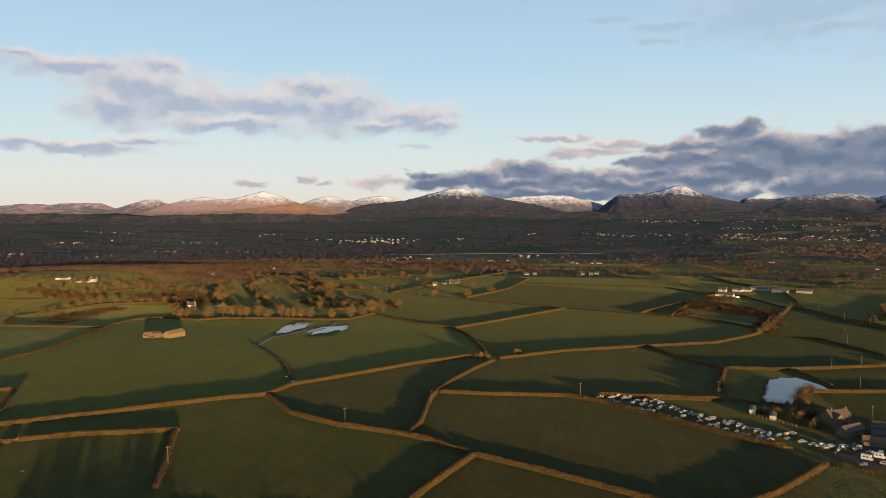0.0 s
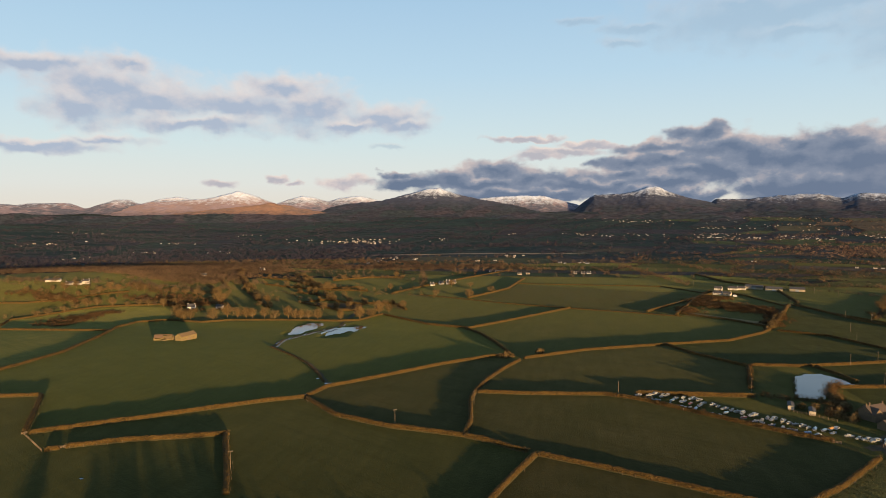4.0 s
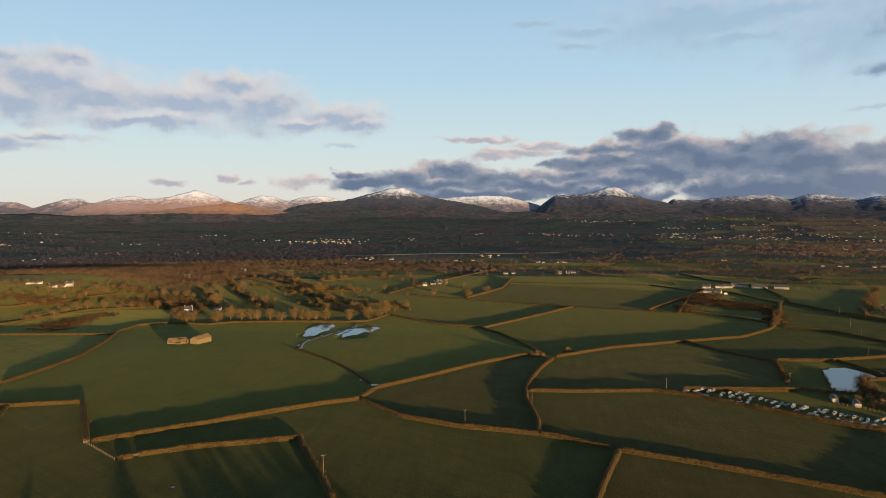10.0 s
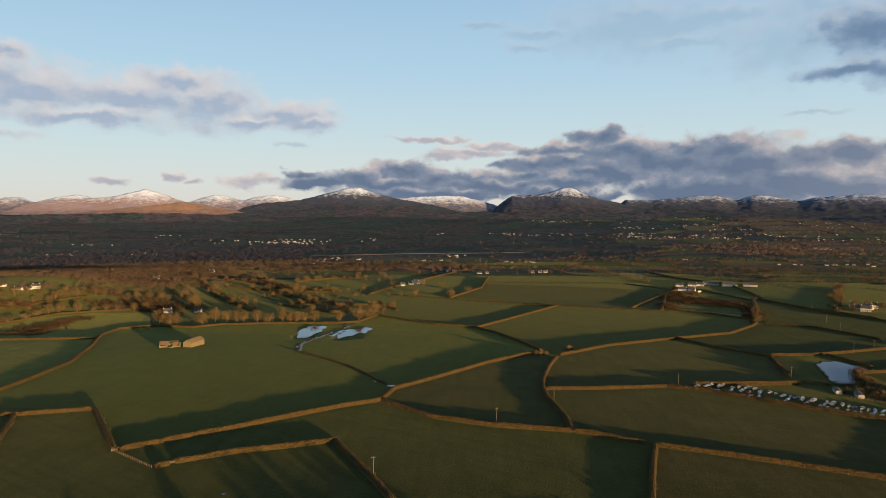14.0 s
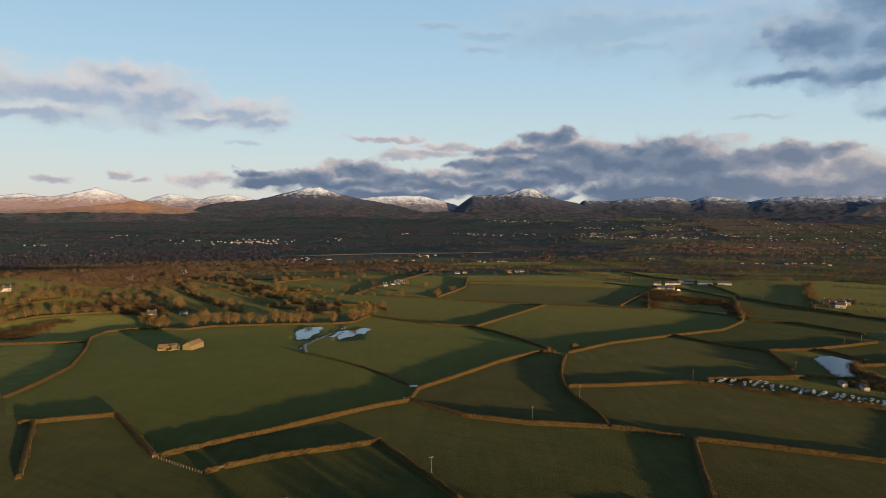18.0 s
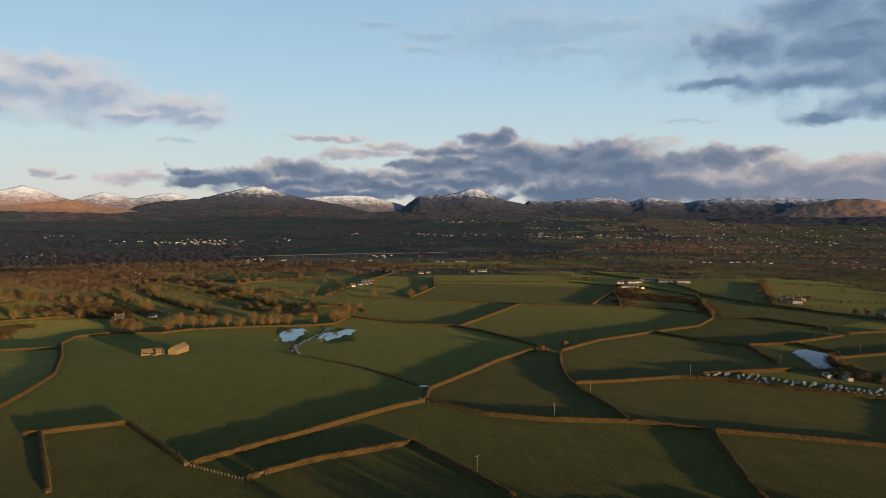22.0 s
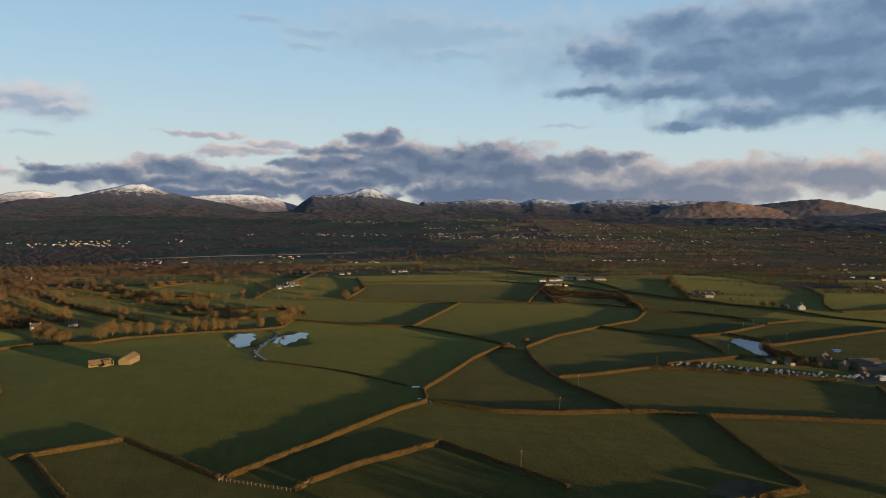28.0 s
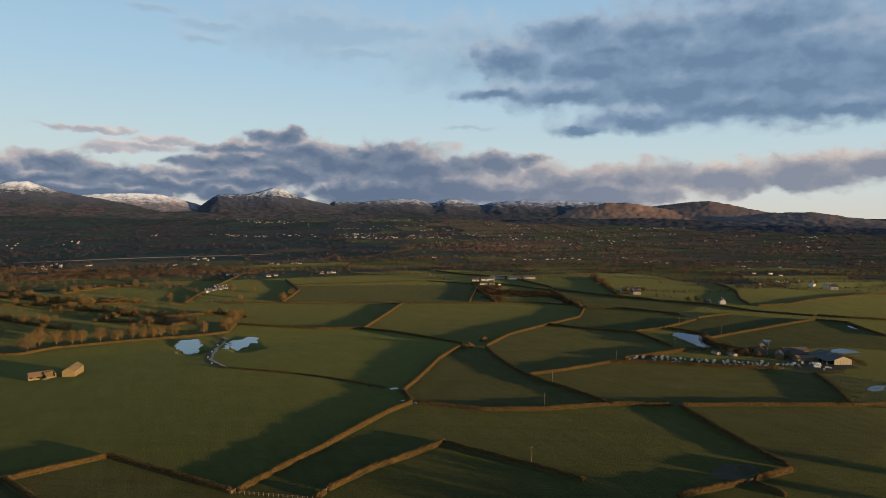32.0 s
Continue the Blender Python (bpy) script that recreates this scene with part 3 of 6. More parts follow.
def hedge(pts, tall=2.0, wide=1.0, label="clipped brown winter hedge on an earth bank between fields", step=1.3, mat=None, posts=False):
    q, side = resample(pts, step)
    ob = thing("hedge", *q[len(q) // 2], z=0, label=label, category="hedge", group="field hedges")
    ob.matrix_basis = Matrix.Identity(4)
    part("bank", ridge_mesh("bank", q, side, [(-wide - 0.5, -0.2), (-wide - 0.15, 0.3), (-0.3, 0.8), (0.3, 0.8), (wide + 0.15, 0.3), (wide + 0.5, -0.2)], 0.06, 0.2), BANK, ob, "low grassy earth bank")
    w, t = wide, tall
    part("growth", ridge_mesh("growth", q, side, [(-w, 0.1), (-w * 1.0, t * 0.5), (-w * 0.8, t * 0.85), (-w * 0.4, t), (w * 0.4, t), (w * 0.8, t * 0.85), (w * 1.0, t * 0.5), (w, 0.1)], 0.11, 0.13), mat or HEDGE, ob)
    tagged(part("twig_growth", tri_soup("twig_growth", tufts(q, side, 30, w, t * 0.97, 0.17)), TWIG, ob), kind="stuff")
    if posts:
        for p, s in zip(*[a[1::4] for a in (q, side)]):
            p = p + rng.normal(0, 0.9, 2) * abs(np.array((s[1], s[0])))
            f = p + s * (w + 0.35) * (1 if s[0] * 0.61 - s[1] * 0.79 > 0 else -1)
            o = part("post", POST_MESH, None, ob)
            o.matrix_basis = pose(f[0], f[1], float(height(*f)), rng.normal(0, 3), rng.normal(0, 3), 0)
    return ob


POST_MESH = solid("post", [(x, y, z) for z in (-0.3, 1.15) for x, y in ((-0.06, -0.06), (0.06, -0.06), (0.06, 0.06), (-0.06, 0.06))], [(0, 1, 5, 4), (1, 2, 6, 5), (2, 3, 7, 6), (3, 0, 4, 7), (4, 5, 6, 7)])
POST_MESH.materials.append(material("fence_post_wood", two_tone((0.11, 0.08, 0.05), (0.08, 0.06, 0.04), (0.15, 0.11, 0.07), 0.7, 4.0), 0.85))

hedge([(-364.6, 305.5), (-356.7, 307.2), (-323.2, 318.9), (-295.5, 283), (-279.8, 261.9)], posts=True)
hedge([(-358.6, 307.7), (-347.4, 286.3), (-322.2, 238.4)], posts=True)
hedge([(-277.3, 262.1), (-259.1, 277.3), (-238.8, 293.2), (-217, 312.5), (-192.4, 333.5), (-175.7, 343.9), (-173.4, 346.6)], 2.1, posts=True)
hedge([(-173.7, 347.4), (-170.1, 370.1), (-155.2, 388.7), (-135.5, 414.6), (-113.2, 445.1), (-83.7, 476), (-70.5, 482.8)], 2.1)
hedge([(-252.4, 244.2), (-247.9, 248)], posts=True)
hedge([(-246.4, 249.9), (-226, 262.5), (-203.5, 271), (-183.8, 280)], posts=True)
hedge([(-185, 278.5), (-174.2, 259.9), (-159.8, 235.4), (-151.4, 219.8)], posts=True)
hedge([(-171.7, 343.1), (-161.4, 333.1), (-144.4, 316.8), (-129.5, 311.1), (-112.5, 304.8), (-93.3, 302.2), (-74.7, 298.9)], posts=True)
hedge([(-74.7, 298.9), (-59.7, 293), (-50.6, 287), (-44, 284.5)], posts=True)
hedge([(-39.7, 282), (-10, 271.2), (19.8, 258.9), (51.2, 245.3), (71.9, 239.1)], posts=True)
hedge([(-40.4, 281.3), (-50, 249.9), (-58.3, 219.5), (-62.3, 197.9)], posts=True)
hedge([(-64.6, 194.8), (-87.7, 193.5)], 2.6, posts=True)
hedge([(-92.5, 193.4), (-127.2, 194.1)], 2.1, posts=True)
hedge([(-90.4, 192.6), (-89, 178.6)], posts=True)
hedge([(-74.7, 299.4), (-74.9, 322.2), (-80.7, 357.3), (-80.8, 376.5), (-77.6, 404.2), (-70.4, 436.6), (-61.5, 466.6)], posts=True)
hedge([(-58.8, 473), (-14.4, 511.8), (47.6, 543.7), (102.8, 568.3), (137.4, 607.1), (153.3, 633.4)], 2.1)
hedge([(-70.8, 489.4), (-85.4, 530.1), (-103.7, 572.7), (-123.7, 604)])
hedge([(-121.5, 601.7), (-26, 748)], 2.1)
hedge([(-120.6, 604.6), (-161.9, 621.1), (-189.4, 645), (-224.7, 678.6)])
hedge([(-79.2, 375.4), (-49, 377.4), (-4.2, 384.6)], posts=True)
hedge([(11.8, 389.1), (39.8, 391.1), (76.8, 395)], 2.6, posts=True)
hedge([(-5.4, 384), (11.9, 377.6), (40.2, 357.2), (62.4, 341.4), (82.3, 329), (93.1, 324.8)], 2.1, posts=True)
hedge([(49, 543.8), (64.1, 509.9), (83.8, 483.2), (92.6, 470.2), (86.3, 441.8), (79.6, 412.8)])
hedge([(95.4, 474.8), (124.5, 476), (135.7, 480), (200.8, 505.1)])
hedge([(135.6, 476.9), (142.7, 457.3), (147.5, 439.8)])
hedge([(117.8, 395.9), (122.1, 411.9), (129, 426.5), (132, 428)], 2.6, posts=True)
hedge([(155.2, 624), (188, 599.6), (213.2, 538)])
hedge([(-155, 824), (-138, 864), (-114, 926), (-102, 1081)], 2.6, 1.5, step=2.5)
hedge([(83, 711), (125, 841), (156, 917)], 2.6, 1.5, step=2.5)
hedge([(87, 716), (126.5, 682.1), (153.6, 641.5)])
hedge([(-401.4, 351.7), (-403.3, 383), (-410.4, 433.3), (-436.8, 501.8), (-466.1, 565.4), (-469.3, 598.9), (-443.8, 616.1)])
hedge([(-443.8, 616.1), (-398.3, 606.7), (-376.9, 624), (-320.7, 631), (-262.4, 631.2), (-240.7, 638.1), (-231.9, 670.7), (-227.7, 682.2)])
hedge([(-568, 529), (-532, 533), (-495, 537), (-456.8, 541.6)])
hedge([(-590, 551), (-617, 590), (-607, 614), (-593, 648), (-578, 675), (-546, 695), (-517, 716), (-490, 712)])
hedge([(-710, 657), (-669, 666), (-640, 688), (-619, 722), (-599, 760)])
hedge([(-642, 1138), (-552, 984), (-470, 840), (-413, 763), (-378, 713)], 2.6, 1.5, step=2.5)
hedge([(-356, 760), (-333, 791), (-298, 767), (-273, 755)], 2.6, 1.5, step=2.5)
hedge([(-407, 860), (-366, 838), (-334, 805)], 2.6, 1.5, step=2.5)
hedge([(-356, 760), (-325, 735), (-284, 703), (-262, 707)], 2.6, 1.5, step=2.5)
hedge([(-494, 940), (-421, 907), (-372, 892), (-310, 884)], 2.6, 1.5, step=2.5)
hedge([(-503, 1071), (-445, 1004), (-411, 927)], 2.6, 1.5, step=2.5)
hedge([(-414, 1024), (-370, 1085), (-311, 1092)], 2.6, 1.5, step=2.5)
hedge([(-548, 1035), (-470, 1004), (-394, 908), (-332, 928)], 2.6, 1.5, step=2.5)
hedge([(-267, 860), (-244, 945), (-184, 1131), (-140, 1279)], 2.6, 1.5, step=2.5)
hedge([(-273, 760), (-236, 761), (-211, 719)], 2.6, 1.5, step=2.5)
hedge([(212.5, 513.5), (264.6, 519.6)])
hedge([(132, 425.4), (175.1, 433.6), (273.2, 451.5), (312.4, 457)], posts=True)
hedge([(314.8, 456.2), (330.9, 432.6), (310, 402.4), (295.3, 374)], posts=True)
hedge([(223, 799), (248.2, 685.7), (298.9, 583.1), (306.6, 518.6), (337.2, 473.6)])
hedge([(378, 901), (312, 789), (265, 703)], 2.6, 1.5, step=2.5)
hedge([(503, 754), (446.1, 669.5), (370, 596), (345.4, 562.6)])
hedge([(343.6, 475), (361.2, 452.7), (386.6, 429.1)])
hedge([(461.2, 562.8), (392.9, 542.6), (343.5, 549.1)])
hedge([(103.7, 305.7), (76.9, 271.6), (52.6, 246.9)], posts=True)
hedge([(456.3, 559.3), (563, 570.9), (615, 567.1)])
hedge([(185, 1183), (202, 1041), (247, 961), (231, 810)], 2.6, 1.5, step=2.5)
hedge([(171, 918), (55, 728)], 2.6, 1.5, step=2.5)
WALL_LABEL = "low dry-stone field wall with tumbled grass along it"
hedge([(-228, 854), (-170, 819), (-108, 781), (-22, 742), (36, 720), (85.8, 699.1)], 1.3, 0.6, WALL_LABEL, 2.0)
hedge([(-106, 995), (4, 982), (103, 970), (146, 891)], 1.3, 0.7, WALL_LABEL, 2.5)
hedge([(219, 794), (247, 717), (276.8, 649.9)], 1.6, 0.9, "dark roadside hedge along the lane", 2.5)
hedge([(153.1, 635.3), (181, 704), (213, 788)], 3.2, 2.2, "tall overgrown hedge beside the scrub wood", 2.0)
hedge([(156, 917), (188, 877), (210, 779)], 1.8, 1.0, "dark roadside hedge along the lane", 2.5)


# ---- trees ----
def tube(p0, p1, r0, r1, k=5):
    p0, p1 = np.array(p0, float), np.array(p1, float)
    d = (p1 - p0) / max(np.linalg.norm(p1 - p0), 1e-6)
    a = np.cross(d, (0.3, 0.9, 0.2))
    a /= np.linalg.norm(a)
    b = np.cross(d, a)
    ang = np.arange(k) * 2 * np.pi / k
    ring = np.cos(ang)[:, None] * a + np.sin(ang)[:, None] * b
    return np.concatenate([p0 + ring * r0, p1 + ring * r1]), [(i, (i + 1) % k, k + (i + 1) % k, k + i) for i in range(k)] + [tuple(range(2 * k - 1, k - 1, -1))]


def gather(pieces):
    verts, faces, n = [], [], 0
    for v, f in pieces:
        verts.append(v)
        faces += [tuple(i + n for i in q) for q in f]
        n += len(v)
    return np.concatenate(verts), faces


def bare_tree(seed, tall, spread, label, lean=0.0):
    """A leafless tree: tapered trunk, forking limbs and a crown of many fine twigs."""
    r = np.random.default_rng(seed)
    ob = new("tree")
    ob.empty_display_size = 0.5
    tagged(ob, label, "tree", "bare trees among the fields")
    wood, twigs = [], []
    fork = tall * r.uniform(0.12, 0.25)
    top = np.array([lean * fork, 0, fork])
    wood.append(tube((0, 0, -0.3), top, tall * 0.035, tall * 0.026, 7))
    core = np.array([lean * tall * 0.5, 0, tall * 0.55])
    for i in range(int(r.integers(9, 12))):
        a, el = i * 2.4 + r.uniform(-0.4, 0.4), r.uniform(-0.35, 1.35)
        end = core + np.array([math.cos(a) * math.cos(el) * spread * 0.82, math.sin(a) * math.cos(el) * spread * 0.82, math.sin(el) * tall * 0.38])
        mid = top + (end - top) * 0.45 + np.array([0, 0, tall * 0.07])
        wood.append(tube(top, mid, tall * 0.022, tall * 0.015, 5))
        wood.append(tube(mid, end, tall * 0.015, tall * 0.006, 5))
        for j in range(5):
            s = mid + (end - mid) * r.uniform(0, 1)
            e = s + (s - core) * 0.25 + r.normal(0, 1, 3) * np.array([spread * 0.26, spread * 0.26, tall * 0.09])
            e[2] = min(max(e[2], tall * 0.2), tall * r.uniform(0.85, 1.0))
            wood.append(tube(s, e, tall * 0.008, tall * 0.003, 3))
            n = 12
            c = s + (e - s) * r.uniform(0.15, 1.1, (n, 1)) + r.normal(0, tall * 0.03, (n, 3))
            d = (e - s) / np.linalg.norm(e - s) + r.normal(0, 0.75, (n, 3)) + np.array([0, 0, 0.15])
            d *= (tall * r.uniform(0.06, 0.12, n) / np.linalg.norm(d, axis=1))[:, None]
            w = r.normal(0, 1, (n, 3)) * tall * 0.006
            twigs.append(np.stack([c - w, c + w, c + d], 1))
    n = 3200                                 # fine outer twigs that round the crown
    d = r.normal(0, 1, (n, 3))
    d /= np.linalg.norm(d, axis=1)[:, None]
    lump = 0.86 + 0.15 * np.sin(d[:, 0] * 4 + seed) * np.cos(d[:, 1] * 5) + 0.10 * np.sin(d[:, 2] * 7)
    c = np.array([lean * tall * 0.5, 0, tall * 0.54]) + d * (lump * r.uniform(0.45, 1.0, n) ** 0.5)[:, None] * np.array([spread * 1.04, spread * 1.04, tall * 0.45])
    a = r.normal(0, 1, (n, 3, 3)) * tall * np.array([0.006, 0.006, 0.042])[None, :, None]
    a -= 0.7 * (a * d[:, None, :]).sum(2, keepdims=True) * d[:, None, :]
    twigs.append(c[:, None, :] + a)
    part("trunk", solid("trunk", *gather(wood), True), BARK, ob, "pale forking trunk and limbs")
    tagged(part("crown", tri_soup("crown", np.concatenate(twigs)), TWIG, ob, "open crown of fine bare twigs"), kind="stuff")
    return ob


def bush(seed, tall, wide, label, leaf=None):
    r = np.random.default_rng(seed)
    ob = new("bush")
    ob.empty_display_size = 0.5
    tagged(ob, label, "bush", "bushes along the hedges")
    n = 1500
    d = r.normal(0, 1, (n, 3))
    d /= np.linalg.norm(d, axis=1)[:, None]
    d[:, 2] = np.abs(d[:, 2])
    c = d * r.uniform(0.45, 1.0, (n, 1)) * np.array([wide, wide, tall]) * (0.8 + 0.25 * np.sin(d[:, :1] * 5 + seed))
    look_of = "dense evergreen foliage" if leaf else "dense tangle of brown twigs"
    a = r.normal(0, 0.09, (n, 3, 3)) * wide
    a -= 0.75 * (a * d[:, None, :]).sum(2, keepdims=True) * d[:, None, :]
    tagged(part("crown", tri_soup("crown", c[:, None, :] + a), leaf or TWIG, ob, look_of), kind="stuff")
    part("stems", solid("stems", *gather([tube((0, 0, -0.2), (math.cos(i) * wide * 0.4, math.sin(i) * wide * 0.4, tall * 0.6), 0.12, 0.05, 4) for i in range(6)])), BARK, ob)
    return ob


TREE_LABELS = ("tall bare ash with a forked pale trunk", "spreading leafless oak in the sun", "rounded leafless field tree", "wind-bent bare hawthorn on a bank", "upright bare sycamore with fine twigs", "low broad leafless tree")
TREES = [bare_tree(11 + i, t, s, TREE_LABELS[i], l) for i, (t, s, l) in enumerate(((15, 5.5, 0), (13, 7.5, 0.05), (12, 5.5, 0), (7, 4.5, 0.25), (16, 6.0, 0.04), (9, 6.0, 0.1)))]
BUSHES = [bush(31 + i, t, w, "dense leafless thorn bush on the hedge bank") for i, (t, w) in enumerate(((4.5, 4.2), (3.0, 2.8)))]
EVERGREEN = material("evergreen_leaf", island((0.050, 0.046, 0.012), (0.085, 0.070, 0.018), (0.12, 0.092, 0.024)), 0.8, spec=0.2)
YEW = bush(77, 4.6, 3.2, "rounded golden-green evergreen between the caravans", EVERGREEN)
used = set()


def plant(proto, x, y, size=1.0, turn=None):
    m = pose(x, y, float(height(x, y)), 0, 0, rng.uniform(0, 360) if turn is None else turn)
    if proto.name in used:
        ob = copy_thing(proto, m)
    else:
        used.add(proto.name)
        ob = proto
        ob.matrix_basis = m
    ob.scale = (size, size, size * rng.uniform(0.92, 1.08))
    return ob


def plant_all(spots, kinds, low, high, pool=TREES):
    for x, y in spots:
        plant(pool[kinds[int(rng.integers(len(kinds)))]], x, y, rng.uniform(low, high))


def along(pts, gap, wander):
    q, side = resample(pts, gap)
    for p, s in zip(q, side):
        if rng.random() < 0.8:
            yield p + s * rng.normal(0, wander) + rng.normal(0, wander, 2)


# the row along the pasture and round the cottage
plant_all([(-378, 641), (-366, 637), (-359, 637), (-345, 638), (-332, 635), (-320, 642), (-311, 639), (-304, 637), (-297, 642), (-287, 642), (-261, 640), (-241, 643), (-236, 664)], (0, 1, 2, 4), 0.8, 1.1)
plant_all([(-231, 679), (-224, 694), (-396, 622), (-390, 641), (-422, 622), (-434, 622), (-426, 616), (-446, 634), (-449, 724), (-462, 759)], (1, 2, 4), 0.8, 1.15)
plant_all([(-603, 612), (-600, 624), (-594, 642), (-594, 660), (-588, 670), (-580, 677), (-564, 683), (-549, 689), (-542, 701), (-530, 703), (-510, 703), (-500, 709)], (2, 5, 3), 0.8, 1.2)
plant_all([(-201, 952), (-172, 950), (-203, 852), (-155, 828), (-133, 883), (-282, 905), (-612, 756), (-620, 753), (-597, 773), (-524, 796), (-497, 804)], (1, 2, 5), 0.8, 1.15)
for line in ([(-642, 1138), (-552, 984), (-470, 840), (-413, 763), (-378, 713)], [(-356, 760), (-333, 791), (-298, 767), (-273, 755)], [(-407, 860), (-366, 838), (-334, 805)],
             [(-494, 940), (-421, 907), (-372, 892), (-310, 884)], [(-503, 1071), (-445, 1004), (-411, 927)], [(-414, 1024), (-370, 1085), (-311, 1092)], [(-548, 1035), (-470, 1004), (-394, 908), (-332, 928)],
             [(-273, 760), (-236, 761), (-211, 719)], [(-356, 760), (-325, 735), (-284, 703), (-262, 707)], [(378, 901), (312, 789), (265, 703)], [(-656, 672), (-626, 714), (-622, 761)], [(-700, 700), (-620, 765), (-560, 790), (-500, 800)]):
    plant_all(along(line, 13, 2.5), (1, 2, 5, 3), 0.55, 0.95)
plant_all([(-69.6, 480), (-48.6, 496), (-74, 476)], (0,), 0.9, 1.1, BUSHES)
plant_all([(116, 388), (117, 379), (109, 367), (114, 360), (111, 392), (120, 384), (124, 372), (121, 396)], (0, 1), 1.0, 1.4, BUSHES)
plant_all([(96, 377), (102, 373), (113, 384), (118, 390), (110, 376)], (3, 5, 2), 0.5, 0.75)
plant_all([(152, 636), (156, 645), (161, 655), (165, 664), (168, 676), (174, 690), (180, 704), (186, 716), (148, 628)], (0,), 1.0, 1.5, BUSHES)
plant_all([(290, 712), (283, 704), (300, 704), (308, 722), (320, 715), (296, 722), (304, 604), (296, 610)], (5, 2, 1), 0.5, 0.8)
plant(YEW, 96.2, 378.5)
plant_all([(-456, 682), (-462, 679), (-430, 694), (-450, 690)], (0,), 0.8, 1.0, BUSHES)
plant_all([(-444, 668), (-459, 672)], (2, 5), 0.55, 0.7)
# trees behind the flight line that throw the long shadows over the near fields
plant_all([(-89, 68), (-84, 73), (-80, 77), (-74, 81), (-68, 84), (-60, 83), (-49, 81), (-42, 70), (-38, 62), (-20, 52), (-14, 50), (-34, 56), (56, 72), (60, 66), (24, 54), (-152, 62), (-128, 84)], (0, 4), 0.85, 1.1)


# ---- joined far growth ----
def clumps(name, xyr, mat, n, label, category, lift=0.45, flat=0.75):
    """Crowns too small and many to count: each a spray of n loose twig-sized faces."""
    xyr = np.asarray(xyr)
    m = len(xyr)
    d = rng.normal(0, 1, (m, n, 3))
    d /= np.linalg.norm(d, axis=2)[..., None]
    rad = xyr[:, 2][:, None, None]
    base = np.column_stack([xyr[:, :2], height(xyr[:, 0], xyr[:, 1]) + xyr[:, 2] * lift])
    c = base[:, None, :] + d * rng.uniform(0.7, 1.0, (m, n, 1)) * rad * np.array([1, 1, flat])
    a = rng.normal(0, 1.3 / math.sqrt(n), (m, n, 3, 3)) * rad[..., None]
    a -= 0.8 * (a * d[:, :, None, :]).sum(3, keepdims=True) * d[:, :, None, :]      # sprays lie along the crown's surface
    ob = part(name, tri_soup(name, (c[:, :, None, :] + a).reshape(-1, 3, 3)), mat)
    return tagged(ob, label, category, kind="stuff")


def scatter(spots, n, low, high):
    out = []
    for cx, cy, rx, ry in spots:
        p = rng.normal(0, 0.5, (n, 2))
        out.append(np.column_stack([cx + p[:, 0] * rx, cy + p[:, 1] * ry, rng.uniform(low, high, n)]))
    return np.concatenate(out)


tagged(clumps("scrub", scatter([(-556, 574, 14, 10), (-560, 596, 16, 12), (-556, 616, 18, 14), (-552, 640, 16, 12), (-544, 655, 12, 8), (-540, 600, 14, 16), (-536, 572, 10, 12), (-548, 622, 14, 16)], 110, 0.9, 2.0), SCRUB, 60, "low russet gorse and bramble scrub in the pasture", "scrub"), kind="stuff")
clumps("scrub", scatter([(98, 740, 12, 20), (119, 800, 12, 26), (137, 831, 14, 22), (148, 792, 20, 14), (154, 770, 24, 10), (170, 763, 22, 10), (179, 735, 14, 22), (176, 704, 10, 20), (162, 665, 8, 14), (151, 846, 14, 12), (160, 745, 20, 20), (135, 780, 18, 25)], 120, 1.5, 3.2), SCRUB, 60, "brown scrub wood filling an old enclosure", "scrub")
clumps("thicket", scatter([(-560, 735, 40, 14), (-520, 745, 50, 16), (-480, 735, 40, 12), (-600, 800, 60, 25), (-680, 700, 60, 14), (-640, 690, 40, 10), (-530, 770, 40, 20), (-490, 712, 24, 10)], 110, 1.5, 3.2), SCRUB, 64, "reddish-brown leafless thicket between the fields", "thicket")


def woodland():
    """Woods, copses and tree lines over the plain, denser in belts."""
    n = 84000
    az = np.radians(rng.uniform(-66, 72, n))
    r = 1 / rng.uniform(1 / 4350, 1 / 930, n)
    x, y = -150 + r * np.sin(az), r * np.cos(az)
    s = 0.0042
    f = np.array([noise.fractal((a * s * 0.45, b * s * 1.6, 4.0), 0.7, 2.0, 4) for a, b in zip(x, y)])
    west = np.clip((-x - 350) / 500, 0, 1) * np.clip((r - 900) / 250, 0, 1) * np.clip((2300 - r) / 500, 0, 1)
    far = np.clip((r - 1500) / 1500, 0, 1)
    keep = f + 0.62 * west + 0.05 * far + rng.normal(0, 0.07, n) > np.where(x > -900, 0.17, 0.10)
    keep &= ~((r < 1150) & (x > -330) & (x < 420)) & ~((x > -560) & (x < -200) & (y < 1230))
    keep &= ~((x > -100) & (r < 1900) & (rng.random(n) < 0.7))
    return np.column_stack([x, y, rng.uniform(2.8, 5.6, n) * np.clip(r / 1900, 0.85, 1.2)])[keep]


woods = woodland()
# hedgerow trees and copses over the small fields to the west
rise = np.column_stack([rng.uniform(-1000, -500, 2600), rng.uniform(690, 1180, 2600)])
thick = np.array([noise.fractal((a * 0.006, b * 0.016, 8.0), 0.7, 2.0, 4) for a, b in rise])
rise = rise[(thick > 0.14) & (rise[:, 1] > 700 - (rise[:, 0] + 500) * 0.25) & (np.hypot((rise[:, 0] + 690) / 75, (rise[:, 1] - 745) / 28) > 1)]
clumps("copse", np.column_stack([rise, rng.uniform(2.2, 4.4, len(rise))]), WOODS, 110, "brown leafless copses and hedgerow trees on the small fields", "copse", 0.9, 1.0)
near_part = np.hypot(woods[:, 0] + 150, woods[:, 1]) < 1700
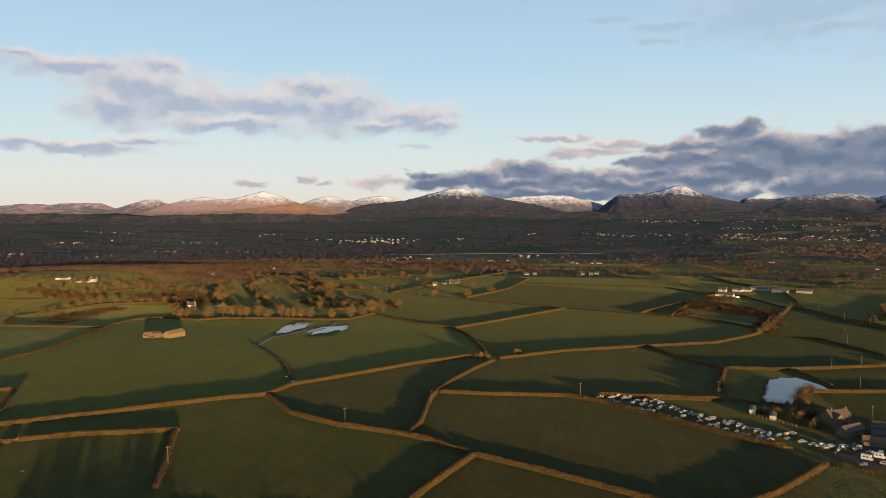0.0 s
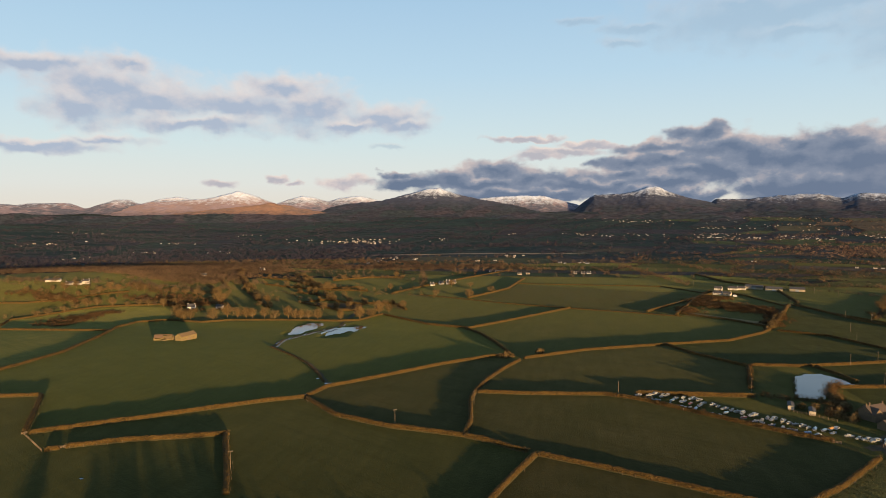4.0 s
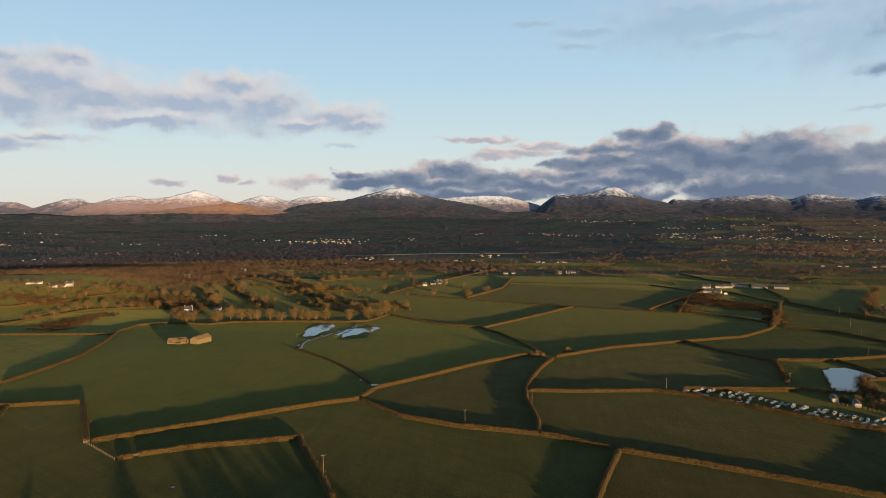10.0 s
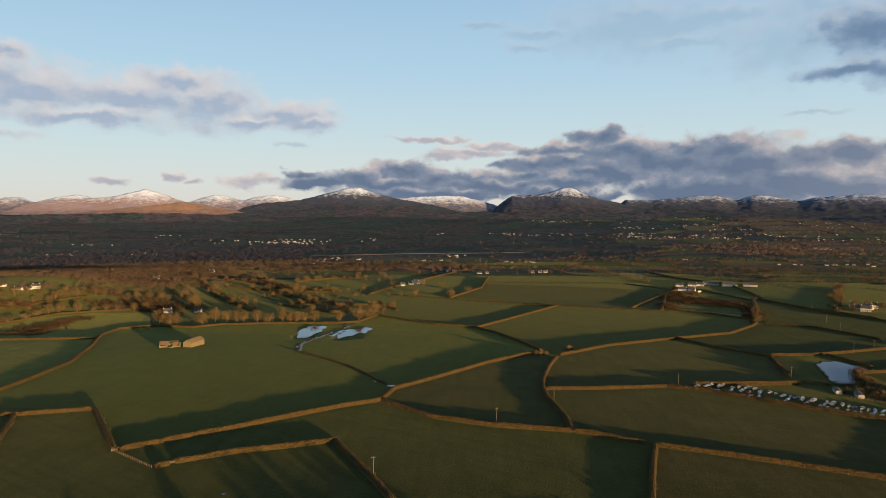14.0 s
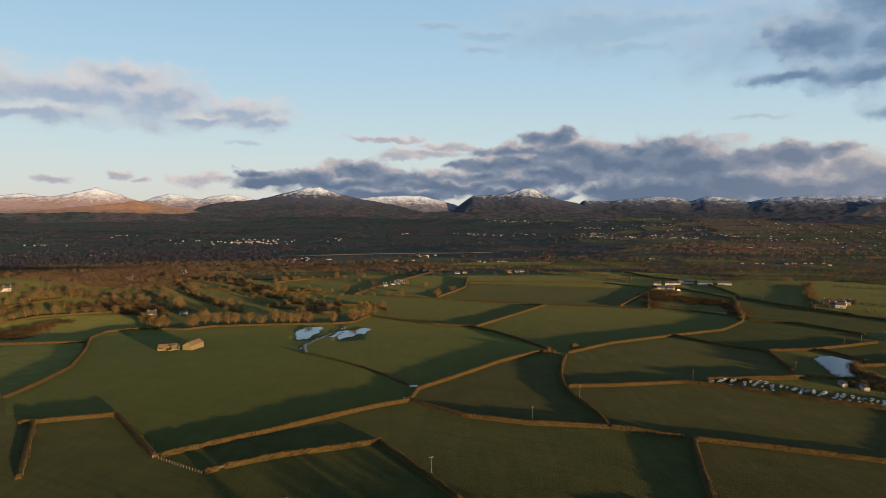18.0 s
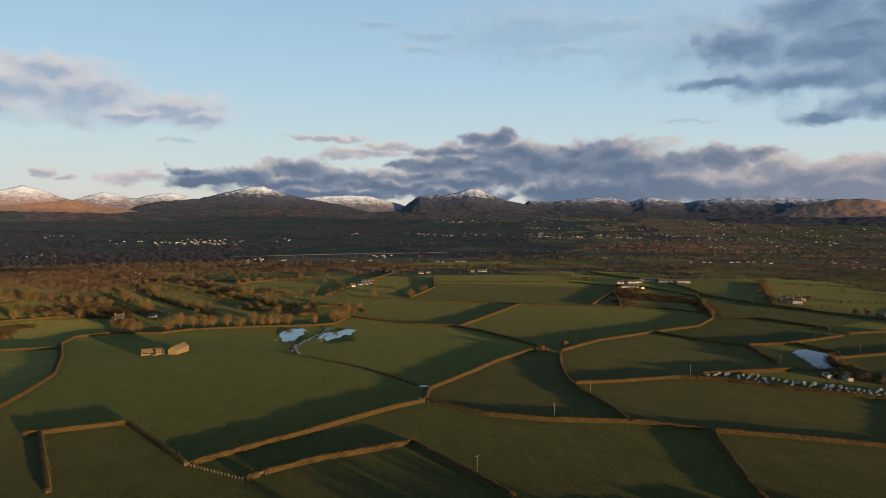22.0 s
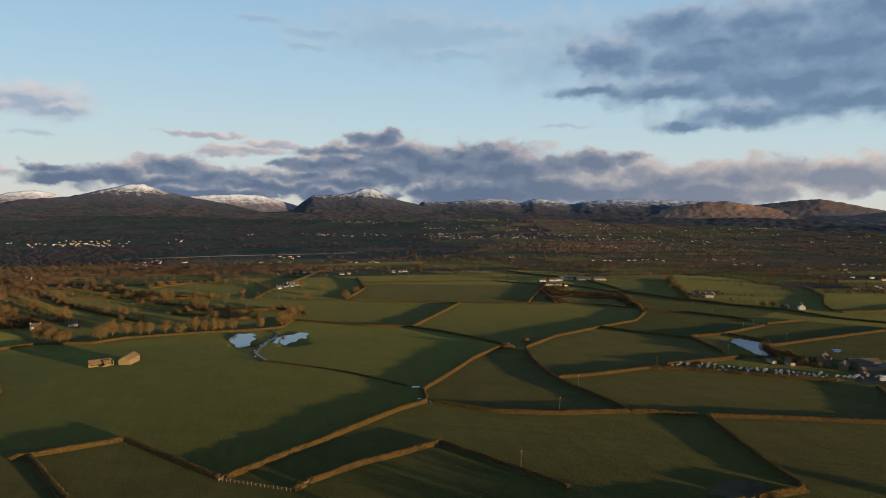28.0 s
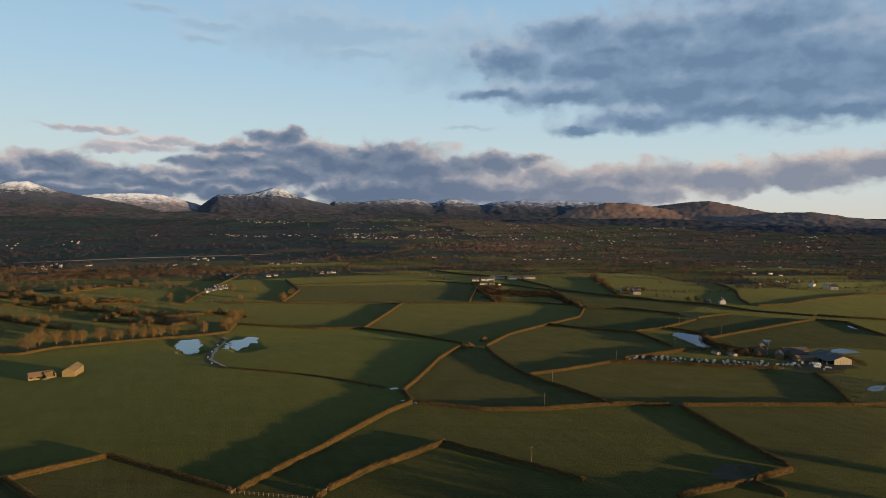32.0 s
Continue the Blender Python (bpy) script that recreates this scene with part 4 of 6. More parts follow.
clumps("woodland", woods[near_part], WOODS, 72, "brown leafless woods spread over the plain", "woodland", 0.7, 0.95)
# woods east of this bearing take the sunlit copy, the rest the shaded
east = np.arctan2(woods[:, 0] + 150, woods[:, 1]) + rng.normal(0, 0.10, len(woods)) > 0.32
clumps("woodland", woods[~near_part & ~east], HAZEDWOODS, 18, "distant woods below the mountains, haze and cloud shade in their colour", "woodland", 0.6, 0.85)
clumps("woodland", woods[~near_part & east], RUSSET, 18, "russet woods and hedgerow trees across the plain, sunlight in their colour", "woodland", 0.6, 0.85)


# ---- far fields and their hedgerows ----
def farmland():
    """Hedged fields over the plain; gives back the crowns of their hedgerows and hedgerow trees."""
    c, s = math.cos(radians(14)), math.sin(radians(14))
    rows = [760.0]
    while rows[-1] < 4500:
        rows.append(rows[-1] + rng.uniform(0.055, 0.10) * rows[-1])
    cols = np.cumsum(np.concatenate([[-4700], rng.uniform(90, 250, 64)]))
    jit = rng.normal(0, 1, (len(rows), len(cols), 2)) * np.array([30, 14])
    pts = np.array([[(u + jit[i, j, 0] + 50 * (i % 2), v + jit[i, j, 1] * v / 1500) for j, u in enumerate(cols)] for i, v in enumerate(rows)])
    xy = np.stack([pts[..., 0] * c + pts[..., 1] * s - 150, -pts[..., 0] * s * 0.6 + pts[..., 1] * c], 2)
    line, trees, far = [], [], {FARFIELD: ([], []), SHADEDFIELD: ([], [])}
    k = np.linspace(0.01, 0.99, 5)
    U, V = np.meshgrid(k, k)
    near_mats = (DEEP, DEEP, FIELD, FIELD, FIELD, LUSH, TIRED)
    for i in range(len(rows) - 1):
        for j in range(len(cols) - 1):
            a, b, e, d = xy[i, j], xy[i, j + 1], xy[i + 1, j + 1], xy[i + 1, j]
            mid = (a + b + d + e) / 4
            r = math.hypot(mid[0] + 150, mid[1])
            if r < (900 if mid[0] > 520 else 1150) or r > 4300 or mid[1] < 640 or abs(math.atan2(mid[0] + 150, mid[1])) > 1.2:
                continue
            q = (a * ((1 - U) * (1 - V))[..., None] + b * (U * (1 - V))[..., None] + e * (U * V)[..., None] + d * ((1 - U) * V)[..., None]).reshape(-1, 2)
            v = np.column_stack([q, height(q[:, 0], q[:, 1]) + 0.35])
            mat = near_mats[int(rng.integers(7))]
            if r < 1700:
                part("field", solid("field", v, grid_faces(5, 5), True), mat, ground)
            else:
                # west and centre take the copy with cloud shade in its colour
                vs, fs = far[FARFIELD if math.atan2(mid[0] + 150, mid[1]) + rng.normal(0, 0.10) > 0.32 else SHADEDFIELD]
                fs.append(grid_faces(5, 5) + 25 * len(vs))
                vs.append(v)
            for p, o in ((a, b), (a, d)):
                if rng.random() < 0.88:
                    n = int(np.linalg.norm(o - p) / 4.2)
                    t = rng.uniform(0, 1, (n, 1))
                    at = p + (o - p) * t + rng.normal(0, 0.8, (n, 2))
                    line.append(np.column_stack([at, rng.uniform(1.2, 2.1, n) * np.clip(r / 2000, 1, 1.6)]))
                    big = at[rng.random(n) < rng.uniform(0.0, 0.22)]
                    trees.append(np.column_stack([big + rng.normal(0, 1.5, big.shape), rng.uniform(2.6, 4.6, len(big))]))
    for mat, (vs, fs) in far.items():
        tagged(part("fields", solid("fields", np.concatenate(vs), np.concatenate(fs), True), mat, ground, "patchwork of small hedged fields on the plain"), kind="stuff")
    return np.concatenate(line), np.concatenate(trees)


hedgerows, hedgerow_trees = farmland()
# far hedgerows west of this bearing get the hazed, cloud-shaded colour
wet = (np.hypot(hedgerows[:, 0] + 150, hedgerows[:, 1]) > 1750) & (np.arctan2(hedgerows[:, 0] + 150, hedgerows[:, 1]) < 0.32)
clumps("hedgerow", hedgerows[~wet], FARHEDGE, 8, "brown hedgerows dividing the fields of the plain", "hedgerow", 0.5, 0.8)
clumps("hedgerow", hedgerows[wet], HAZEDWOODS, 8, "hedgerows dividing the distant fields, haze and cloud shade in their colour", "hedgerow", 0.5, 0.8)
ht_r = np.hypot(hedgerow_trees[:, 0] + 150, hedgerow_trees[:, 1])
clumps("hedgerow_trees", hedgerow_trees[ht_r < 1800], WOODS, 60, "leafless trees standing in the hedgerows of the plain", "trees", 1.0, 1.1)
clumps("hedgerow_trees", hedgerow_trees[ht_r >= 1800], HAZEDWOODS, 16, "leafless trees in the distant hedgerows, haze and shade in their colour", "trees", 0.9, 1.0)


# ---- tree belts and overgrown hedge banks ----
def belt(pts, gap, low, high, wander):
    q, side = resample(pts, gap)
    keep = rng.random(len(q)) < 0.85
    p = (q + side * rng.normal(0, wander, (len(q), 1)) + rng.normal(0, 1.0, q.shape))[keep]
    return np.column_stack([p, rng.uniform(low, high, len(p))])


EAST_BELTS = ([(261, 1038), (299, 979), (386, 977), (379, 903)], [(241, 1167), (330, 1095), (442, 1139), (497, 1051)], [(497, 1051), (647, 1181), (798, 1275)], [(708, 1084), (735, 1039), (557, 890)], [(76, 1435), (110, 1160), (142, 982)],
              [(110, 1537), (202, 1490), (224, 1309), (241, 1168)], [(723, 1185), (913, 1159), (1245, 1238)], [(311, 1702), (553, 1866), (628, 1728), (622, 1539)], [(747, 1661), (923, 1538), (1153, 1473)], [(1126, 1585), (1565, 1501)], [(125, 1690), (201, 1641), (315, 1751), (490, 2000)])
clumps("tree_belt", np.vstack([belt(p, 5.0, 2.0, 4.4, 4.0) for p in EAST_BELTS]), WOODS, 64, "belts of leafless trees between the fields of the plain", "trees", 0.9, 1.1)
EAST_ROWS = ([(410, 894), (443, 849), (500, 823), (539, 785), (668, 764)], [(370, 905), (308, 771), (263, 694)], [(490, 737), (431, 653)], [(328, 732), (353, 688), (441, 667)], [(213, 974), (256, 957), (303, 927), (346, 872)], [(180, 1134), (241, 1168)], [(15, 1385), (44, 1157)], [(303, 680), (309, 638), (307, 601)])
clumps("tree_row", np.vstack([belt(p, 3.4, 1.2, 2.7, 1.6) for p in EAST_ROWS]), WOODS, 72, "overgrown brown hedge banks with small trees", "trees", 0.8, 1.0)
WEST_ROWS = ([(-554, 969), (-478, 864), (-385, 729)], [(-556, 878), (-530, 850), (-490, 798)], [(-507, 917), (-445, 824), (-392, 769)], [(-424, 968), (-364, 828), (-319, 814), (-280, 825)], [(-421, 929), (-379, 923), (-340, 927)], [(-338, 857), (-298, 772), (-237, 742), (-211, 714)], [(-281, 852), (-233, 845), (-199, 823)],
             [(-632, 599), (-621, 632), (-612, 678)], [(-634, 951), (-587, 964), (-495, 837), (-448, 715)], [(-644, 899), (-584, 908), (-535, 957)], [(-454, 849), (-429, 869), (-354, 776)], [(-432, 960), (-365, 927), (-294, 865), (-245, 898)], [(-572, 715), (-530, 726), (-499, 751)], [(-695, 663), (-661, 690), (-614, 739), (-572, 815)], [(-763, 734), (-718, 732), (-655, 754), (-587, 813)])
clumps("hedge_bank", np.vstack([belt(p, 3.0, 0.7, 1.6, 1.0) for p in WEST_ROWS]), WOODS, 64, "brown overgrown hedge banks round the small western fields", "trees", 0.7, 0.9)
clumps("hedgerow_trees", np.vstack([belt(p, 21.0, 2.2, 3.9, 2.0) for p in WEST_ROWS]), TWIG, 150, "rounded leafless trees along the western hedge banks", "trees", 1.25, 1.15)
WEST_WOODS = ([(-427, 1085), (-353, 1084), (-267, 1023)], [(-548, 1008), (-502, 1036), (-446, 972)], [(-662, 1200), (-584, 1138), (-537, 1189), (-459, 1135)], [(-555, 1335), (-493, 1393), (-414, 1334), (-337, 1250)], [(-301, 1201), (-259, 1027), (-244, 944)], [(-437, 1543), (-324, 1401), (-220, 1169)], [(-656, 1195), (-575, 1200), (-491, 1210), (-392, 1167)])
clumps("tree_belt", np.vstack([belt(p, 6.0, 2.0, 4.2, 4.0) for p in WEST_WOODS]), WOODS, 80, "brown leafless belts of trees on the western slope", "trees", 1.0, 1.1)


def patch(name, outline, mat, lift, label="", parent=None, wob=0.0, category="", turn=0):
    """A flat irregular sheet laid on the ground inside an outline."""
    p = np.array(outline, float)
    dense = []
    for i in range(len(p)):
        a, b = p[i], p[(i + 1) % len(p)]
        n = max(2, int(np.linalg.norm(b - a) / 1.2)) if wob else 4
        for t in np.arange(n) / n:
            q = a + (b - a) * t
            if wob:
                q = q + np.array([noise.fractal((q[0] * 0.16, q[1] * 0.16, 1.0), 0.6, 2.0, 4), noise.fractal((q[0] * 0.16, q[1] * 0.16, 9.0), 0.6, 2.0, 4)]) * wob
            dense.append(q)
    bm = bmesh.new()
    vs = [bm.verts.new((q[0], q[1], 0)) for q in dense]
    bm.faces.new(vs)
    bmesh.ops.triangulate(bm, faces=bm.faces[:])
    if mat is WATER:
        level = float(np.mean([height(*q) for q in p])) + lift
        for v in bm.verts:
            v.co.z = level
    else:
        for _ in range(6):
            long = [e for e in bm.edges if e.calc_length() > 13]
            if not long:
                break
            bmesh.ops.subdivide_edges(bm, edges=long, cuts=1)
            bmesh.ops.triangulate(bm, faces=bm.faces[:])
        for v in bm.verts:
            v.co.z = float(height(v.co.x, v.co.y)) + lift
    ob = part(name, bm, mat, parent, label)
    if category:
        tagged(ob, label, category, kind="structure")
    return ob


STUBBLE = material("stubble", two_tone((0.066, 0.056, 0.020), (0.050, 0.052, 0.016), (0.080, 0.060, 0.026), 0.02, 0.5), 0.95, 1.0, 1.9, spec=0.05, sheen=0.15)
PLOUGH = material("ploughed_soil", two_tone((0.085, 0.05, 0.028), (0.06, 0.04, 0.02), (0.10, 0.07, 0.03), 0.03, 0.4), 0.95, 0.8, 1.9, spec=0.05)
patch("field", [(-104, 985), (-113, 919), (-150, 828), (-22, 745), (84, 706), (142, 888)], STUBBLE, 0.15, "olive-brown grazed field", ground)
patch("field", [(-352, 758), (-298, 765), (-273, 755), (-264, 710), (-284, 706), (-325, 737)], PLOUGH, 0.15, "dark brown ploughed strip", ground)
patch("field", [(90, 708), (128, 684), (150, 645), (160, 670), (128, 700), (100, 730)], DRYGRASS, 0.15, "pale dry grass strip", ground)
DITCH_SIDE = [(-172, 377), (-186, 400), (-207, 431), (-232, 457), (-262, 486), (-268.5, 519), (-265, 540), (-250, 594), (-250, 615)]
patch("field", [(-322, 316), (-295, 281), (-277, 263), (-259, 278), (-217, 313), (-176, 345)] + DITCH_SIDE + [(-262, 630), (-320, 630), (-398, 606), (-443, 615), (-468, 598), (-465, 565), (-437, 502), (-410, 433), (-403, 383), (-401, 352), (-380, 320)], LUSH, 0.06, "lush green barn pasture", ground)
patch("field", DITCH_SIDE + [(-232, 668), (-225, 677), (-189, 645), (-162, 621), (-121, 604), (-104, 573), (-85, 530), (-71, 486), (-84, 476), (-113, 445), (-136, 414), (-155, 389), (-170, 370)], LUSH, 0.06, "lush green pasture beside the ditch", ground)
patch("field", [(-173, 346), (-161, 333), (-144, 317), (-112, 305), (-76, 299), (-75, 322), (-80, 357), (-80, 377), (-77, 404), (-70, 437), (-62, 467), (-71, 481), (-84, 475), (-114, 444), (-136, 413), (-155, 388), (-169, 370)], TIRED, 0.06, "brownish grazed field", ground)
patch("field", [(-78, 378), (-49, 378), (0, 386), (40, 392), (79, 397), (80, 413), (86, 442), (92, 470), (84, 483), (64, 510), (48, 543), (-14, 511), (-60, 471), (-69, 437), (-76, 404)], TIRED, 0.06, "brownish grazed field", ground)
patch("field", [(-73, 299), (-44, 284), (-10, 271), (52, 246), (77, 271), (96, 296), (100, 318), (82, 328), (40, 356), (12, 376), (-5, 383), (-49, 376), (-79, 374), (-79, 357), (-74, 322)], TIRED, 0.06, "brownish grazed sheep field", ground)
patch("field", [(97, 476), (135, 481), (200, 506), (211, 514), (212, 538), (188, 599), (156, 622), (137, 606), (103, 568), (54, 543), (66, 511), (85, 484)], DEEP, 0.06, "deep green field by the lane", ground)
patch("field", [(158, 630), (190, 602), (214, 542), (298, 582), (248, 684), (222, 790), (212, 786), (182, 704)], DEEP, 0.06, "deep green field by the lane", ground)
patch("field", [(136, 427), (175, 435), (273, 453), (311, 458), (262, 517), (212, 512), (200, 503), (137, 478), (147, 440)], DEEP, 0.06, "deep green field above the pond", ground)
patch("field", [(134, 424), (175, 432), (273, 450), (311, 456), (330, 432), (310, 402), (295, 374), (240, 330), (206, 360), (170, 366), (148, 368), (138, 380)], DEEP, 0.06, "deep green field behind the farm", ground)
patch("field", [(-40, 280), (-10, 269), (52, 244), (40, 215), (-20, 190), (-62, 198), (-58, 220), (-50, 250)], TIRED, 0.06, "rough brownish pasture", ground)
patch("field", [(-404, 352), (-406, 383), (-413, 433), (-440, 502), (-470, 565), (-474, 599), (-448, 620), (-492, 702), (-548, 688), (-590, 655), (-604, 610), (-640, 560), (-690, 480), (-640, 420), (-520, 340), (-440, 320)], GOLDEN, 0.06, "golden-green pasture with low sunlight painted into its colour", ground)


# ---- bramble growth on the unclipped hedges ----
def brambles(pts, low, high, wander, label):
    q, side = resample(pts, 0.8)
    p = q + side * rng.normal(0, wander, (len(q), 1)) + rng.normal(0, 0.4, q.shape)
    clumps("bramble", np.column_stack([p, rng.uniform(low, high, len(q))]), SCRUB, 150, label, "bramble", 0.8, 1.0)


BRAMBLE = "rough reddish bramble and thorn along the bank"
brambles([(-5.4, 384), (11.9, 377.6), (40.2, 357.2), (62.4, 341.4), (82.3, 329), (93.1, 324.8)], 0.7, 1.7, 0.9, BRAMBLE)
brambles([(11.8, 389.1), (39.8, 391.1), (76.8, 395)], 0.7, 1.5, 0.6, BRAMBLE)
brambles([(117.8, 395.9), (122.1, 411.9), (129, 426.5), (135, 429)], 1.2, 2.8, 1.6, BRAMBLE)
brambles([(144, 431), (175, 436)], 0.6, 1.2, 0.5, BRAMBLE)
brambles([(92.6, 470.2), (86.3, 441.8), (79.6, 412.8)], 0.7, 1.6, 0.8, BRAMBLE)
brambles([(95, 475), (124, 476), (136, 480)], 0.6, 1.2, 0.5, BRAMBLE)
brambles([(80, 398), (92, 393), (101, 394), (110, 392)], 0.9, 2.2, 1.5, BRAMBLE)
brambles([(108, 366), (113, 372), (116, 380), (117, 390)], 1.6, 3.0, 2.0, "tall brown thorn bushes beside the farmhouse")
brambles([(150, 350), (165, 345), (175, 338), (168, 318), (160, 308)], 0.8, 2.0, 1.5, BRAMBLE)
brambles([(108, 305), (116, 300), (125, 302)], 0.8, 1.8, 1.2, BRAMBLE)

# ---- rough tussocky ground by the yard ----
ROUGH = material("tussock_grass", two_tone((0.062, 0.056, 0.020), (0.042, 0.046, 0.017), (0.105, 0.082, 0.034), 0.12, 0.7), 0.95, 1.0, 1.2, spec=0.05, sheen=0.2)
patch("field", [(57, 248), (68, 262), (88, 285), (105, 305), (113, 305), (121, 290), (127, 274), (120, 250), (92, 232), (66, 236)], ROUGH, 0.10, "rough tussocky pasture beside the yard", ground)
tus = np.column_stack([rng.uniform(58, 124, 1500), rng.uniform(236, 305, 1500), rng.uniform(0.25, 0.7, 1500)])
tus = tus[(tus[:, 1] - 246 < (tus[:, 0] - 54) * 1.12) & (tus[:, 1] < 300 - (tus[:, 0] - 110) * 1.4)]
brambles([(100, 399), (102, 408), (107, 423), (113, 444)], 0.3, 0.7, 0.8, "low brown rushes along the pond edge")
clumps("tussock", tus, ROUGH, 14, "pale tussocks and dead stalks in the rough pasture", "tussock", 0.2, 0.7)


# ---- standing water, ditch, track, mud ----
def water(label, outline, lift=0.12, wob=2.2):
    return tagged(patch("water", outline, WATER, lift, label, wob=wob), label, "water", kind="structure")


water("still farm pond reflecting the evening sky", [(107.3, 423.1), (114, 445.8), (123, 456), (133, 458), (141, 446), (147, 435), (131, 424), (120.9, 410.6), (114, 397), (101, 400), (102, 408)], 0.15, 0.9)
water("shallow flood pool on the pasture with grass tussocks", [(-286.2, 601.5), (-282.1, 613.5), (-270.7, 613.5), (-266.6, 606.1), (-265.6, 588.2), (-270.8, 563.2), (-278.8, 548.9), (-285.6, 552.2), (-287.1, 577.6)], 0.14, 3.2)
water("streaky flood pool beside the ditch", [(-249.8, 574.7), (-242.3, 591), (-226.7, 602), (-219.9, 600.7), (-222, 580), (-232.7, 568), (-241, 552), (-248.3, 540.4), (-247, 556)], 0.14, 3.6)
water("narrow streak of flood water in the grass", [(-252, 560), (-246, 585), (-243, 588), (-247, 566), (-250, 545), (-252, 540)], 0.16, 1.5)
water("long pale pool behind the farm sheds", [(190.3, 354.8), (203.7, 355.8), (205.9, 349.9), (206.5, 338.7), (191.1, 341.1), (182.1, 345.4)], 0.14, 1.5)
water("small pool in the rough pasture", [(94.7, 265.7), (108.3, 269.0), (116.2, 265.9), (104.8, 260.0), (94.4, 260.9)], 0.14, 1.2)
water("puddle by the field corner", [(313.2, 422.7), (322, 421.3), (316.4, 409.3), (307.6, 406.3), (306.6, 413.1)], 0.14, 1.0)
water("puddle by the field corner", [(315.1, 409.0), (310.9, 401.7), (305, 395.9), (305.0, 400.6)], 0.14, 0.8)
for cx, cy, w in ((-172.6, 378.5, 2.2), (-173.4, 345, 1.6), (-184, 389.7, 1.0), (-170.5, 342.4, 1.8), (-177, 352, 0.9), (-214.5, 222, 0.7), (176, 401, 3.0), (171, 396, 2.4)):
    water("small rain puddle in the trodden grass", [(cx + w * math.cos(a) * 1.4, cy + w * math.sin(a)) for a in np.arange(0, 6.2, 0.7)], 0.10, 0.6)


def strip(name, pts, half, lift, mat, label, category):
    q, side = resample(pts, 1.5)
    xy = np.stack([q + side * o * (half + 0.25 * half * np.sin(q[:, :1] * 0.7)) for o in (-1, 0, 1)], 1)
    z = height(xy[..., 0], xy[..., 1]) + lift
    ob = part(name, solid(name, np.concatenate([xy, z[..., None]], 2).reshape(-1, 3), grid_faces(len(q), 3), True), mat)
    return tagged(ob, label, category, kind="structure")


DITCH = [(-250.4, 615.5), (-247.5, 604), (-251, 594), (-255, 579), (-261.5, 563), (-262, 551), (-266.1, 540), (-266.5, 528), (-269.5, 519), (-266, 503), (-261.9, 486.1), (-231.9, 457.5), (-207.3, 431.2), (-186.1, 400.3), (-172.8, 377.5)]
strip("ditch", DITCH, 1.3, 0.08, MUD, "dark muddy drainage ditch across the pasture", "ditch")
WETMUD = material("wet_track_mud", two_tone((0.105, 0.085, 0.062), (0.070, 0.056, 0.042), (0.16, 0.135, 0.105), 0.35, 1.6), 0.4, 0.12, 1.5, spec=0.4)
strip("track", [(x + 3.4, y) for x, y in DITCH[:11]], 1.1, 0.10, WETMUD, "wet rutted track beside the ditch", "track")
for x, y in DITCH[1:10:2]:
    water("sliver of water lying in the ditch", [(x + math.cos(a) * 0.8, y + math.sin(a) * 3.2) for a in np.arange(0, 6.2, 0.8)], 0.16, 0.5)
q_d, s_d = resample(DITCH[10:], 1.5)
hedge([tuple(p) for p in (q_d - s_d * 1.6)[::6]], 1.1, 0.7, "low dark growth along the ditch edge")
brambles([(x + 2.2, y) for x, y in DITCH[:11]], 0.25, 0.55, 0.5, "low rough grass and rushes along the ditch")
strip("track", [(-252, 617), (-254, 640), (-262, 690), (-275, 740)], 1.5, 0.07, MUD, "muddy farm track through the gateway", "track")
strip("lane", [(104, 318), (112, 321), (122, 334), (134, 344), (150, 344)], 3.5, 0.06, MUD, "rough stony yard lane by the farm", "lane")
strip("lane", [(223, 795), (252, 682), (301, 580), (309, 516), (340, 470), (392, 425)], 2.2, 0.05, MUD, "narrow country lane between hedges", "lane")
patch("yard", [(112, 322), (116, 336), (128, 346), (150, 342), (160, 330), (152, 306), (124, 306), (108, 312)], MUD, 0.05, "muddy farmyard among the sheds", None, 1.0, "yard")
patch("mud", [(-97, 207.6), (-82.9, 211.2), (-74, 205.2), (-80.9, 197.3), (-94.3, 196.3), (-101.5, 201.4)], MUD, 0.05, "churned wet mud by the gateway", None, 1.5, "mud")


def heap(x, y, w, d, h, mat, label, name="muck_heap"):
    n, m = 26, 18
    v = []
    for i in range(m):
        for j in range(n):
            a, rr = j / (n - 1) * 2 * math.pi, 1 - i / (m - 1)
            px, py = math.cos(a) * w * rr, math.sin(a) * d * rr
            v.append((px, py, h * (1 - rr ** 2) * (1 + 0.45 * noise.fractal((px * 0.8, py * 0.8, x), 0.7, 2, 4)) - 0.05))
    ob = part(name, solid(name, v, grid_faces(m, n), False), mat)
    ob.matrix_basis = pose(x, y, float(height(x, y)), 0, 0, 20)
    return tagged(ob, label, "heap")


heap(-82, 203, 7.5, 4.2, 1.7, MUD, "dark heap of wet farm muck by the gateway")

# ---- building materials ----
STONE = material("rubble_stone", two_tone((0.185, 0.138, 0.056), (0.115, 0.086, 0.040), (0.25, 0.185, 0.080), 0.45, 1.6), 0.9, 0.08, 3.0)
SLATE = material("slate", two_tone((0.062, 0.058, 0.060), (0.045, 0.045, 0.050), (0.085, 0.076, 0.072), 0.3, 2.0), 0.7, 0.05, 2.5)
OLDROOF = material("lichened_slate", two_tone((0.13, 0.088, 0.042), (0.075, 0.055, 0.032), (0.24, 0.16, 0.075), 0.35, 1.1), 0.85, 0.08, 2.5)
RUST = material("rusty_sheeting", two_tone((0.135, 0.080, 0.046), (0.085, 0.055, 0.036), (0.18, 0.115, 0.065), 0.6, 3.0), 0.75, 0.05, 4.0)
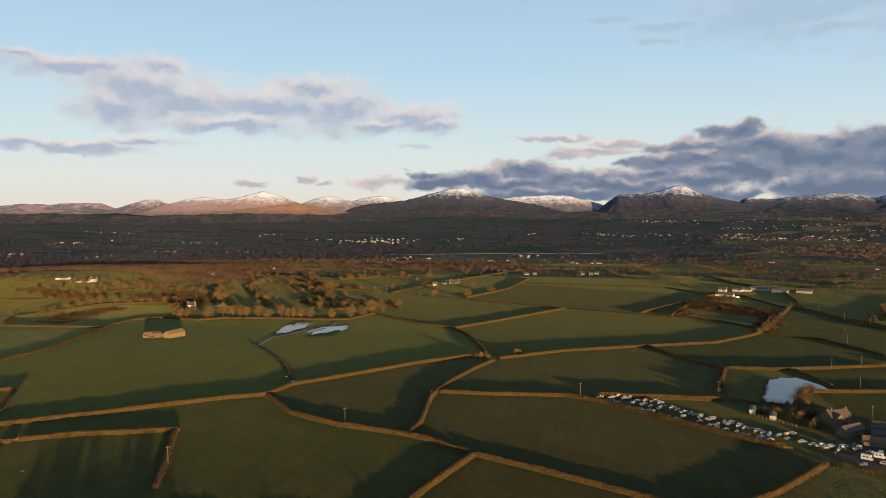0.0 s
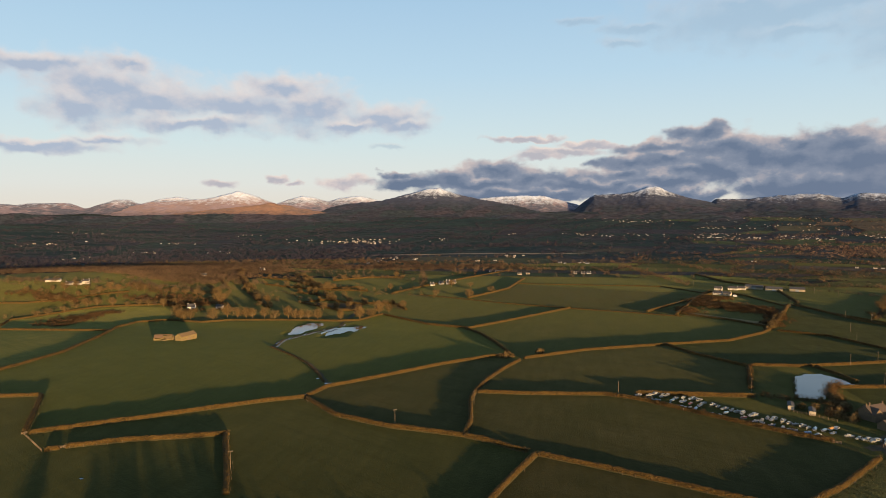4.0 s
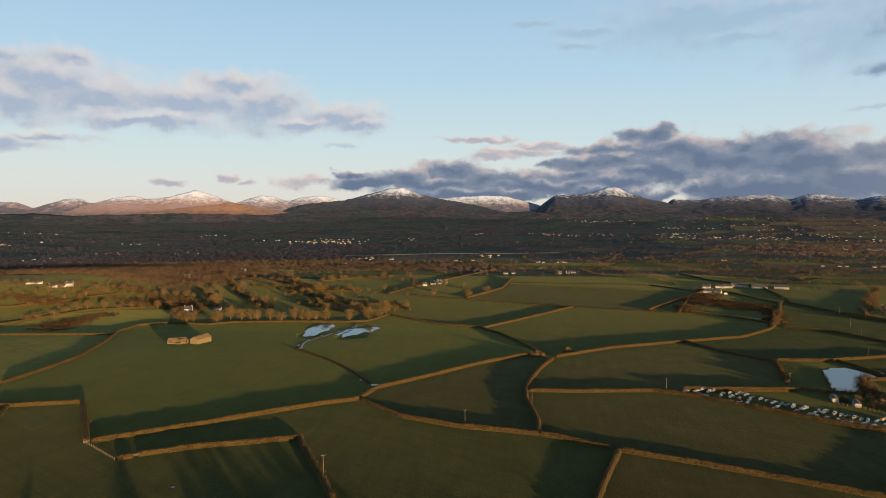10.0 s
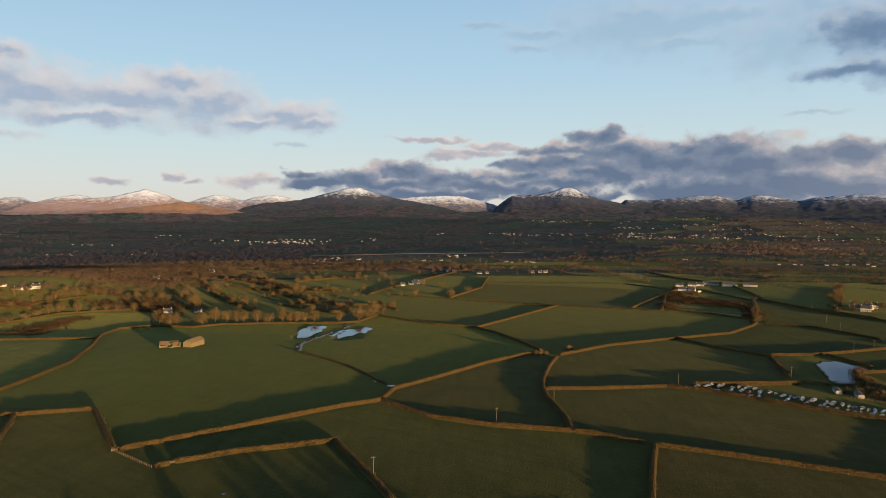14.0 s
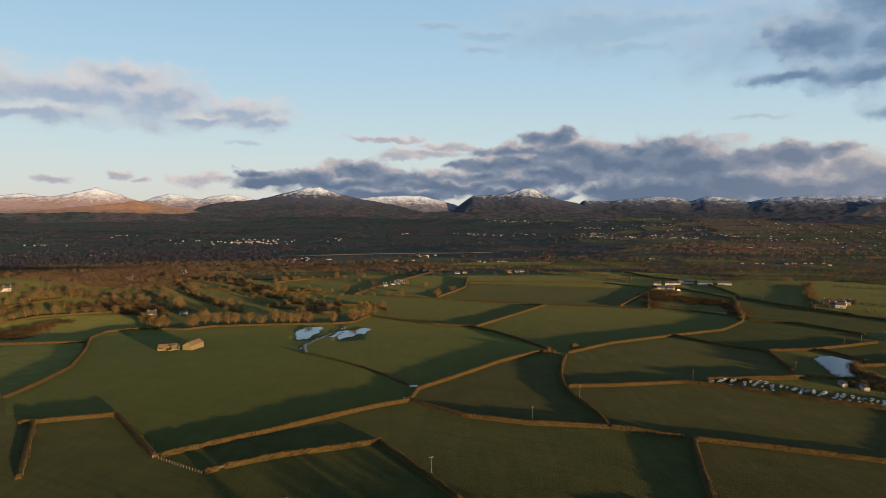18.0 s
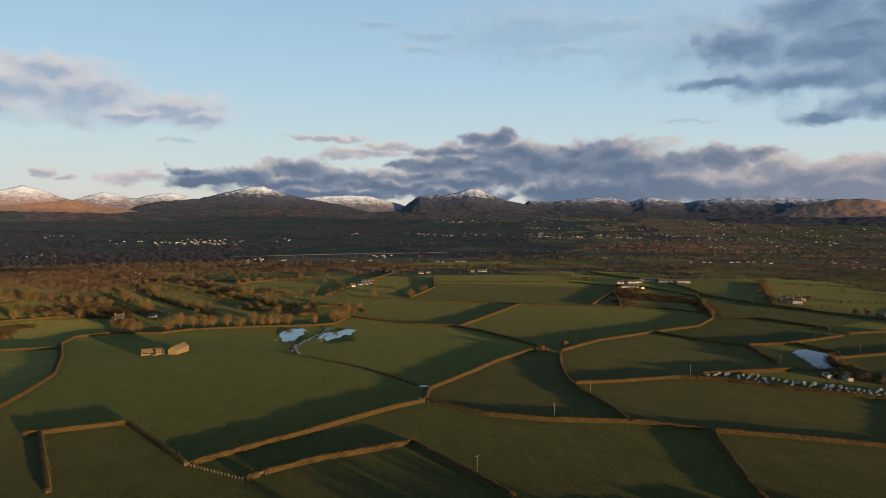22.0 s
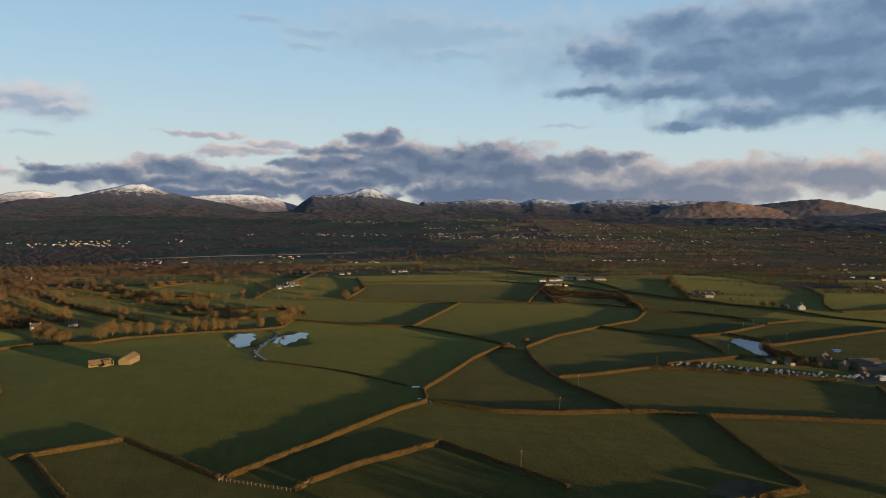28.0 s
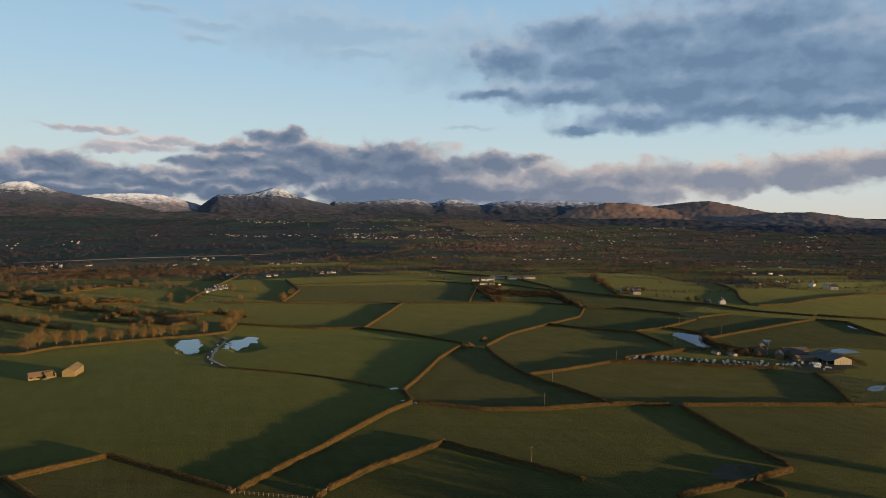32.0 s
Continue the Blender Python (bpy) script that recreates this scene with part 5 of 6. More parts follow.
WHITEWASH = material("whitewash", two_tone((0.58, 0.53, 0.47), (0.46, 0.42, 0.37), (0.62, 0.57, 0.51), 0.25, 2.0), 0.85)
CREAM = material("cream_render", two_tone((0.46, 0.39, 0.29), (0.39, 0.33, 0.25), (0.52, 0.44, 0.33), 0.25, 2.0), 0.85)
GREYROOF = material("fibre_cement", two_tone((0.072, 0.068, 0.066), (0.055, 0.052, 0.052), (0.098, 0.090, 0.086), 0.2, 1.5), 0.8)
CLADDING = material("pale_cladding", two_tone((0.36, 0.29, 0.19), (0.30, 0.245, 0.165), (0.42, 0.34, 0.23), 0.25, 1.2), 0.7)
GLASS = material("window_glass", lambda t, p, w: (0.02, 0.025, 0.03), 0.08, spec=0.6)
TIMBER = material("weathered_timber", two_tone((0.17, 0.12, 0.08), (0.12, 0.09, 0.065), (0.22, 0.16, 0.10), 0.7, 4.0), 0.85)
GELCOAT = material("white_gelcoat", two_tone((0.36, 0.345, 0.32), (0.22, 0.21, 0.195), (0.44, 0.42, 0.39), 0.5, 2.0), 0.35, spec=0.5)
BLUEPAINT = material("blue_paint", two_tone((0.06, 0.11, 0.24), (0.05, 0.09, 0.19), (0.08, 0.13, 0.26), 0.6, 3.0), 0.4, spec=0.5)
REDPAINT = material("faded_red_paint", two_tone((0.30, 0.06, 0.05), (0.24, 0.05, 0.045), (0.33, 0.08, 0.06), 0.6, 3.0), 0.5)
TARP = material("blue_tarpaulin", two_tone((0.10, 0.20, 0.36), (0.08, 0.16, 0.30), (0.14, 0.24, 0.40), 0.8, 3.0), 0.6, 0.05, 2.0)
ORANGE = material("orange_cover", two_tone((0.50, 0.24, 0.05), (0.42, 0.20, 0.05), (0.55, 0.28, 0.08), 0.8, 3.0), 0.6)
STEEL = material("galvanised_steel", two_tone((0.36, 0.37, 0.38), (0.28, 0.29, 0.30), (0.42, 0.42, 0.42), 1.0, 5.0), 0.5, metal=0.7)
RUBBER = material("tyre_rubber", lambda t, p, w: (0.025, 0.025, 0.025), 0.9)
VANPAINT = material("white_van_paint", two_tone((0.52, 0.51, 0.48), (0.44, 0.43, 0.41), (0.56, 0.55, 0.52), 0.6, 3.0), 0.3, spec=0.5)


OLDSTONE = material("dark_farm_stone", two_tone((0.135, 0.092, 0.055), (0.095, 0.066, 0.042), (0.175, 0.122, 0.075), 0.5, 2.6), 0.9, 0.08, 3.0)
BROWNSLATE = material("brown_slate", two_tone((0.082, 0.058, 0.044), (0.058, 0.044, 0.036), (0.11, 0.078, 0.058), 0.3, 2.0), 0.75, 0.05, 2.5)


def box(x0, x1, y0, y1, z0, z1):
    v = np.array([(x, y, z) for z in (z0, z1) for y in (y0, y1) for x in (x0, x1)], float)
    return v, [(0, 2, 3, 1), (4, 5, 7, 6), (0, 1, 5, 4), (2, 6, 7, 3), (0, 4, 6, 2), (1, 3, 7, 5)]


def prism(profile, x0, x1):
    """A profile in y and z, drawn out along x."""
    n = len(profile)
    v = np.array([(x, y, z) for x in (x0, x1) for y, z in profile], float)
    return v, [tuple(range(n))[::-1], tuple(range(n, 2 * n))] + [(i, (i + 1) % n, n + (i + 1) % n, n + i) for i in range(n)]


def boxpart(name, dims, mat, parent, label=""):
    return part(name, solid(name, *box(*dims)), mat, parent, label)


def gabled(ob, w, d, h, rise, wall, roof, over=0.35, label_wall="", label_roof=""):
    part("wall", solid("wall", *prism([(-d / 2, -0.4), (d / 2, -0.4), (d / 2, h), (0, h + rise), (-d / 2, h)], -w / 2, w / 2)), wall, ob, label_wall)
    k = rise / (d / 2)
    low = h - over * k
    part("roof", solid("roof", *prism([(-d / 2 - over, low + 0.03), (0, h + rise + 0.03), (d / 2 + over, low + 0.03), (d / 2 + over, low + 0.2), (0, h + rise + 0.24), (-d / 2 - over, low + 0.2)], -w / 2 - 0.2, w / 2 + 0.2)), roof, ob, label_roof)


def windows(ob, w, d, h, cols, levels, frame_mat, both=True):
    for z in levels:
        for i in range(cols):
            x = -w / 2 + (i + 0.5) * w / cols
            for side in ((-1, 1) if both else (-1,)):
                y = side * d / 2
                f = boxpart("window", (x - 0.5, x + 0.5, y - 0.04, y + 0.04, z, z + 1.15), frame_mat, ob)
                boxpart("pane", (x - 0.42, x + 0.42, y - 0.055, y + 0.055, z + 0.08, z + 1.07), GLASS, f)


def chimney(ob, x, z, mat, tall=0.8):
    c = boxpart("chimney", (x - 0.4, x + 0.4, -0.3, 0.3, z - 0.6, z + tall), mat, ob)
    boxpart("chimney_cap", (x - 0.46, x + 0.46, -0.36, 0.36, z + tall, z + tall + 0.14), mat, c)
    part("chimney_pot", solid("chimney_pot", *tube((x, 0, z + tall + 0.1), (x, 0, z + tall + 0.6), 0.16, 0.13, 8)), RUST, c)


def house(x, y, turn, w, d, h, rise, wall, roof, label, cols=3, levels=(0.9, 3.2), pots=(-1, 1), name="house", porch=False, group=""):
    ob = thing(name, x, y, None, turn, label, "house" if name == "house" else name.replace("_", " "), group)
    gabled(ob, w, d, h, rise, wall, roof)
    if cols:
        windows(ob, w, d, h, cols, [z for z in levels if z + 1.1 < h], WHITEWASH if wall is not WHITEWASH else TIMBER)
        boxpart("door", (0.9 if cols % 2 else -0.5, 1.9 if cols % 2 else 0.5, -d / 2 - 0.05, -d / 2 + 0.05, 0, 2.05), TIMBER, ob)
    for p in pots:
        chimney(ob, p * (w / 2 - 0.6), h + rise, wall)
    if porch:
        v, f = prism([(-1.4, -0.3), (1.4, -0.3), (1.4, 2.3), (0, 3.4), (-1.4, 2.3)], -1.2, 1.2)
        v = np.column_stack([v[:, 1], v[:, 0] - d / 2 - 0.8, v[:, 2]])
        part("porch", solid("porch", v, f), wall, ob)
    return ob


# ---- the ruined barn in the pasture ----
barn = thing("barn", -353.5, 507.7, None, 77, "old rubble-stone barn with a lichened slate roof alone in the pasture", "barn")
gabled(barn, 17.0, 7.8, 3.9, 2.4, STONE, OLDROOF, 0.2, "golden rubble-stone wall", "patched lichen-yellow slate roof")
boxpart("doorway", (-1.4, 1.4, -3.96, -3.8, 0, 2.9), TIMBER, barn, "dark timber barn door")
# slits are black strips on the wall in place of shaded openings
for sx in (-4.6, 4.4):
    boxpart("slit", (sx - 0.15, sx + 0.15, -3.94, -3.8, 1.6, 2.7), RUBBER, barn, "narrow black strip for the shade in a ventilation slit")
for i in range(9):
    sx = rng.uniform(-6.5, 6.5)
    sy = -rng.uniform(0.5, 3.3)
    sz = 3.9 + 2.4 * (1 + sy / 3.9) + 0.25
    boxpart("slipped_slate", (sx - 0.45, sx + 0.45, sy - 0.3, sy + 0.3, sz - 0.1, sz), SLATE, barn)
for j in range(13):
    boxpart("footing_stone", (-6 + j * 1.0 - 0.3, -6 + j * 1.0 + 0.35, -4.4 - rng.uniform(0, 0.3), -3.95, -0.2, rng.uniform(0.15, 0.4)), STONE, barn)

ruin = thing("ruined_barn", -371.0, 502.6, None, 18, "roofless stone outbuilding with broken walls and collapsed rafters", "barn")


def broken_wall(x0, x1, y, thick, tall, seed):
    r = np.random.default_rng(seed)
    xs = np.linspace(x0, x1, 15)
    hs = np.clip(tall + np.cumsum(r.normal(0, 0.35, 15)), 0.6, tall + 1.2)
    prof = [(x0, -0.4), (x1, -0.4)] + [(a, b) for a, b in zip(xs[::-1], hs[::-1])]
    n = len(prof)
    v = np.array([(a, yy, b) for yy in (y, y + thick) for a, b in prof])
    return v, [tuple(range(n)), tuple(range(n, 2 * n))[::-1]] + [(i, n + i, n + (i + 1) % n, (i + 1) % n) for i in range(n)]


part("wall", solid("wall", *broken_wall(-8, 8, -3.2, 0.6, 1.6, 3)), STONE, ruin, "crumbling golden stone wall")
part("wall", solid("wall", *broken_wall(-8, 8, 2.6, 0.6, 2.8, 4)), STONE, ruin)
for ex in (-8.0, 7.4):
    boxpart("gable", (ex, ex + 0.6, -2.6, 2.6, -0.4, 3.0), STONE, ruin)
part("roof", solid("roof", *prism([(-0.4, 4.7), (3.4, 3.2), (3.4, 3.35), (-0.4, 4.88)], -7.9, 6.5)), RUST, ruin, "sagging remnant of rust-brown roof")
part("roof", solid("roof", *prism([(-3.4, 2.3), (-0.45, 4.7), (-0.45, 4.86), (-3.4, 2.46)], -7.9, -0.5)), RUST, ruin)
part("roof", solid("roof", *prism([(-2.9, 1.3), (0.2, 3.6), (0.2, 3.75), (-2.9, 1.45)], 2.0, 6.4)), OLDROOF, ruin, "collapsed slab of slated roof")
for i in range(9):
    rx = -7.4 + i * 1.8
    part("rafter", solid("rafter", *tube((rx, -2.8, 2.1), (rx + rng.uniform(-0.3, 0.3), 0.0, 4.7), 0.11, 0.1, 4)), TIMBER, ruin)
for i in range(4):
    part("fallen_beam", solid("fallen_beam", *tube((rng.uniform(-6, 6), rng.uniform(-2, 2), 0.2), (rng.uniform(-6, 6), rng.uniform(-2, 2), 2.2), 0.14, 0.12, 4)), TIMBER, ruin)
heap(-368, 498, 3.0, 1.6, 0.8, STONE, "fallen pale rubble beside the ruin", "rubble_heap")

# ---- the farm by the boat field ----
fh = house(126.5, 367, 32, 13.0, 6.8, 4.4, 2.8, OLDSTONE, BROWNSLATE, "old two-storey stone farmhouse with a slate roof and tall chimneys", 4)
wing = prism([(-2.7, -0.4), (2.7, -0.4), (2.7, 4.1), (0, 6.8), (-2.7, 4.1)], -5.4, 3.0)
part("wing", solid("wing", np.column_stack([wing[0][:, 1] - 3.6, wing[0][:, 0], wing[0][:, 2]]), wing[1]), OLDSTONE, fh, "gabled stone cross wing")
wr = prism([(-3.0, 3.83), (0, 6.84), (3.0, 3.83), (3.0, 4.05), (0, 7.07), (-3.0, 4.05)], -5.5, 0.0)
part("wing_roof", solid("wing_roof", np.column_stack([wr[0][:, 1] - 3.6, wr[0][:, 0], wr[0][:, 2]]), wr[1]), BROWNSLATE, fh)
chimney(fh, -3.6, 6.9, OLDSTONE, 1.5)
house(127.5, 351, 38, 13, 5.5, 2.8, 2.0, OLDSTONE, BROWNSLATE, "low stone byre with a dark slate roof in the farmyard", 0, pots=(), name="byre")
house(136.5, 336.5, -14, 17, 5.5, 2.3, 1.7, OLDSTONE, RUST, "long low stone cowshed with a rusty sheet roof", 0, pots=(), name="cowshed")
house(150, 356, -12, 22, 7.5, 3.0, 2.0, OLDSTONE, BROWNSLATE, "dark slate-roofed farm range beyond the yard", 0, pots=(), name="farm_range")
house(141.5, 347, -12, 12, 6, 2.6, 1.5, OLDSTONE, BROWNSLATE, "brown sheeted lean-to beside the range", 0, pots=(), name="lean_to_shed")
shed = thing("farm_shed", 154, 328, None, 68, "large steel-framed farm shed with pale boarded gable", "shed")
gabled(shed, 26, 13, 3.8, 2.4, CLADDING, GREYROOF, 0.5, "pale sunlit cladding", "grey fibre-cement sheet roof")
for i in range(6):
    boxpart("cladding_rib", (-15.08, -15.0, -6.2 + i * 2.4, -6.05 + i * 2.4, 0, 3.8), TIMBER, shed)
for i in range(3):
    part("skylight", solid("skylight", *prism([(1.2, 6.05), (5.6, 4.42), (5.6, 4.48), (1.2, 6.11)], -11 + i * 9, -10.2 + i * 9)), GLASS, shed, "clear rooflight strip")
# black sheet on the closed wall stands for the bay's inner shade
boxpart("open_bay", (-13, 12, 6.52, 6.6, 0, 3.2), RUBBER, shed, "black panel for the shade inside the open bay")
part("lean_to_roof", solid("lean_to_roof", *prism([(6.5, 4.0), (12.5, 2.9), (12.5, 3.05), (6.5, 4.15)], -14, 13)), GREYROOF, shed)
for i in range(6):
    part("post", solid("post", *tube((-13 + i * 5, 12.2, -0.3), (-13 + i * 5, 12.2, 2.95), 0.14, 0.14, 6)), STEEL, shed)


def wheel(parent, x, y, r, w=0.18):
    t = part("wheel", solid("wheel", *tube((x, y - w / 2, r), (x, y + w / 2, r), r, r, 12)), RUBBER, parent)
    part("rim", solid("rim", *tube((x, y - w / 2 - 0.02, r), (x, y + w / 2 + 0.02, r), r * 0.55, r * 0.55, 10)), STEEL, t)
    return t


def holiday_caravan(x, y, turn, label):
    ob = thing("static_caravan", x, y, None, turn, label, "caravan", "static caravans above the boats")
    z0 = 0.55
    part("body", solid("body", *prism([(-1.75, z0), (1.75, z0), (1.8, z0 + 2.3), (-1.8, z0 + 2.3)], -4.8, 4.8)), CREAM, ob, "pale panelled body")
    part("roof", solid("roof", *prism([(-1.95, z0 + 2.25), (0, z0 + 2.95), (1.95, z0 + 2.25), (1.95, z0 + 2.37), (0, z0 + 3.08), (-1.95, z0 + 2.37)], -5.0, 5.0)), GREYROOF, ob)
    for i in range(4):
        f = boxpart("window", (-4.1 + i * 2.2, -2.8 + i * 2.2, -1.83, -1.76, z0 + 1.0, z0 + 1.9), TIMBER, ob)
        boxpart("pane", (-4.0 + i * 2.2, -2.9 + i * 2.2, -1.85, -1.78, z0 + 1.08, z0 + 1.82), GLASS, f)
    f = boxpart("window", (-4.86, -4.78, -1.2, 1.2, z0 + 0.9, z0 + 1.95), TIMBER, ob)
    boxpart("pane", (-4.89, -4.8, -1.1, 1.1, z0 + 1.0, z0 + 1.85), GLASS, f)
    for i in range(5):
        boxpart("pier", (-4.4 + i * 2.15, -4.1 + i * 2.15, -1.4, 1.4, -0.4, z0), STONE, ob)
    boxpart("deck", (-6.6, -4.9, -1.9, 1.9, 0.4, 0.52), TIMBER, ob, "small wooden veranda")
    for py in (-1.8, 1.8):
        boxpart("deck_post", (-6.55, -6.43, py - 0.06, py + 0.06, -0.3, 1.45), TIMBER, ob)
    ob.scale = (0.85, 0.85, 0.85)
    return ob


holiday_caravan(90.5, 377, 255, "cream static holiday caravan on the slope above the boats")
holiday_caravan(98.2, 368.5, 255, "cream static holiday caravan with a small veranda")


# ---- boats laid up for the winter ----
def boat(length, beam, hull_mat, top, label):
    ob = new("boat")
    ob.empty_display_size = 0.5
    tagged(ob, label, "boat", "boats laid up in the field")
    n, z0 = 13, 0.65
    v = []
    for i in range(n):
        s = i / (n - 1)
        x = (s - 0.5) * length
        b = beam / 2 * (0.86 + 0.14 * math.sin(s * 2.2)) * (1 - max(0, (s - 0.45) / 0.55) ** 2.3 * 0.99)
        sheer = z0 + 1.05 + 0.35 * s ** 2
        keel = z0 + 0.55 * max(0, (s - 0.6) / 0.4) ** 2
        v += [(x, -b, sheer), (x, -b * 0.86, (sheer + keel) / 2), (x, 0, keel), (x, b * 0.86, (sheer + keel) / 2), (x, b, sheer)]
    faces = [tuple(f) for f in grid_faces(n, 5)] + [(0, 1, 2, 3, 4)]
    part("hull", solid("hull", v, faces, True), hull_mat, ob)
    rail = [p for i in range(n) for p in (v[i * 5], v[i * 5 + 4])]
    part("deck", solid("deck", [(a, b * 0.97, c - 0.06) for a, b, c in rail], [(2 * i, 2 * i + 1, 2 * i + 3, 2 * i + 2) for i in range(n - 1)]), GELCOAT, ob)
    zt = z0 + 1.15
    if top == "cabin":
        cab = part("cabin", solid("cabin", *prism([(-beam * 0.34, zt - 0.1), (beam * 0.34, zt - 0.1), (beam * 0.29, zt + 0.75), (-beam * 0.29, zt + 0.75)], -length * 0.12, length * 0.24)), GELCOAT, ob)
        for s in (-1, 1):
            boxpart("cabin_window", (-length * 0.08, length * 0.2, s * beam * 0.325 - 0.02, s * beam * 0.325 + 0.02, zt + 0.2, zt + 0.55), GLASS, cab)
        boxpart("windscreen", (length * 0.24, length * 0.25 + 0.02, -beam * 0.27, beam * 0.27, zt + 0.15, zt + 0.7), GLASS, cab)
    elif top == "cover":
        part("cover", solid("cover", *prism([(-beam * 0.5, zt - 0.05), (0, zt + 0.75), (beam * 0.5, zt - 0.05), (0, zt - 0.1)], -length * 0.5, length * 0.34)), TARP, ob, "faded blue tarpaulin cover")
    elif top == "orange":
        part("cover", solid("cover", *prism([(-beam * 0.5, zt - 0.05), (-beam * 0.2, zt + 0.6), (beam * 0.2, zt + 0.6), (beam * 0.5, zt - 0.05)], -length * 0.5, length * 0.36)), ORANGE, ob, "orange canvas cover")
    else:
        for s in (-0.2, 0.05, 0.25):
            boxpart("thwart", (s * length - 0.15, s * length + 0.15, -beam * 0.4, beam * 0.4, zt - 0.02, zt + 0.05), TIMBER, ob)
        boxpart("console", (-0.3, 0.3, -0.35, 0.35, zt - 0.05, zt + 0.7), GELCOAT, ob)
    motor = boxpart("outboard", (-length / 2 - 0.45, -length / 2 - 0.05, -0.2, 0.2, zt + 0.05, zt + 0.6), RUBBER, ob)
    boxpart("outboard_leg", (-length / 2 - 0.33, -length / 2 - 0.15, -0.07, 0.07, zt - 0.75, zt + 0.05), STEEL, motor)
    tr = boxpart("trailer_frame", (-length * 0.42, length * 0.5, -0.06, 0.06, 0.45, 0.6), STEEL, ob)
    boxpart("trailer_axle", (-length * 0.15 - 0.06, -length * 0.15 + 0.06, -beam * 0.42, beam * 0.42, 0.26, 0.36), STEEL, tr)
    for s in (-1, 1):
        wheel(ob, -length * 0.15, s * beam * 0.45, 0.3)
    return ob


BOATS = [boat(6.2, 2.4, GELCOAT, "cabin", "white cabin cruiser on a road trailer"), boat(5.2, 2.1, GELCOAT, "open", "white open fishing boat on a trailer"), boat(5.6, 2.2, GELCOAT, "cover", "white boat under a blue tarpaulin"),
         boat(5.4, 2.1, BLUEPAINT, "open", "dark blue open boat on a trailer"), boat(7.2, 2.7, GELCOAT, "cabin", "large white motor boat on a trailer"), boat(4.8, 1.9, REDPAINT, "open", "faded red dinghy on a trailer"), boat(4.6, 2.0, GELCOAT, "orange", "small boat under an orange cover")]


def moor(kind, x, y, turn):
    k = rng.uniform(0.62, 0.90)
    plant(BOATS[kind], x, y, 1.0, turn).scale = (k, k, k)


ROW_N = [(25.7, 385.2), (32.3, 382.3), (36.6, 383.5), (41.6, 382.2), (44.3, 379.8), (46.3, 376), (50, 372.5), (52.1, 370.2), (55.1, 366.7), (58.2, 364.7), (60.3, 362.3), (62.4, 359.9), (66.9, 357.1), (72.7, 354), (75, 352), (78.3, 349.2), (80.5, 347.2), (83, 346.1), (85.4, 343.4), (87.2, 341.4), (89.2, 340.2)]
ROW_S = [(26.7, 369), (30.9, 366.2), (34.7, 362.8), (39.2, 362), (41.4, 357.6), (45.5, 355.1), (49.4, 353.1), (58, 347.3), (64.3, 345.3), (67, 343.3), (75.3, 338.6), (77.3, 337.6), (79.5, 335)]
ROW_E = [(93.8, 339.2), (96.6, 336), (102.1, 332.7), (105.5, 330.6), (108.6, 329.3), (111.3, 327.6), (114.4, 325.2), (123.2, 328.7), (126.5, 325.4), (118.4, 308.7)]
KINDS_N, KINDS_S, KINDS_E = (0, 4, 1, 0, 0, 1, 0, 0, 4, 1, 1, 0, 4, 0, 4, 0, 0, 1, 0, 1, 2), (2, 3, 0, 2, 5, 3, 0, 1, 3, 0, 4, 1, 3), (2, 3, 0, 0, 4, 4, 1, 0, 1, 1)
for row, kinds in ((ROW_N, KINDS_N), (ROW_S, KINDS_S), (ROW_E, KINDS_E)):
    last = None
    for (x, y), k in zip(row, kinds):
        if last and math.hypot(x - last[0], y - last[1]) < 2.9:      # bows apart
            f = 2.9 / math.hypot(x - last[0], y - last[1])
            x, y = last[0] + (x - last[0]) * f, last[1] + (y - last[1]) * f
        moor(k, x, y, 34 + rng.uniform(-30, 30) + (180 if rng.random() < 0.3 else 0))
        last = (x, y)
moor(6, 97.6, 341.5, 40)
for x, y, k in ((12.5, 384.0, 1), (18.5, 386.0, 0), (22.0, 388.0, 4), (28.5, 387.0, 1), (30.0, 377.5, 2), (35.5, 376.0, 3), (39.0, 373.5, 5), (43.5, 370.5, 3), (54.0, 359.0, 2), (61.0, 352.5, 5), (68.5, 349.0, 1), (71.0, 341.5, 3), (84.5, 333.0, 2), (88.0, 331.0, 0)):
    moor(k, x, y, 34 + rng.uniform(-25, 25))
moor(3, 5.6, 382.8, -10)


def dumped(x, y, turn, mat, label):
    ob = thing("dinghy", x, y, None, turn, label, "boat", "small craft among the clutter")
    prof = [(math.cos(a) * 0.85, math.sin(a) * 0.6) for a in np.linspace(0, math.pi, 7)]
    v, f = prism(prof, -1.6, 1.6)
    v[:, 1] *= 1 - 0.45 * np.clip(v[:, 0], 0, 2) / 1.6
    part("hull", solid("hull", v, f, True), mat, ob)
    boxpart("keel", (-1.5, 1.3, -0.05, 0.05, 0.55, 0.68), TIMBER, ob)
    return ob


for i, (x, y) in enumerate(((13, 381), (15.5, 380.7), (18, 382.3), (20.4, 379.6), (22.5, 380.1), (17, 378.5), (12, 378.8), (20, 383.5), (29, 372), (33, 370), (37.5, 368.3))):
    dumped(x, y, 40 * i, (GELCOAT, BLUEPAINT, TIMBER, GELCOAT, STEEL)[i % 5], "upturned small dinghy lying in the rough grass")


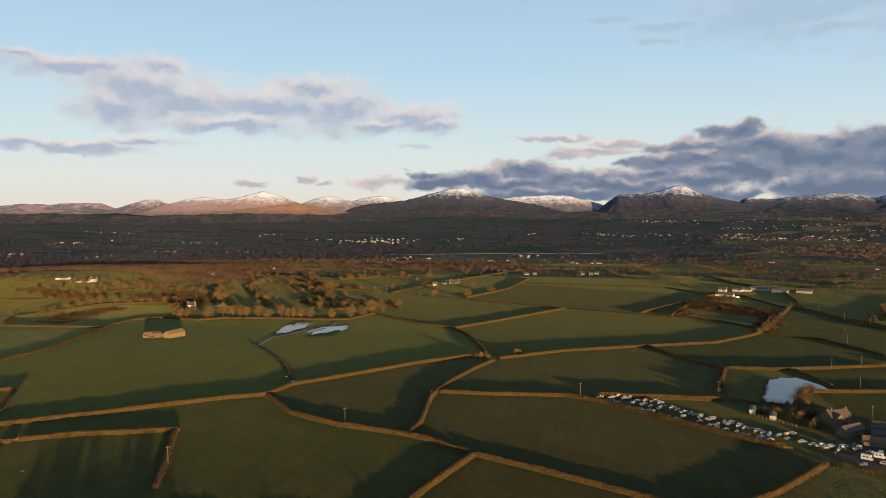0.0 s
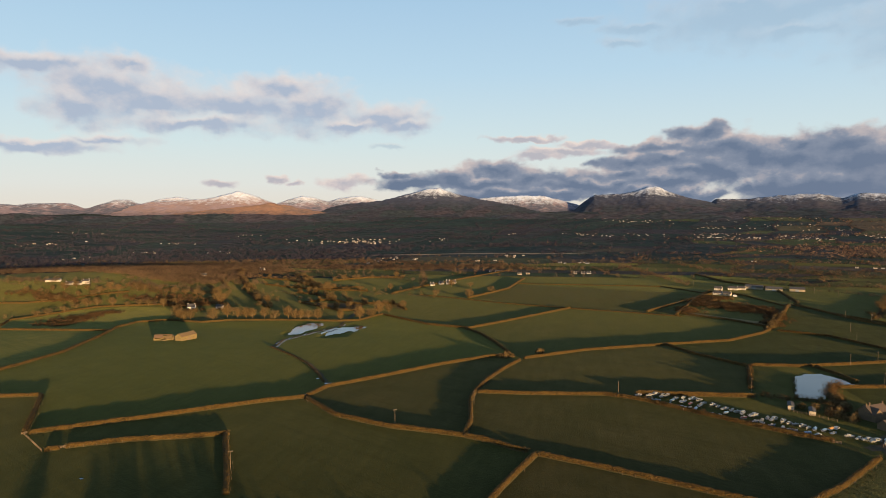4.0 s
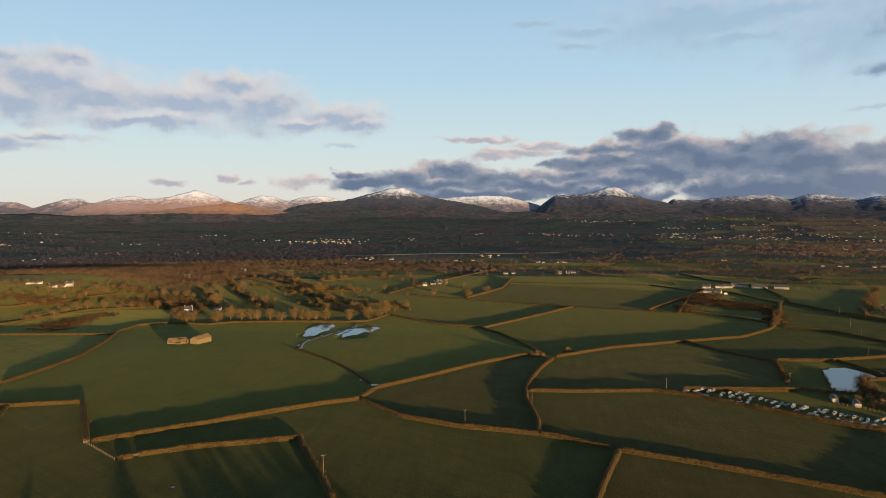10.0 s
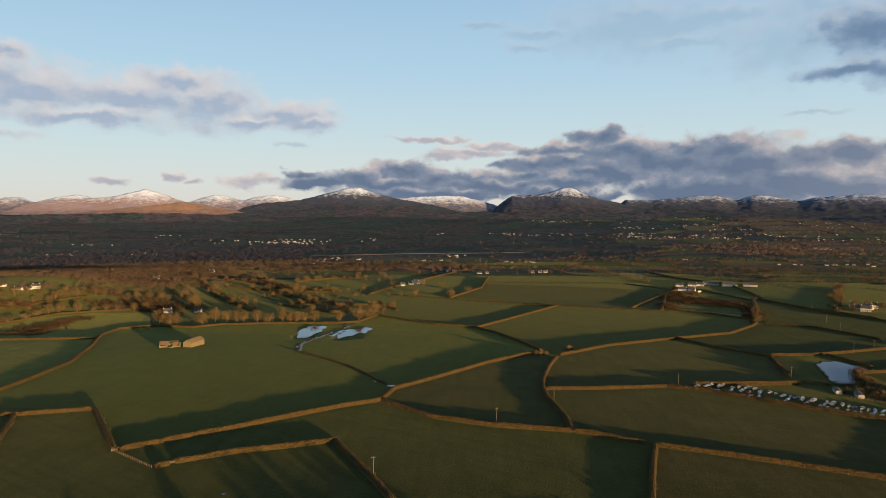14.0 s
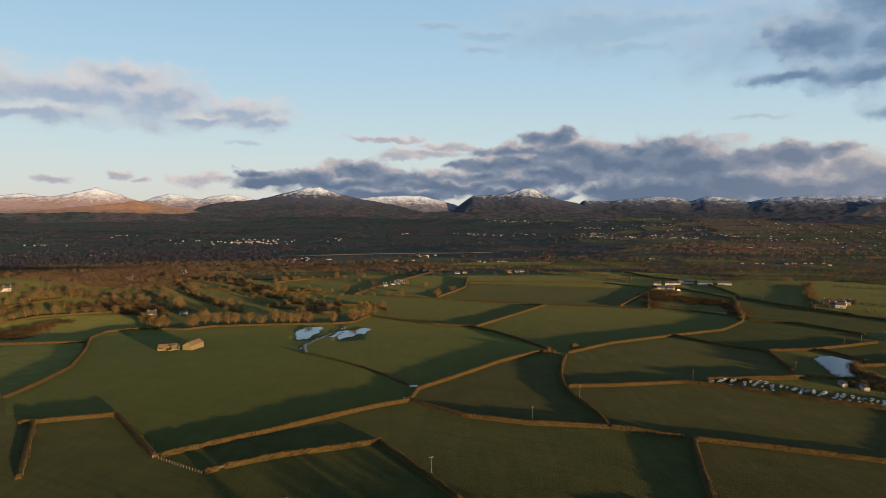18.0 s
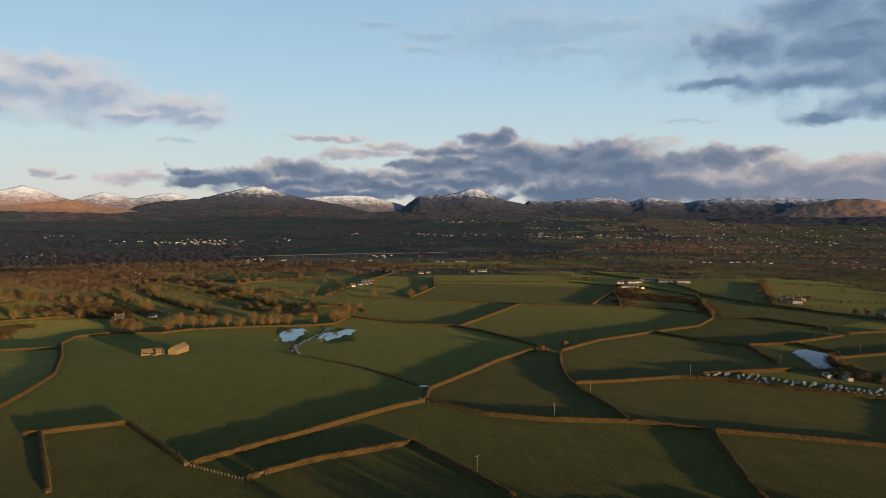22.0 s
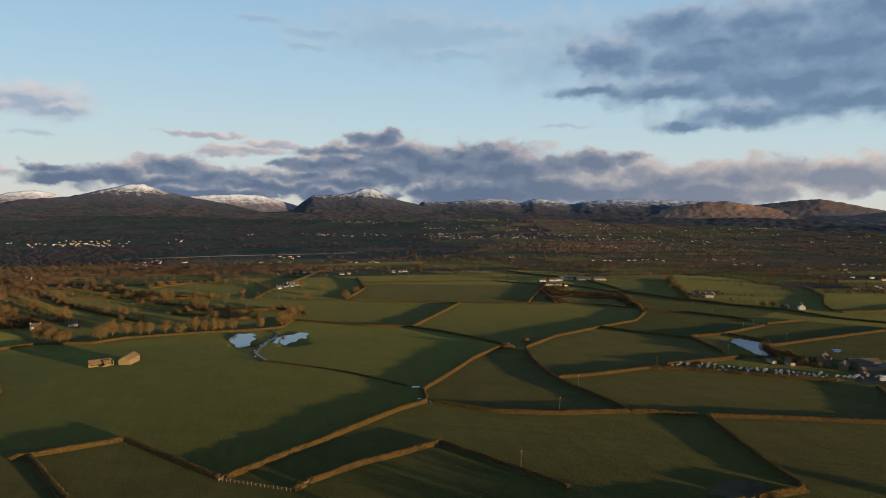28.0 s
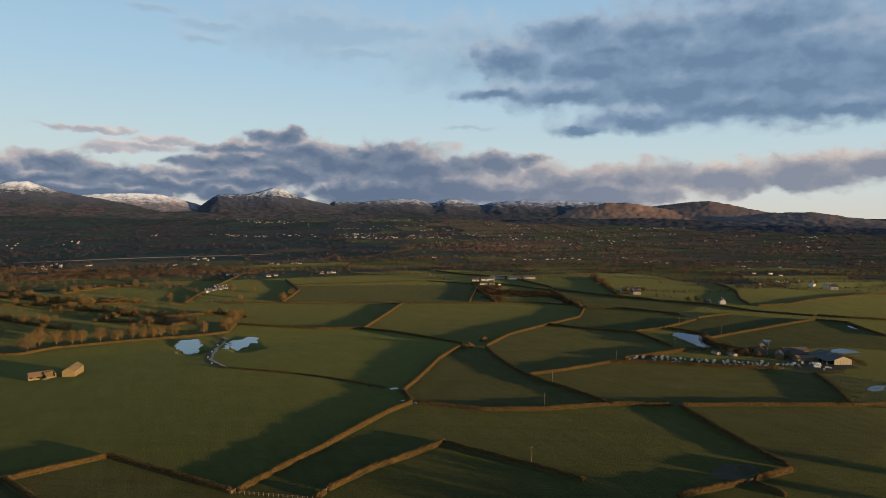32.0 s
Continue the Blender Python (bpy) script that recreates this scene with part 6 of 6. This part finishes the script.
# ---- motorhome and vans ----
def motorhome(x, y, turn, label, length=6.4):
    ob = thing("motorhome", x, y, None, turn, label, "motorhome")
    L = length / 2
    v, f = prism([(-L, 0.5), (L * 0.98, 0.5), (L, 1.2), (L * 0.72, 1.5), (L * 0.55, 2.1), (L * 0.75, 2.3), (L * 0.62, 2.9), (-L, 2.9)], -1.1, 1.1)
    part("body", solid("body", np.column_stack([v[:, 1], v[:, 0], v[:, 2]]), [q[::-1] for q in f]), VANPAINT, ob, "white coachbuilt body")
    v, f = prism([(L * 0.73, 1.52), (L * 0.75, 1.54), (L * 0.58, 2.1), (L * 0.56, 2.08)], -0.95, 0.95)
    part("windscreen", solid("windscreen", np.column_stack([v[:, 1] + 0.03, v[:, 0], v[:, 2]]), f), GLASS, ob)
    for sx in (-1.9, -0.3):
        for s in (-1, 1):
            boxpart("window", (sx, sx + 1.0, s * 1.11 - 0.02, s * 1.11 + 0.02, 1.6, 2.3), GLASS, ob)
    for sx in (-L * 0.55, L * 0.62):
        for s in (-1, 1):
            wheel(ob, sx, s * 1.0, 0.34, 0.24)
    ob.scale = (0.8, 0.8, 0.8)
    return ob


motorhome(122.6, 317, -28, "white coachbuilt motorhome parked in the yard", 5.6)
motorhome(128.5, 320.5, -20, "white camper van parked in the yard", 5.2)
motorhome(176, 866, 10, "white van parked by the farm", 6.0)

def car(x, y, turn, paint, label):
    ob = thing("car", x, y, None, turn, label, "car", "cars parked at the farm")
    v, f = prism([(-2.1, 0.35), (2.1, 0.35), (2.15, 0.75), (1.1, 0.95), (0.55, 1.42), (-1.3, 1.45), (-2.0, 0.95), (-2.15, 0.7)], -0.85, 0.85)
    part("body", solid("body", np.column_stack([v[:, 1], v[:, 0] * np.where(v[:, 2] > 1.2, 0.82, 1.0), v[:, 2]]), [q[::-1] for q in f]), paint, ob)
    for sx in (-1, 1):
        v, f = prism([(-1.55, 0.98), (0.85, 0.98), (0.45, 1.34), (-1.2, 1.36)], sx * 0.80, sx * 0.86)
        part("side_window", solid("side_window", np.column_stack([v[:, 1], v[:, 0], v[:, 2]]), f), GLASS, ob)
    v, f = prism([(1.08, 0.97), (1.12, 0.99), (0.58, 1.43), (0.54, 1.41)], -0.66, 0.66)
    part("windscreen", solid("windscreen", np.column_stack([v[:, 1], v[:, 0], v[:, 2]]), f), GLASS, ob)
    for sx in (-1.35, 1.35):
        for sy in (-0.78, 0.78):
            wheel(ob, sx, sy, 0.31)
    for sy in (-0.6, 0.6):
        boxpart("headlight", (2.1, 2.17, sy - 0.16, sy + 0.16, 0.6, 0.74), GELCOAT, ob)
    return ob


SILVER = material("silver_paint", two_tone((0.30, 0.31, 0.32), (0.24, 0.25, 0.26), (0.34, 0.34, 0.35), 0.7, 3.0), 0.35, spec=0.5)
car(131.5, 327, 60, SILVER, "silver car parked in the farmyard")
car(134.5, 325.5, 64, BLUEPAINT, "dark blue car parked in the farmyard")
car(118.5, 331.5, 25, VANPAINT, "white estate car beside the yard lane")
car(128.0, 312.5, -35, GELCOAT, "pale car beside the rough grass")
car(101.0, 344.5, 50, SILVER, "silver car among the laid-up boats")

# ---- houses and farms near the fields ----
house(-466.5, 694, 20, 9, 6.0, 3.6, 2.8, WHITEWASH, SLATE, "whitewashed two-storey cottage with a slate roof among trees", 3)
house(-438, 708, 10, 8, 5, 2.6, 1.8, WHITEWASH, SLATE, "low white outbuilding near the cottage", 2, pots=(), name="outbuilding")
house(-712, 757, 25, 18, 5.5, 2.0, 1.8, WHITEWASH, SLATE, "long low white building on the wooded rise", 5, pots=(), name="barn")
house(-676, 752, 28, 19, 6.5, 2.0, 2.0, WHITEWASH, SLATE, "long white bungalow with a gabled porch on the rise", 6, porch=True)
house(-668, 765, 28, 8, 6, 3.6, 2.2, WHITEWASH, SLATE, "white two-storey house end on the rise", 2)
house(-606, 1150, -20, 10, 6.5, 4.4, 2.8, WHITEWASH, SLATE, "white cottage alone beyond the woods", 3)
house(-615, 962, 30, 10, 7, 3.2, 2.6, CREAM, SLATE, "cream bungalow half hidden by trees", 3)
for x, y, t, w in ((-233, 964, 30, 10), (-223, 985, 30, 12), (-213, 988, 25, 9), (-206, 999, 30, 11), (-217, 1008, 30, 9)):
    house(x, y, t, w * 0.62, 5, 2.5, 2.2, WHITEWASH, SLATE, "white farm building in the group on the hillside", 3)
for x, y, w, wall in ((-176, 1233, 9, WHITEWASH), (-163, 1228, 14, WHITEWASH), (-116, 1167, 13, CREAM), (-102, 1175, 10, CREAM)):
    house(x, y, 15, w * 0.6, 5, 2.2, 1.8, wall, SLATE if wall is WHITEWASH else GREYROOF, "pale farm building at the top of the fields", 2, pots=())
for x, y, w in ((-18, 1182, 8), (-4, 1185, 10), (6, 1190, 12)):
    house(x, y, 8, w * 0.6, 5, 2.2, 1.9, WHITEWASH, SLATE, "white house by the far hedge", 2)
for x, y, t, w, wall in ((160, 886, -30, 11, WHITEWASH), (170, 879, -30, 9, CREAM), (171, 936, -20, 10, WHITEWASH), (190, 938, -20, 12, WHITEWASH), (202, 940, -20, 9, WHITEWASH)):
    house(x, y, t, w, 6, 2.6, 2.2, wall, SLATE, "white farmhouse with a slate roof by the scrub wood", 3, pots=(1,))
for x, y, w in ((221, 954, 22), (240, 932, 20), (268, 930, 18)):
    sh = thing("farm_shed", x, y, None, -18, "wide grey-roofed farm shed with pale walls", "shed", "sheds of the far farm")
    gabled(sh, w, 15, 3.2, 2.2, CLADDING, GREYROOF, 0.5)
    boxpart("shed_door", (-2.2, 2.2, -7.58, -7.45, 0, 2.9), STEEL, sh, "grey sliding door")
for x, y, t, w in ((298, 729, -25, 12), (289, 706, -25, 10), (293, 698, -30, 13), (315, 721, -20, 9), (304, 712, -60, 10)):
    house(x, y, t, w * 0.75, 6, 3.8, 2.4, CREAM, SLATE, "cream farmhouse in the group by the lane", 3)
house(321, 580, 55, 9, 6.4, 3.8, 2.6, WHITEWASH, SLATE, "tall white gabled house by the lane", 2)
house(313, 596, 20, 9, 5, 2.6, 1.6, GREYROOF, SLATE, "small grey shed beside the white house", 0, pots=(), name="garage")
house(602, 646, 30, 12, 8, 5.0, 3.2, CREAM, SLATE, "cream house on the far side of the lane", 3)
house(606, 636, -40, 10, 7, 4.6, 3.0, CREAM, SLATE, "cream house on the far side of the lane", 3)
house(614, 676, 20, 12, 7, 4.0, 2.6, WHITEWASH, SLATE, "white cottage beyond the lane", 3)

# ---- far houses, villages and small towns ----
def far_house(wall, roof, w, d, h, label):
    ob = new("house")
    ob.empty_display_size = 0.5
    tagged(ob, label, "house", "houses scattered over the plain")
    gabled(ob, w, d, h, d * 0.38, wall, roof)
    chimney(ob, w / 2 - 0.6, h + d * 0.38, wall)
    for i in (-1, 1):
        boxpart("window", (i * w / 4 - 0.6, i * w / 4 + 0.6, -d / 2 - 0.05, -d / 2 + 0.05, 1.0, 2.2), GLASS, ob)
    return ob


DULL = material("grey_render", two_tone((0.36, 0.34, 0.32), (0.28, 0.27, 0.26), (0.42, 0.40, 0.37), 0.25, 2.0), 0.85)
FAR = [far_house(DULL, SLATE, 12, 8, 5, "grey-white house with a slate roof on the plain"), far_house(CREAM, SLATE, 14, 8, 5, "cream house with a slate roof on the plain"), far_house(WHITEWASH, GREYROOF, 20, 9, 4.0, "long white building on the plain"), far_house(WHITEWASH, SLATE, 18, 8, 6, "white terrace on the plain")]


far_walls, far_roofs = [], []


def village(x, y, n, rx, ry):
    for _ in range(max(1, int(n * 1.4))):
        px, py = x + rng.normal(0, rx), y + rng.normal(0, ry * 1.3)
        r = math.hypot(px + 150, py)
        turn = rng.uniform(-50, 10)
        if r < 2300:
            plant(FAR[int(rng.choice([0, 0, 0, 1, 1, 2, 3]))], px, py, 0.45, turn)
        elif r < 4250:                            # too small to pick apart: joined below
            w, d, h = rng.uniform(3.5, 8), rng.uniform(2.6, 4.2), rng.uniform(1.8, 2.9)
            m = np.array(pose(px, py, float(height(px, py)), 0, 0, turn))
            for out, (v, f) in ((far_walls, prism([(-d / 2, -0.5), (d / 2, -0.5), (d / 2, h), (0, h + d * 0.35), (-d / 2, h)], -w / 2, w / 2)),
                                (far_roofs, prism([(-d / 2 - 0.2, h - 0.1), (0, h + d * 0.35 + 0.05), (d / 2 + 0.2, h - 0.1), (d / 2 + 0.2, h + 0.05), (0, h + d * 0.35 + 0.2), (-d / 2 - 0.2, h + 0.05)], -w / 2 - 0.2, w / 2 + 0.2))):
                out.append((v @ m[:3, :3].T + m[:3, 3], f))


for spot in ((-886, 2366, 8, 50, 50), (-780, 2380, 10, 50, 50), (-1830, 1950, 9, 45, 40), (-1669, 1554, 4, 30, 20), (-1298, 1746, 4, 50, 15), (-1085, 1812, 3, 30, 20), (-1406, 2566, 4, 60, 40), (-1061, 2337, 5, 50, 30),
             (-499, 1593, 5, 20, 30), (-499, 1695, 3, 18, 20), (-443, 1636, 2, 12, 15), (-1350, 1540, 4, 30, 20), (235, 4097, 12, 110, 60), (400, 4200, 16, 130, 60), (578, 2900, 14, 70, 40), (760, 2780, 10, 90, 60), (860, 2690, 6, 40, 40),
             (60, 2900, 10, 80, 25), (280, 2850, 6, 60, 30), (-285, 2870, 3, 15, 25), (-553, 2481, 3, 25, 20), (-220, 1595, 3, 18, 12), (-25, 1505, 4, 22, 10), (385, 1590, 2, 6, 12), (1070, 3890, 10, 130, 40), (754, 3693, 6, 60, 40)):
    village(*spot)
for spot in ((3000, 3400, 12, 130, 70), (2400, 2900, 10, 120, 60), (2830, 2690, 5, 70, 30), (2344, 1969, 5, 60, 30), (2130, 1761, 5, 50, 25), (2600, 2130, 5, 60, 30), (1230, 1285, 7, 40, 10), (840, 1270, 4, 35, 15), (827, 991, 2, 12, 8), (650, 735, 4, 50, 12),
             (1650, 1204, 3, 30, 10), (660, 1430, 8, 45, 12), (950, 2090, 4, 25, 25), (-168, 1745, 4, 25, 20), (1500, 2300, 10, 160, 120), (1200, 2700, 12, 150, 100), (1700, 2900, 10, 160, 100), (900, 1500, 3, 60, 30), (1900, 1600, 4, 100, 40), (700, 860, 3, 40, 15), (1000, 1120, 4, 60, 20)):
    village(*spot)

for spot in ((941, 2093, 5, 40, 20), (1510, 2319, 5, 50, 25), (1961, 2181, 5, 40, 20), (2380, 2309, 6, 70, 25), (1086, 3085, 6, 60, 30), (2300, 2870, 12, 90, 25), (582, 3257, 5, 60, 30), (695, 3247, 5, 60, 30), (930, 3400, 10, 110, 40), (300, 3728, 12, 90, 40), (420, 3721, 8, 70, 40),
             (742, 2678, 10, 50, 30), (848, 2632, 8, 40, 25), (1095, 2820, 4, 50, 30), (519, 2752, 8, 35, 25), (589, 2640, 8, 40, 30), (100, 2815, 8, 70, 20), (-838, 2301, 12, 60, 25), (-740, 2290, 8, 40, 20), (-1402, 2100, 5, 40, 12), (-2100, 2465, 5, 90, 20), (1650, 3300, 10, 150, 60), (2050, 2600, 8, 120, 50), (1300, 2500, 7, 110, 50)):
    village(*spot)
FARWALL = material("far_house_walls", island((0.26, 0.24, 0.22), (0.46, 0.42, 0.38), (0.68, 0.62, 0.55)), 0.85)
far_town = thing("houses", 0, 0, 0, 0, "white and grey houses of distant villages below the mountains", "houses", kind="stuff")
far_town.matrix_basis = Matrix.Identity(4)
part("walls", solid("walls", *gather(far_walls)), FARWALL, far_town)
part("roofs", solid("roofs", *gather(far_roofs)), SLATE, far_town, "dark slate roofs")

# ---- pale road across the plain ----
rd = resample([(-590, 1792), (-564, 1796), (-349, 1851), (-212, 1860), (-66, 1869), (20, 1890)], 12)
road = part("road", ridge_mesh("road", *rd, [(-4, -0.5), (-3, 1.6), (3, 1.6), (4, -0.5)], 0.02, 0.0), material("pale_concrete", two_tone((0.095, 0.09, 0.088), (0.075, 0.07, 0.07), (0.115, 0.105, 0.10), 0.05, 0.4), 0.9))
tagged(road, "pale embanked road across the plain", "road", kind="structure")


# ---- poles, fences, gates ----
def pole(x, y, tall=7.5, turn=0.0, arm=True):
    ob = thing("utility_pole", x, y, None, turn, "tarred wooden power pole standing in the field", "pole", "power poles across the farmland")
    part("post", solid("post", *tube((0, 0, -0.4), (0, 0, tall), 0.13, 0.09, 8)), TIMBER, ob)
    if arm:
        boxpart("crossarm", (-0.9, 0.9, -0.07, 0.07, tall - 0.55, tall - 0.4), TIMBER, ob)
        for s in (-0.8, 0, 0.8):
            part("insulator", solid("insulator", *tube((s, 0, tall - 0.4), (s, 0, tall - 0.18), 0.06, 0.05, 6)), WHITEWASH, ob)
    return ob


for i, (x, y) in enumerate(((-161.7, 241.7), (-110.8, 309), (1.5, 386), (-77.5, 350.7), (78.8, 408), (145.4, 375), (162, 487.6), (161, 436), (214, 781), (221, 779), (230, 746), (240, 703), (253, 678), (216.3, 629.2), (201.2, 577.9), (296, 872), (280, 905), (133, 1053), (139, 1027), (148, 986), (184, 500))):
    pole(x, y, 8.0, 25 + 20 * (i % 4))


def fence(a, b, n, label):
    a, b = np.array(a, float), np.array(b, float)
    ob = thing("fence", *((a + b) / 2), z=0, label=label, category="fence")
    ob.matrix_basis = Matrix.Identity(4)
    pts = [a + (b - a) * i / (n - 1) for i in range(n)]
    zs = [float(height(*p)) for p in pts]
    for p, z in zip(pts, zs):
        part("post", solid("post", *tube((p[0], p[1], z - 0.3), (p[0] + rng.normal(0, 0.04), p[1] + rng.normal(0, 0.04), z + 1.35), 0.11, 0.1, 6)), TIMBER, ob)
    for i in range(n - 1):
        for k in (0.55, 1.1):
            part("rail", solid("rail", *tube((*pts[i], zs[i] + k), (*pts[i + 1], zs[i + 1] + k), 0.035, 0.035, 4)), TIMBER, ob)
    return ob


fence((-278.5, 260.5), (-253.5, 244.0), 17, "weathered post-and-rail fence closing the field gap")
fence((88, 371), (106, 357), 12, "low post fence along the caravan terrace")
fence((112, 322), (124, 335), 7, "timber fence panels by the yard entrance")


def gate(x, y, turn, wide=3.4):
    ob = thing("field_gate", x, y, None, turn, "barred timber field gate in the hedge gap", "gate", "field gates")
    for i in range(5):
        boxpart("bar", (-wide / 2, wide / 2, -0.03, 0.03, 0.3 + i * 0.22, 0.4 + i * 0.22), TIMBER, ob)
    for s in (-1, 1):
        boxpart("gate_post", (s * wide / 2 - 0.09, s * wide / 2 + 0.09, -0.09, 0.09, -0.3, 1.5), TIMBER, ob)
    part("brace", solid("brace", *tube((-wide / 2, 0, 0.35), (wide / 2, 0, 1.2), 0.04, 0.04, 4)), TIMBER, ob)
    return ob


gate(-247.2, 249, 40, 2.6)
gate(-279, 261.2, 45, 2.4)
gate(-173.6, 345.4, -40, 3.0)
gate(-90.2, 193.5, 0, 3.0)
gate(93.5, 323, -20, 3.4)
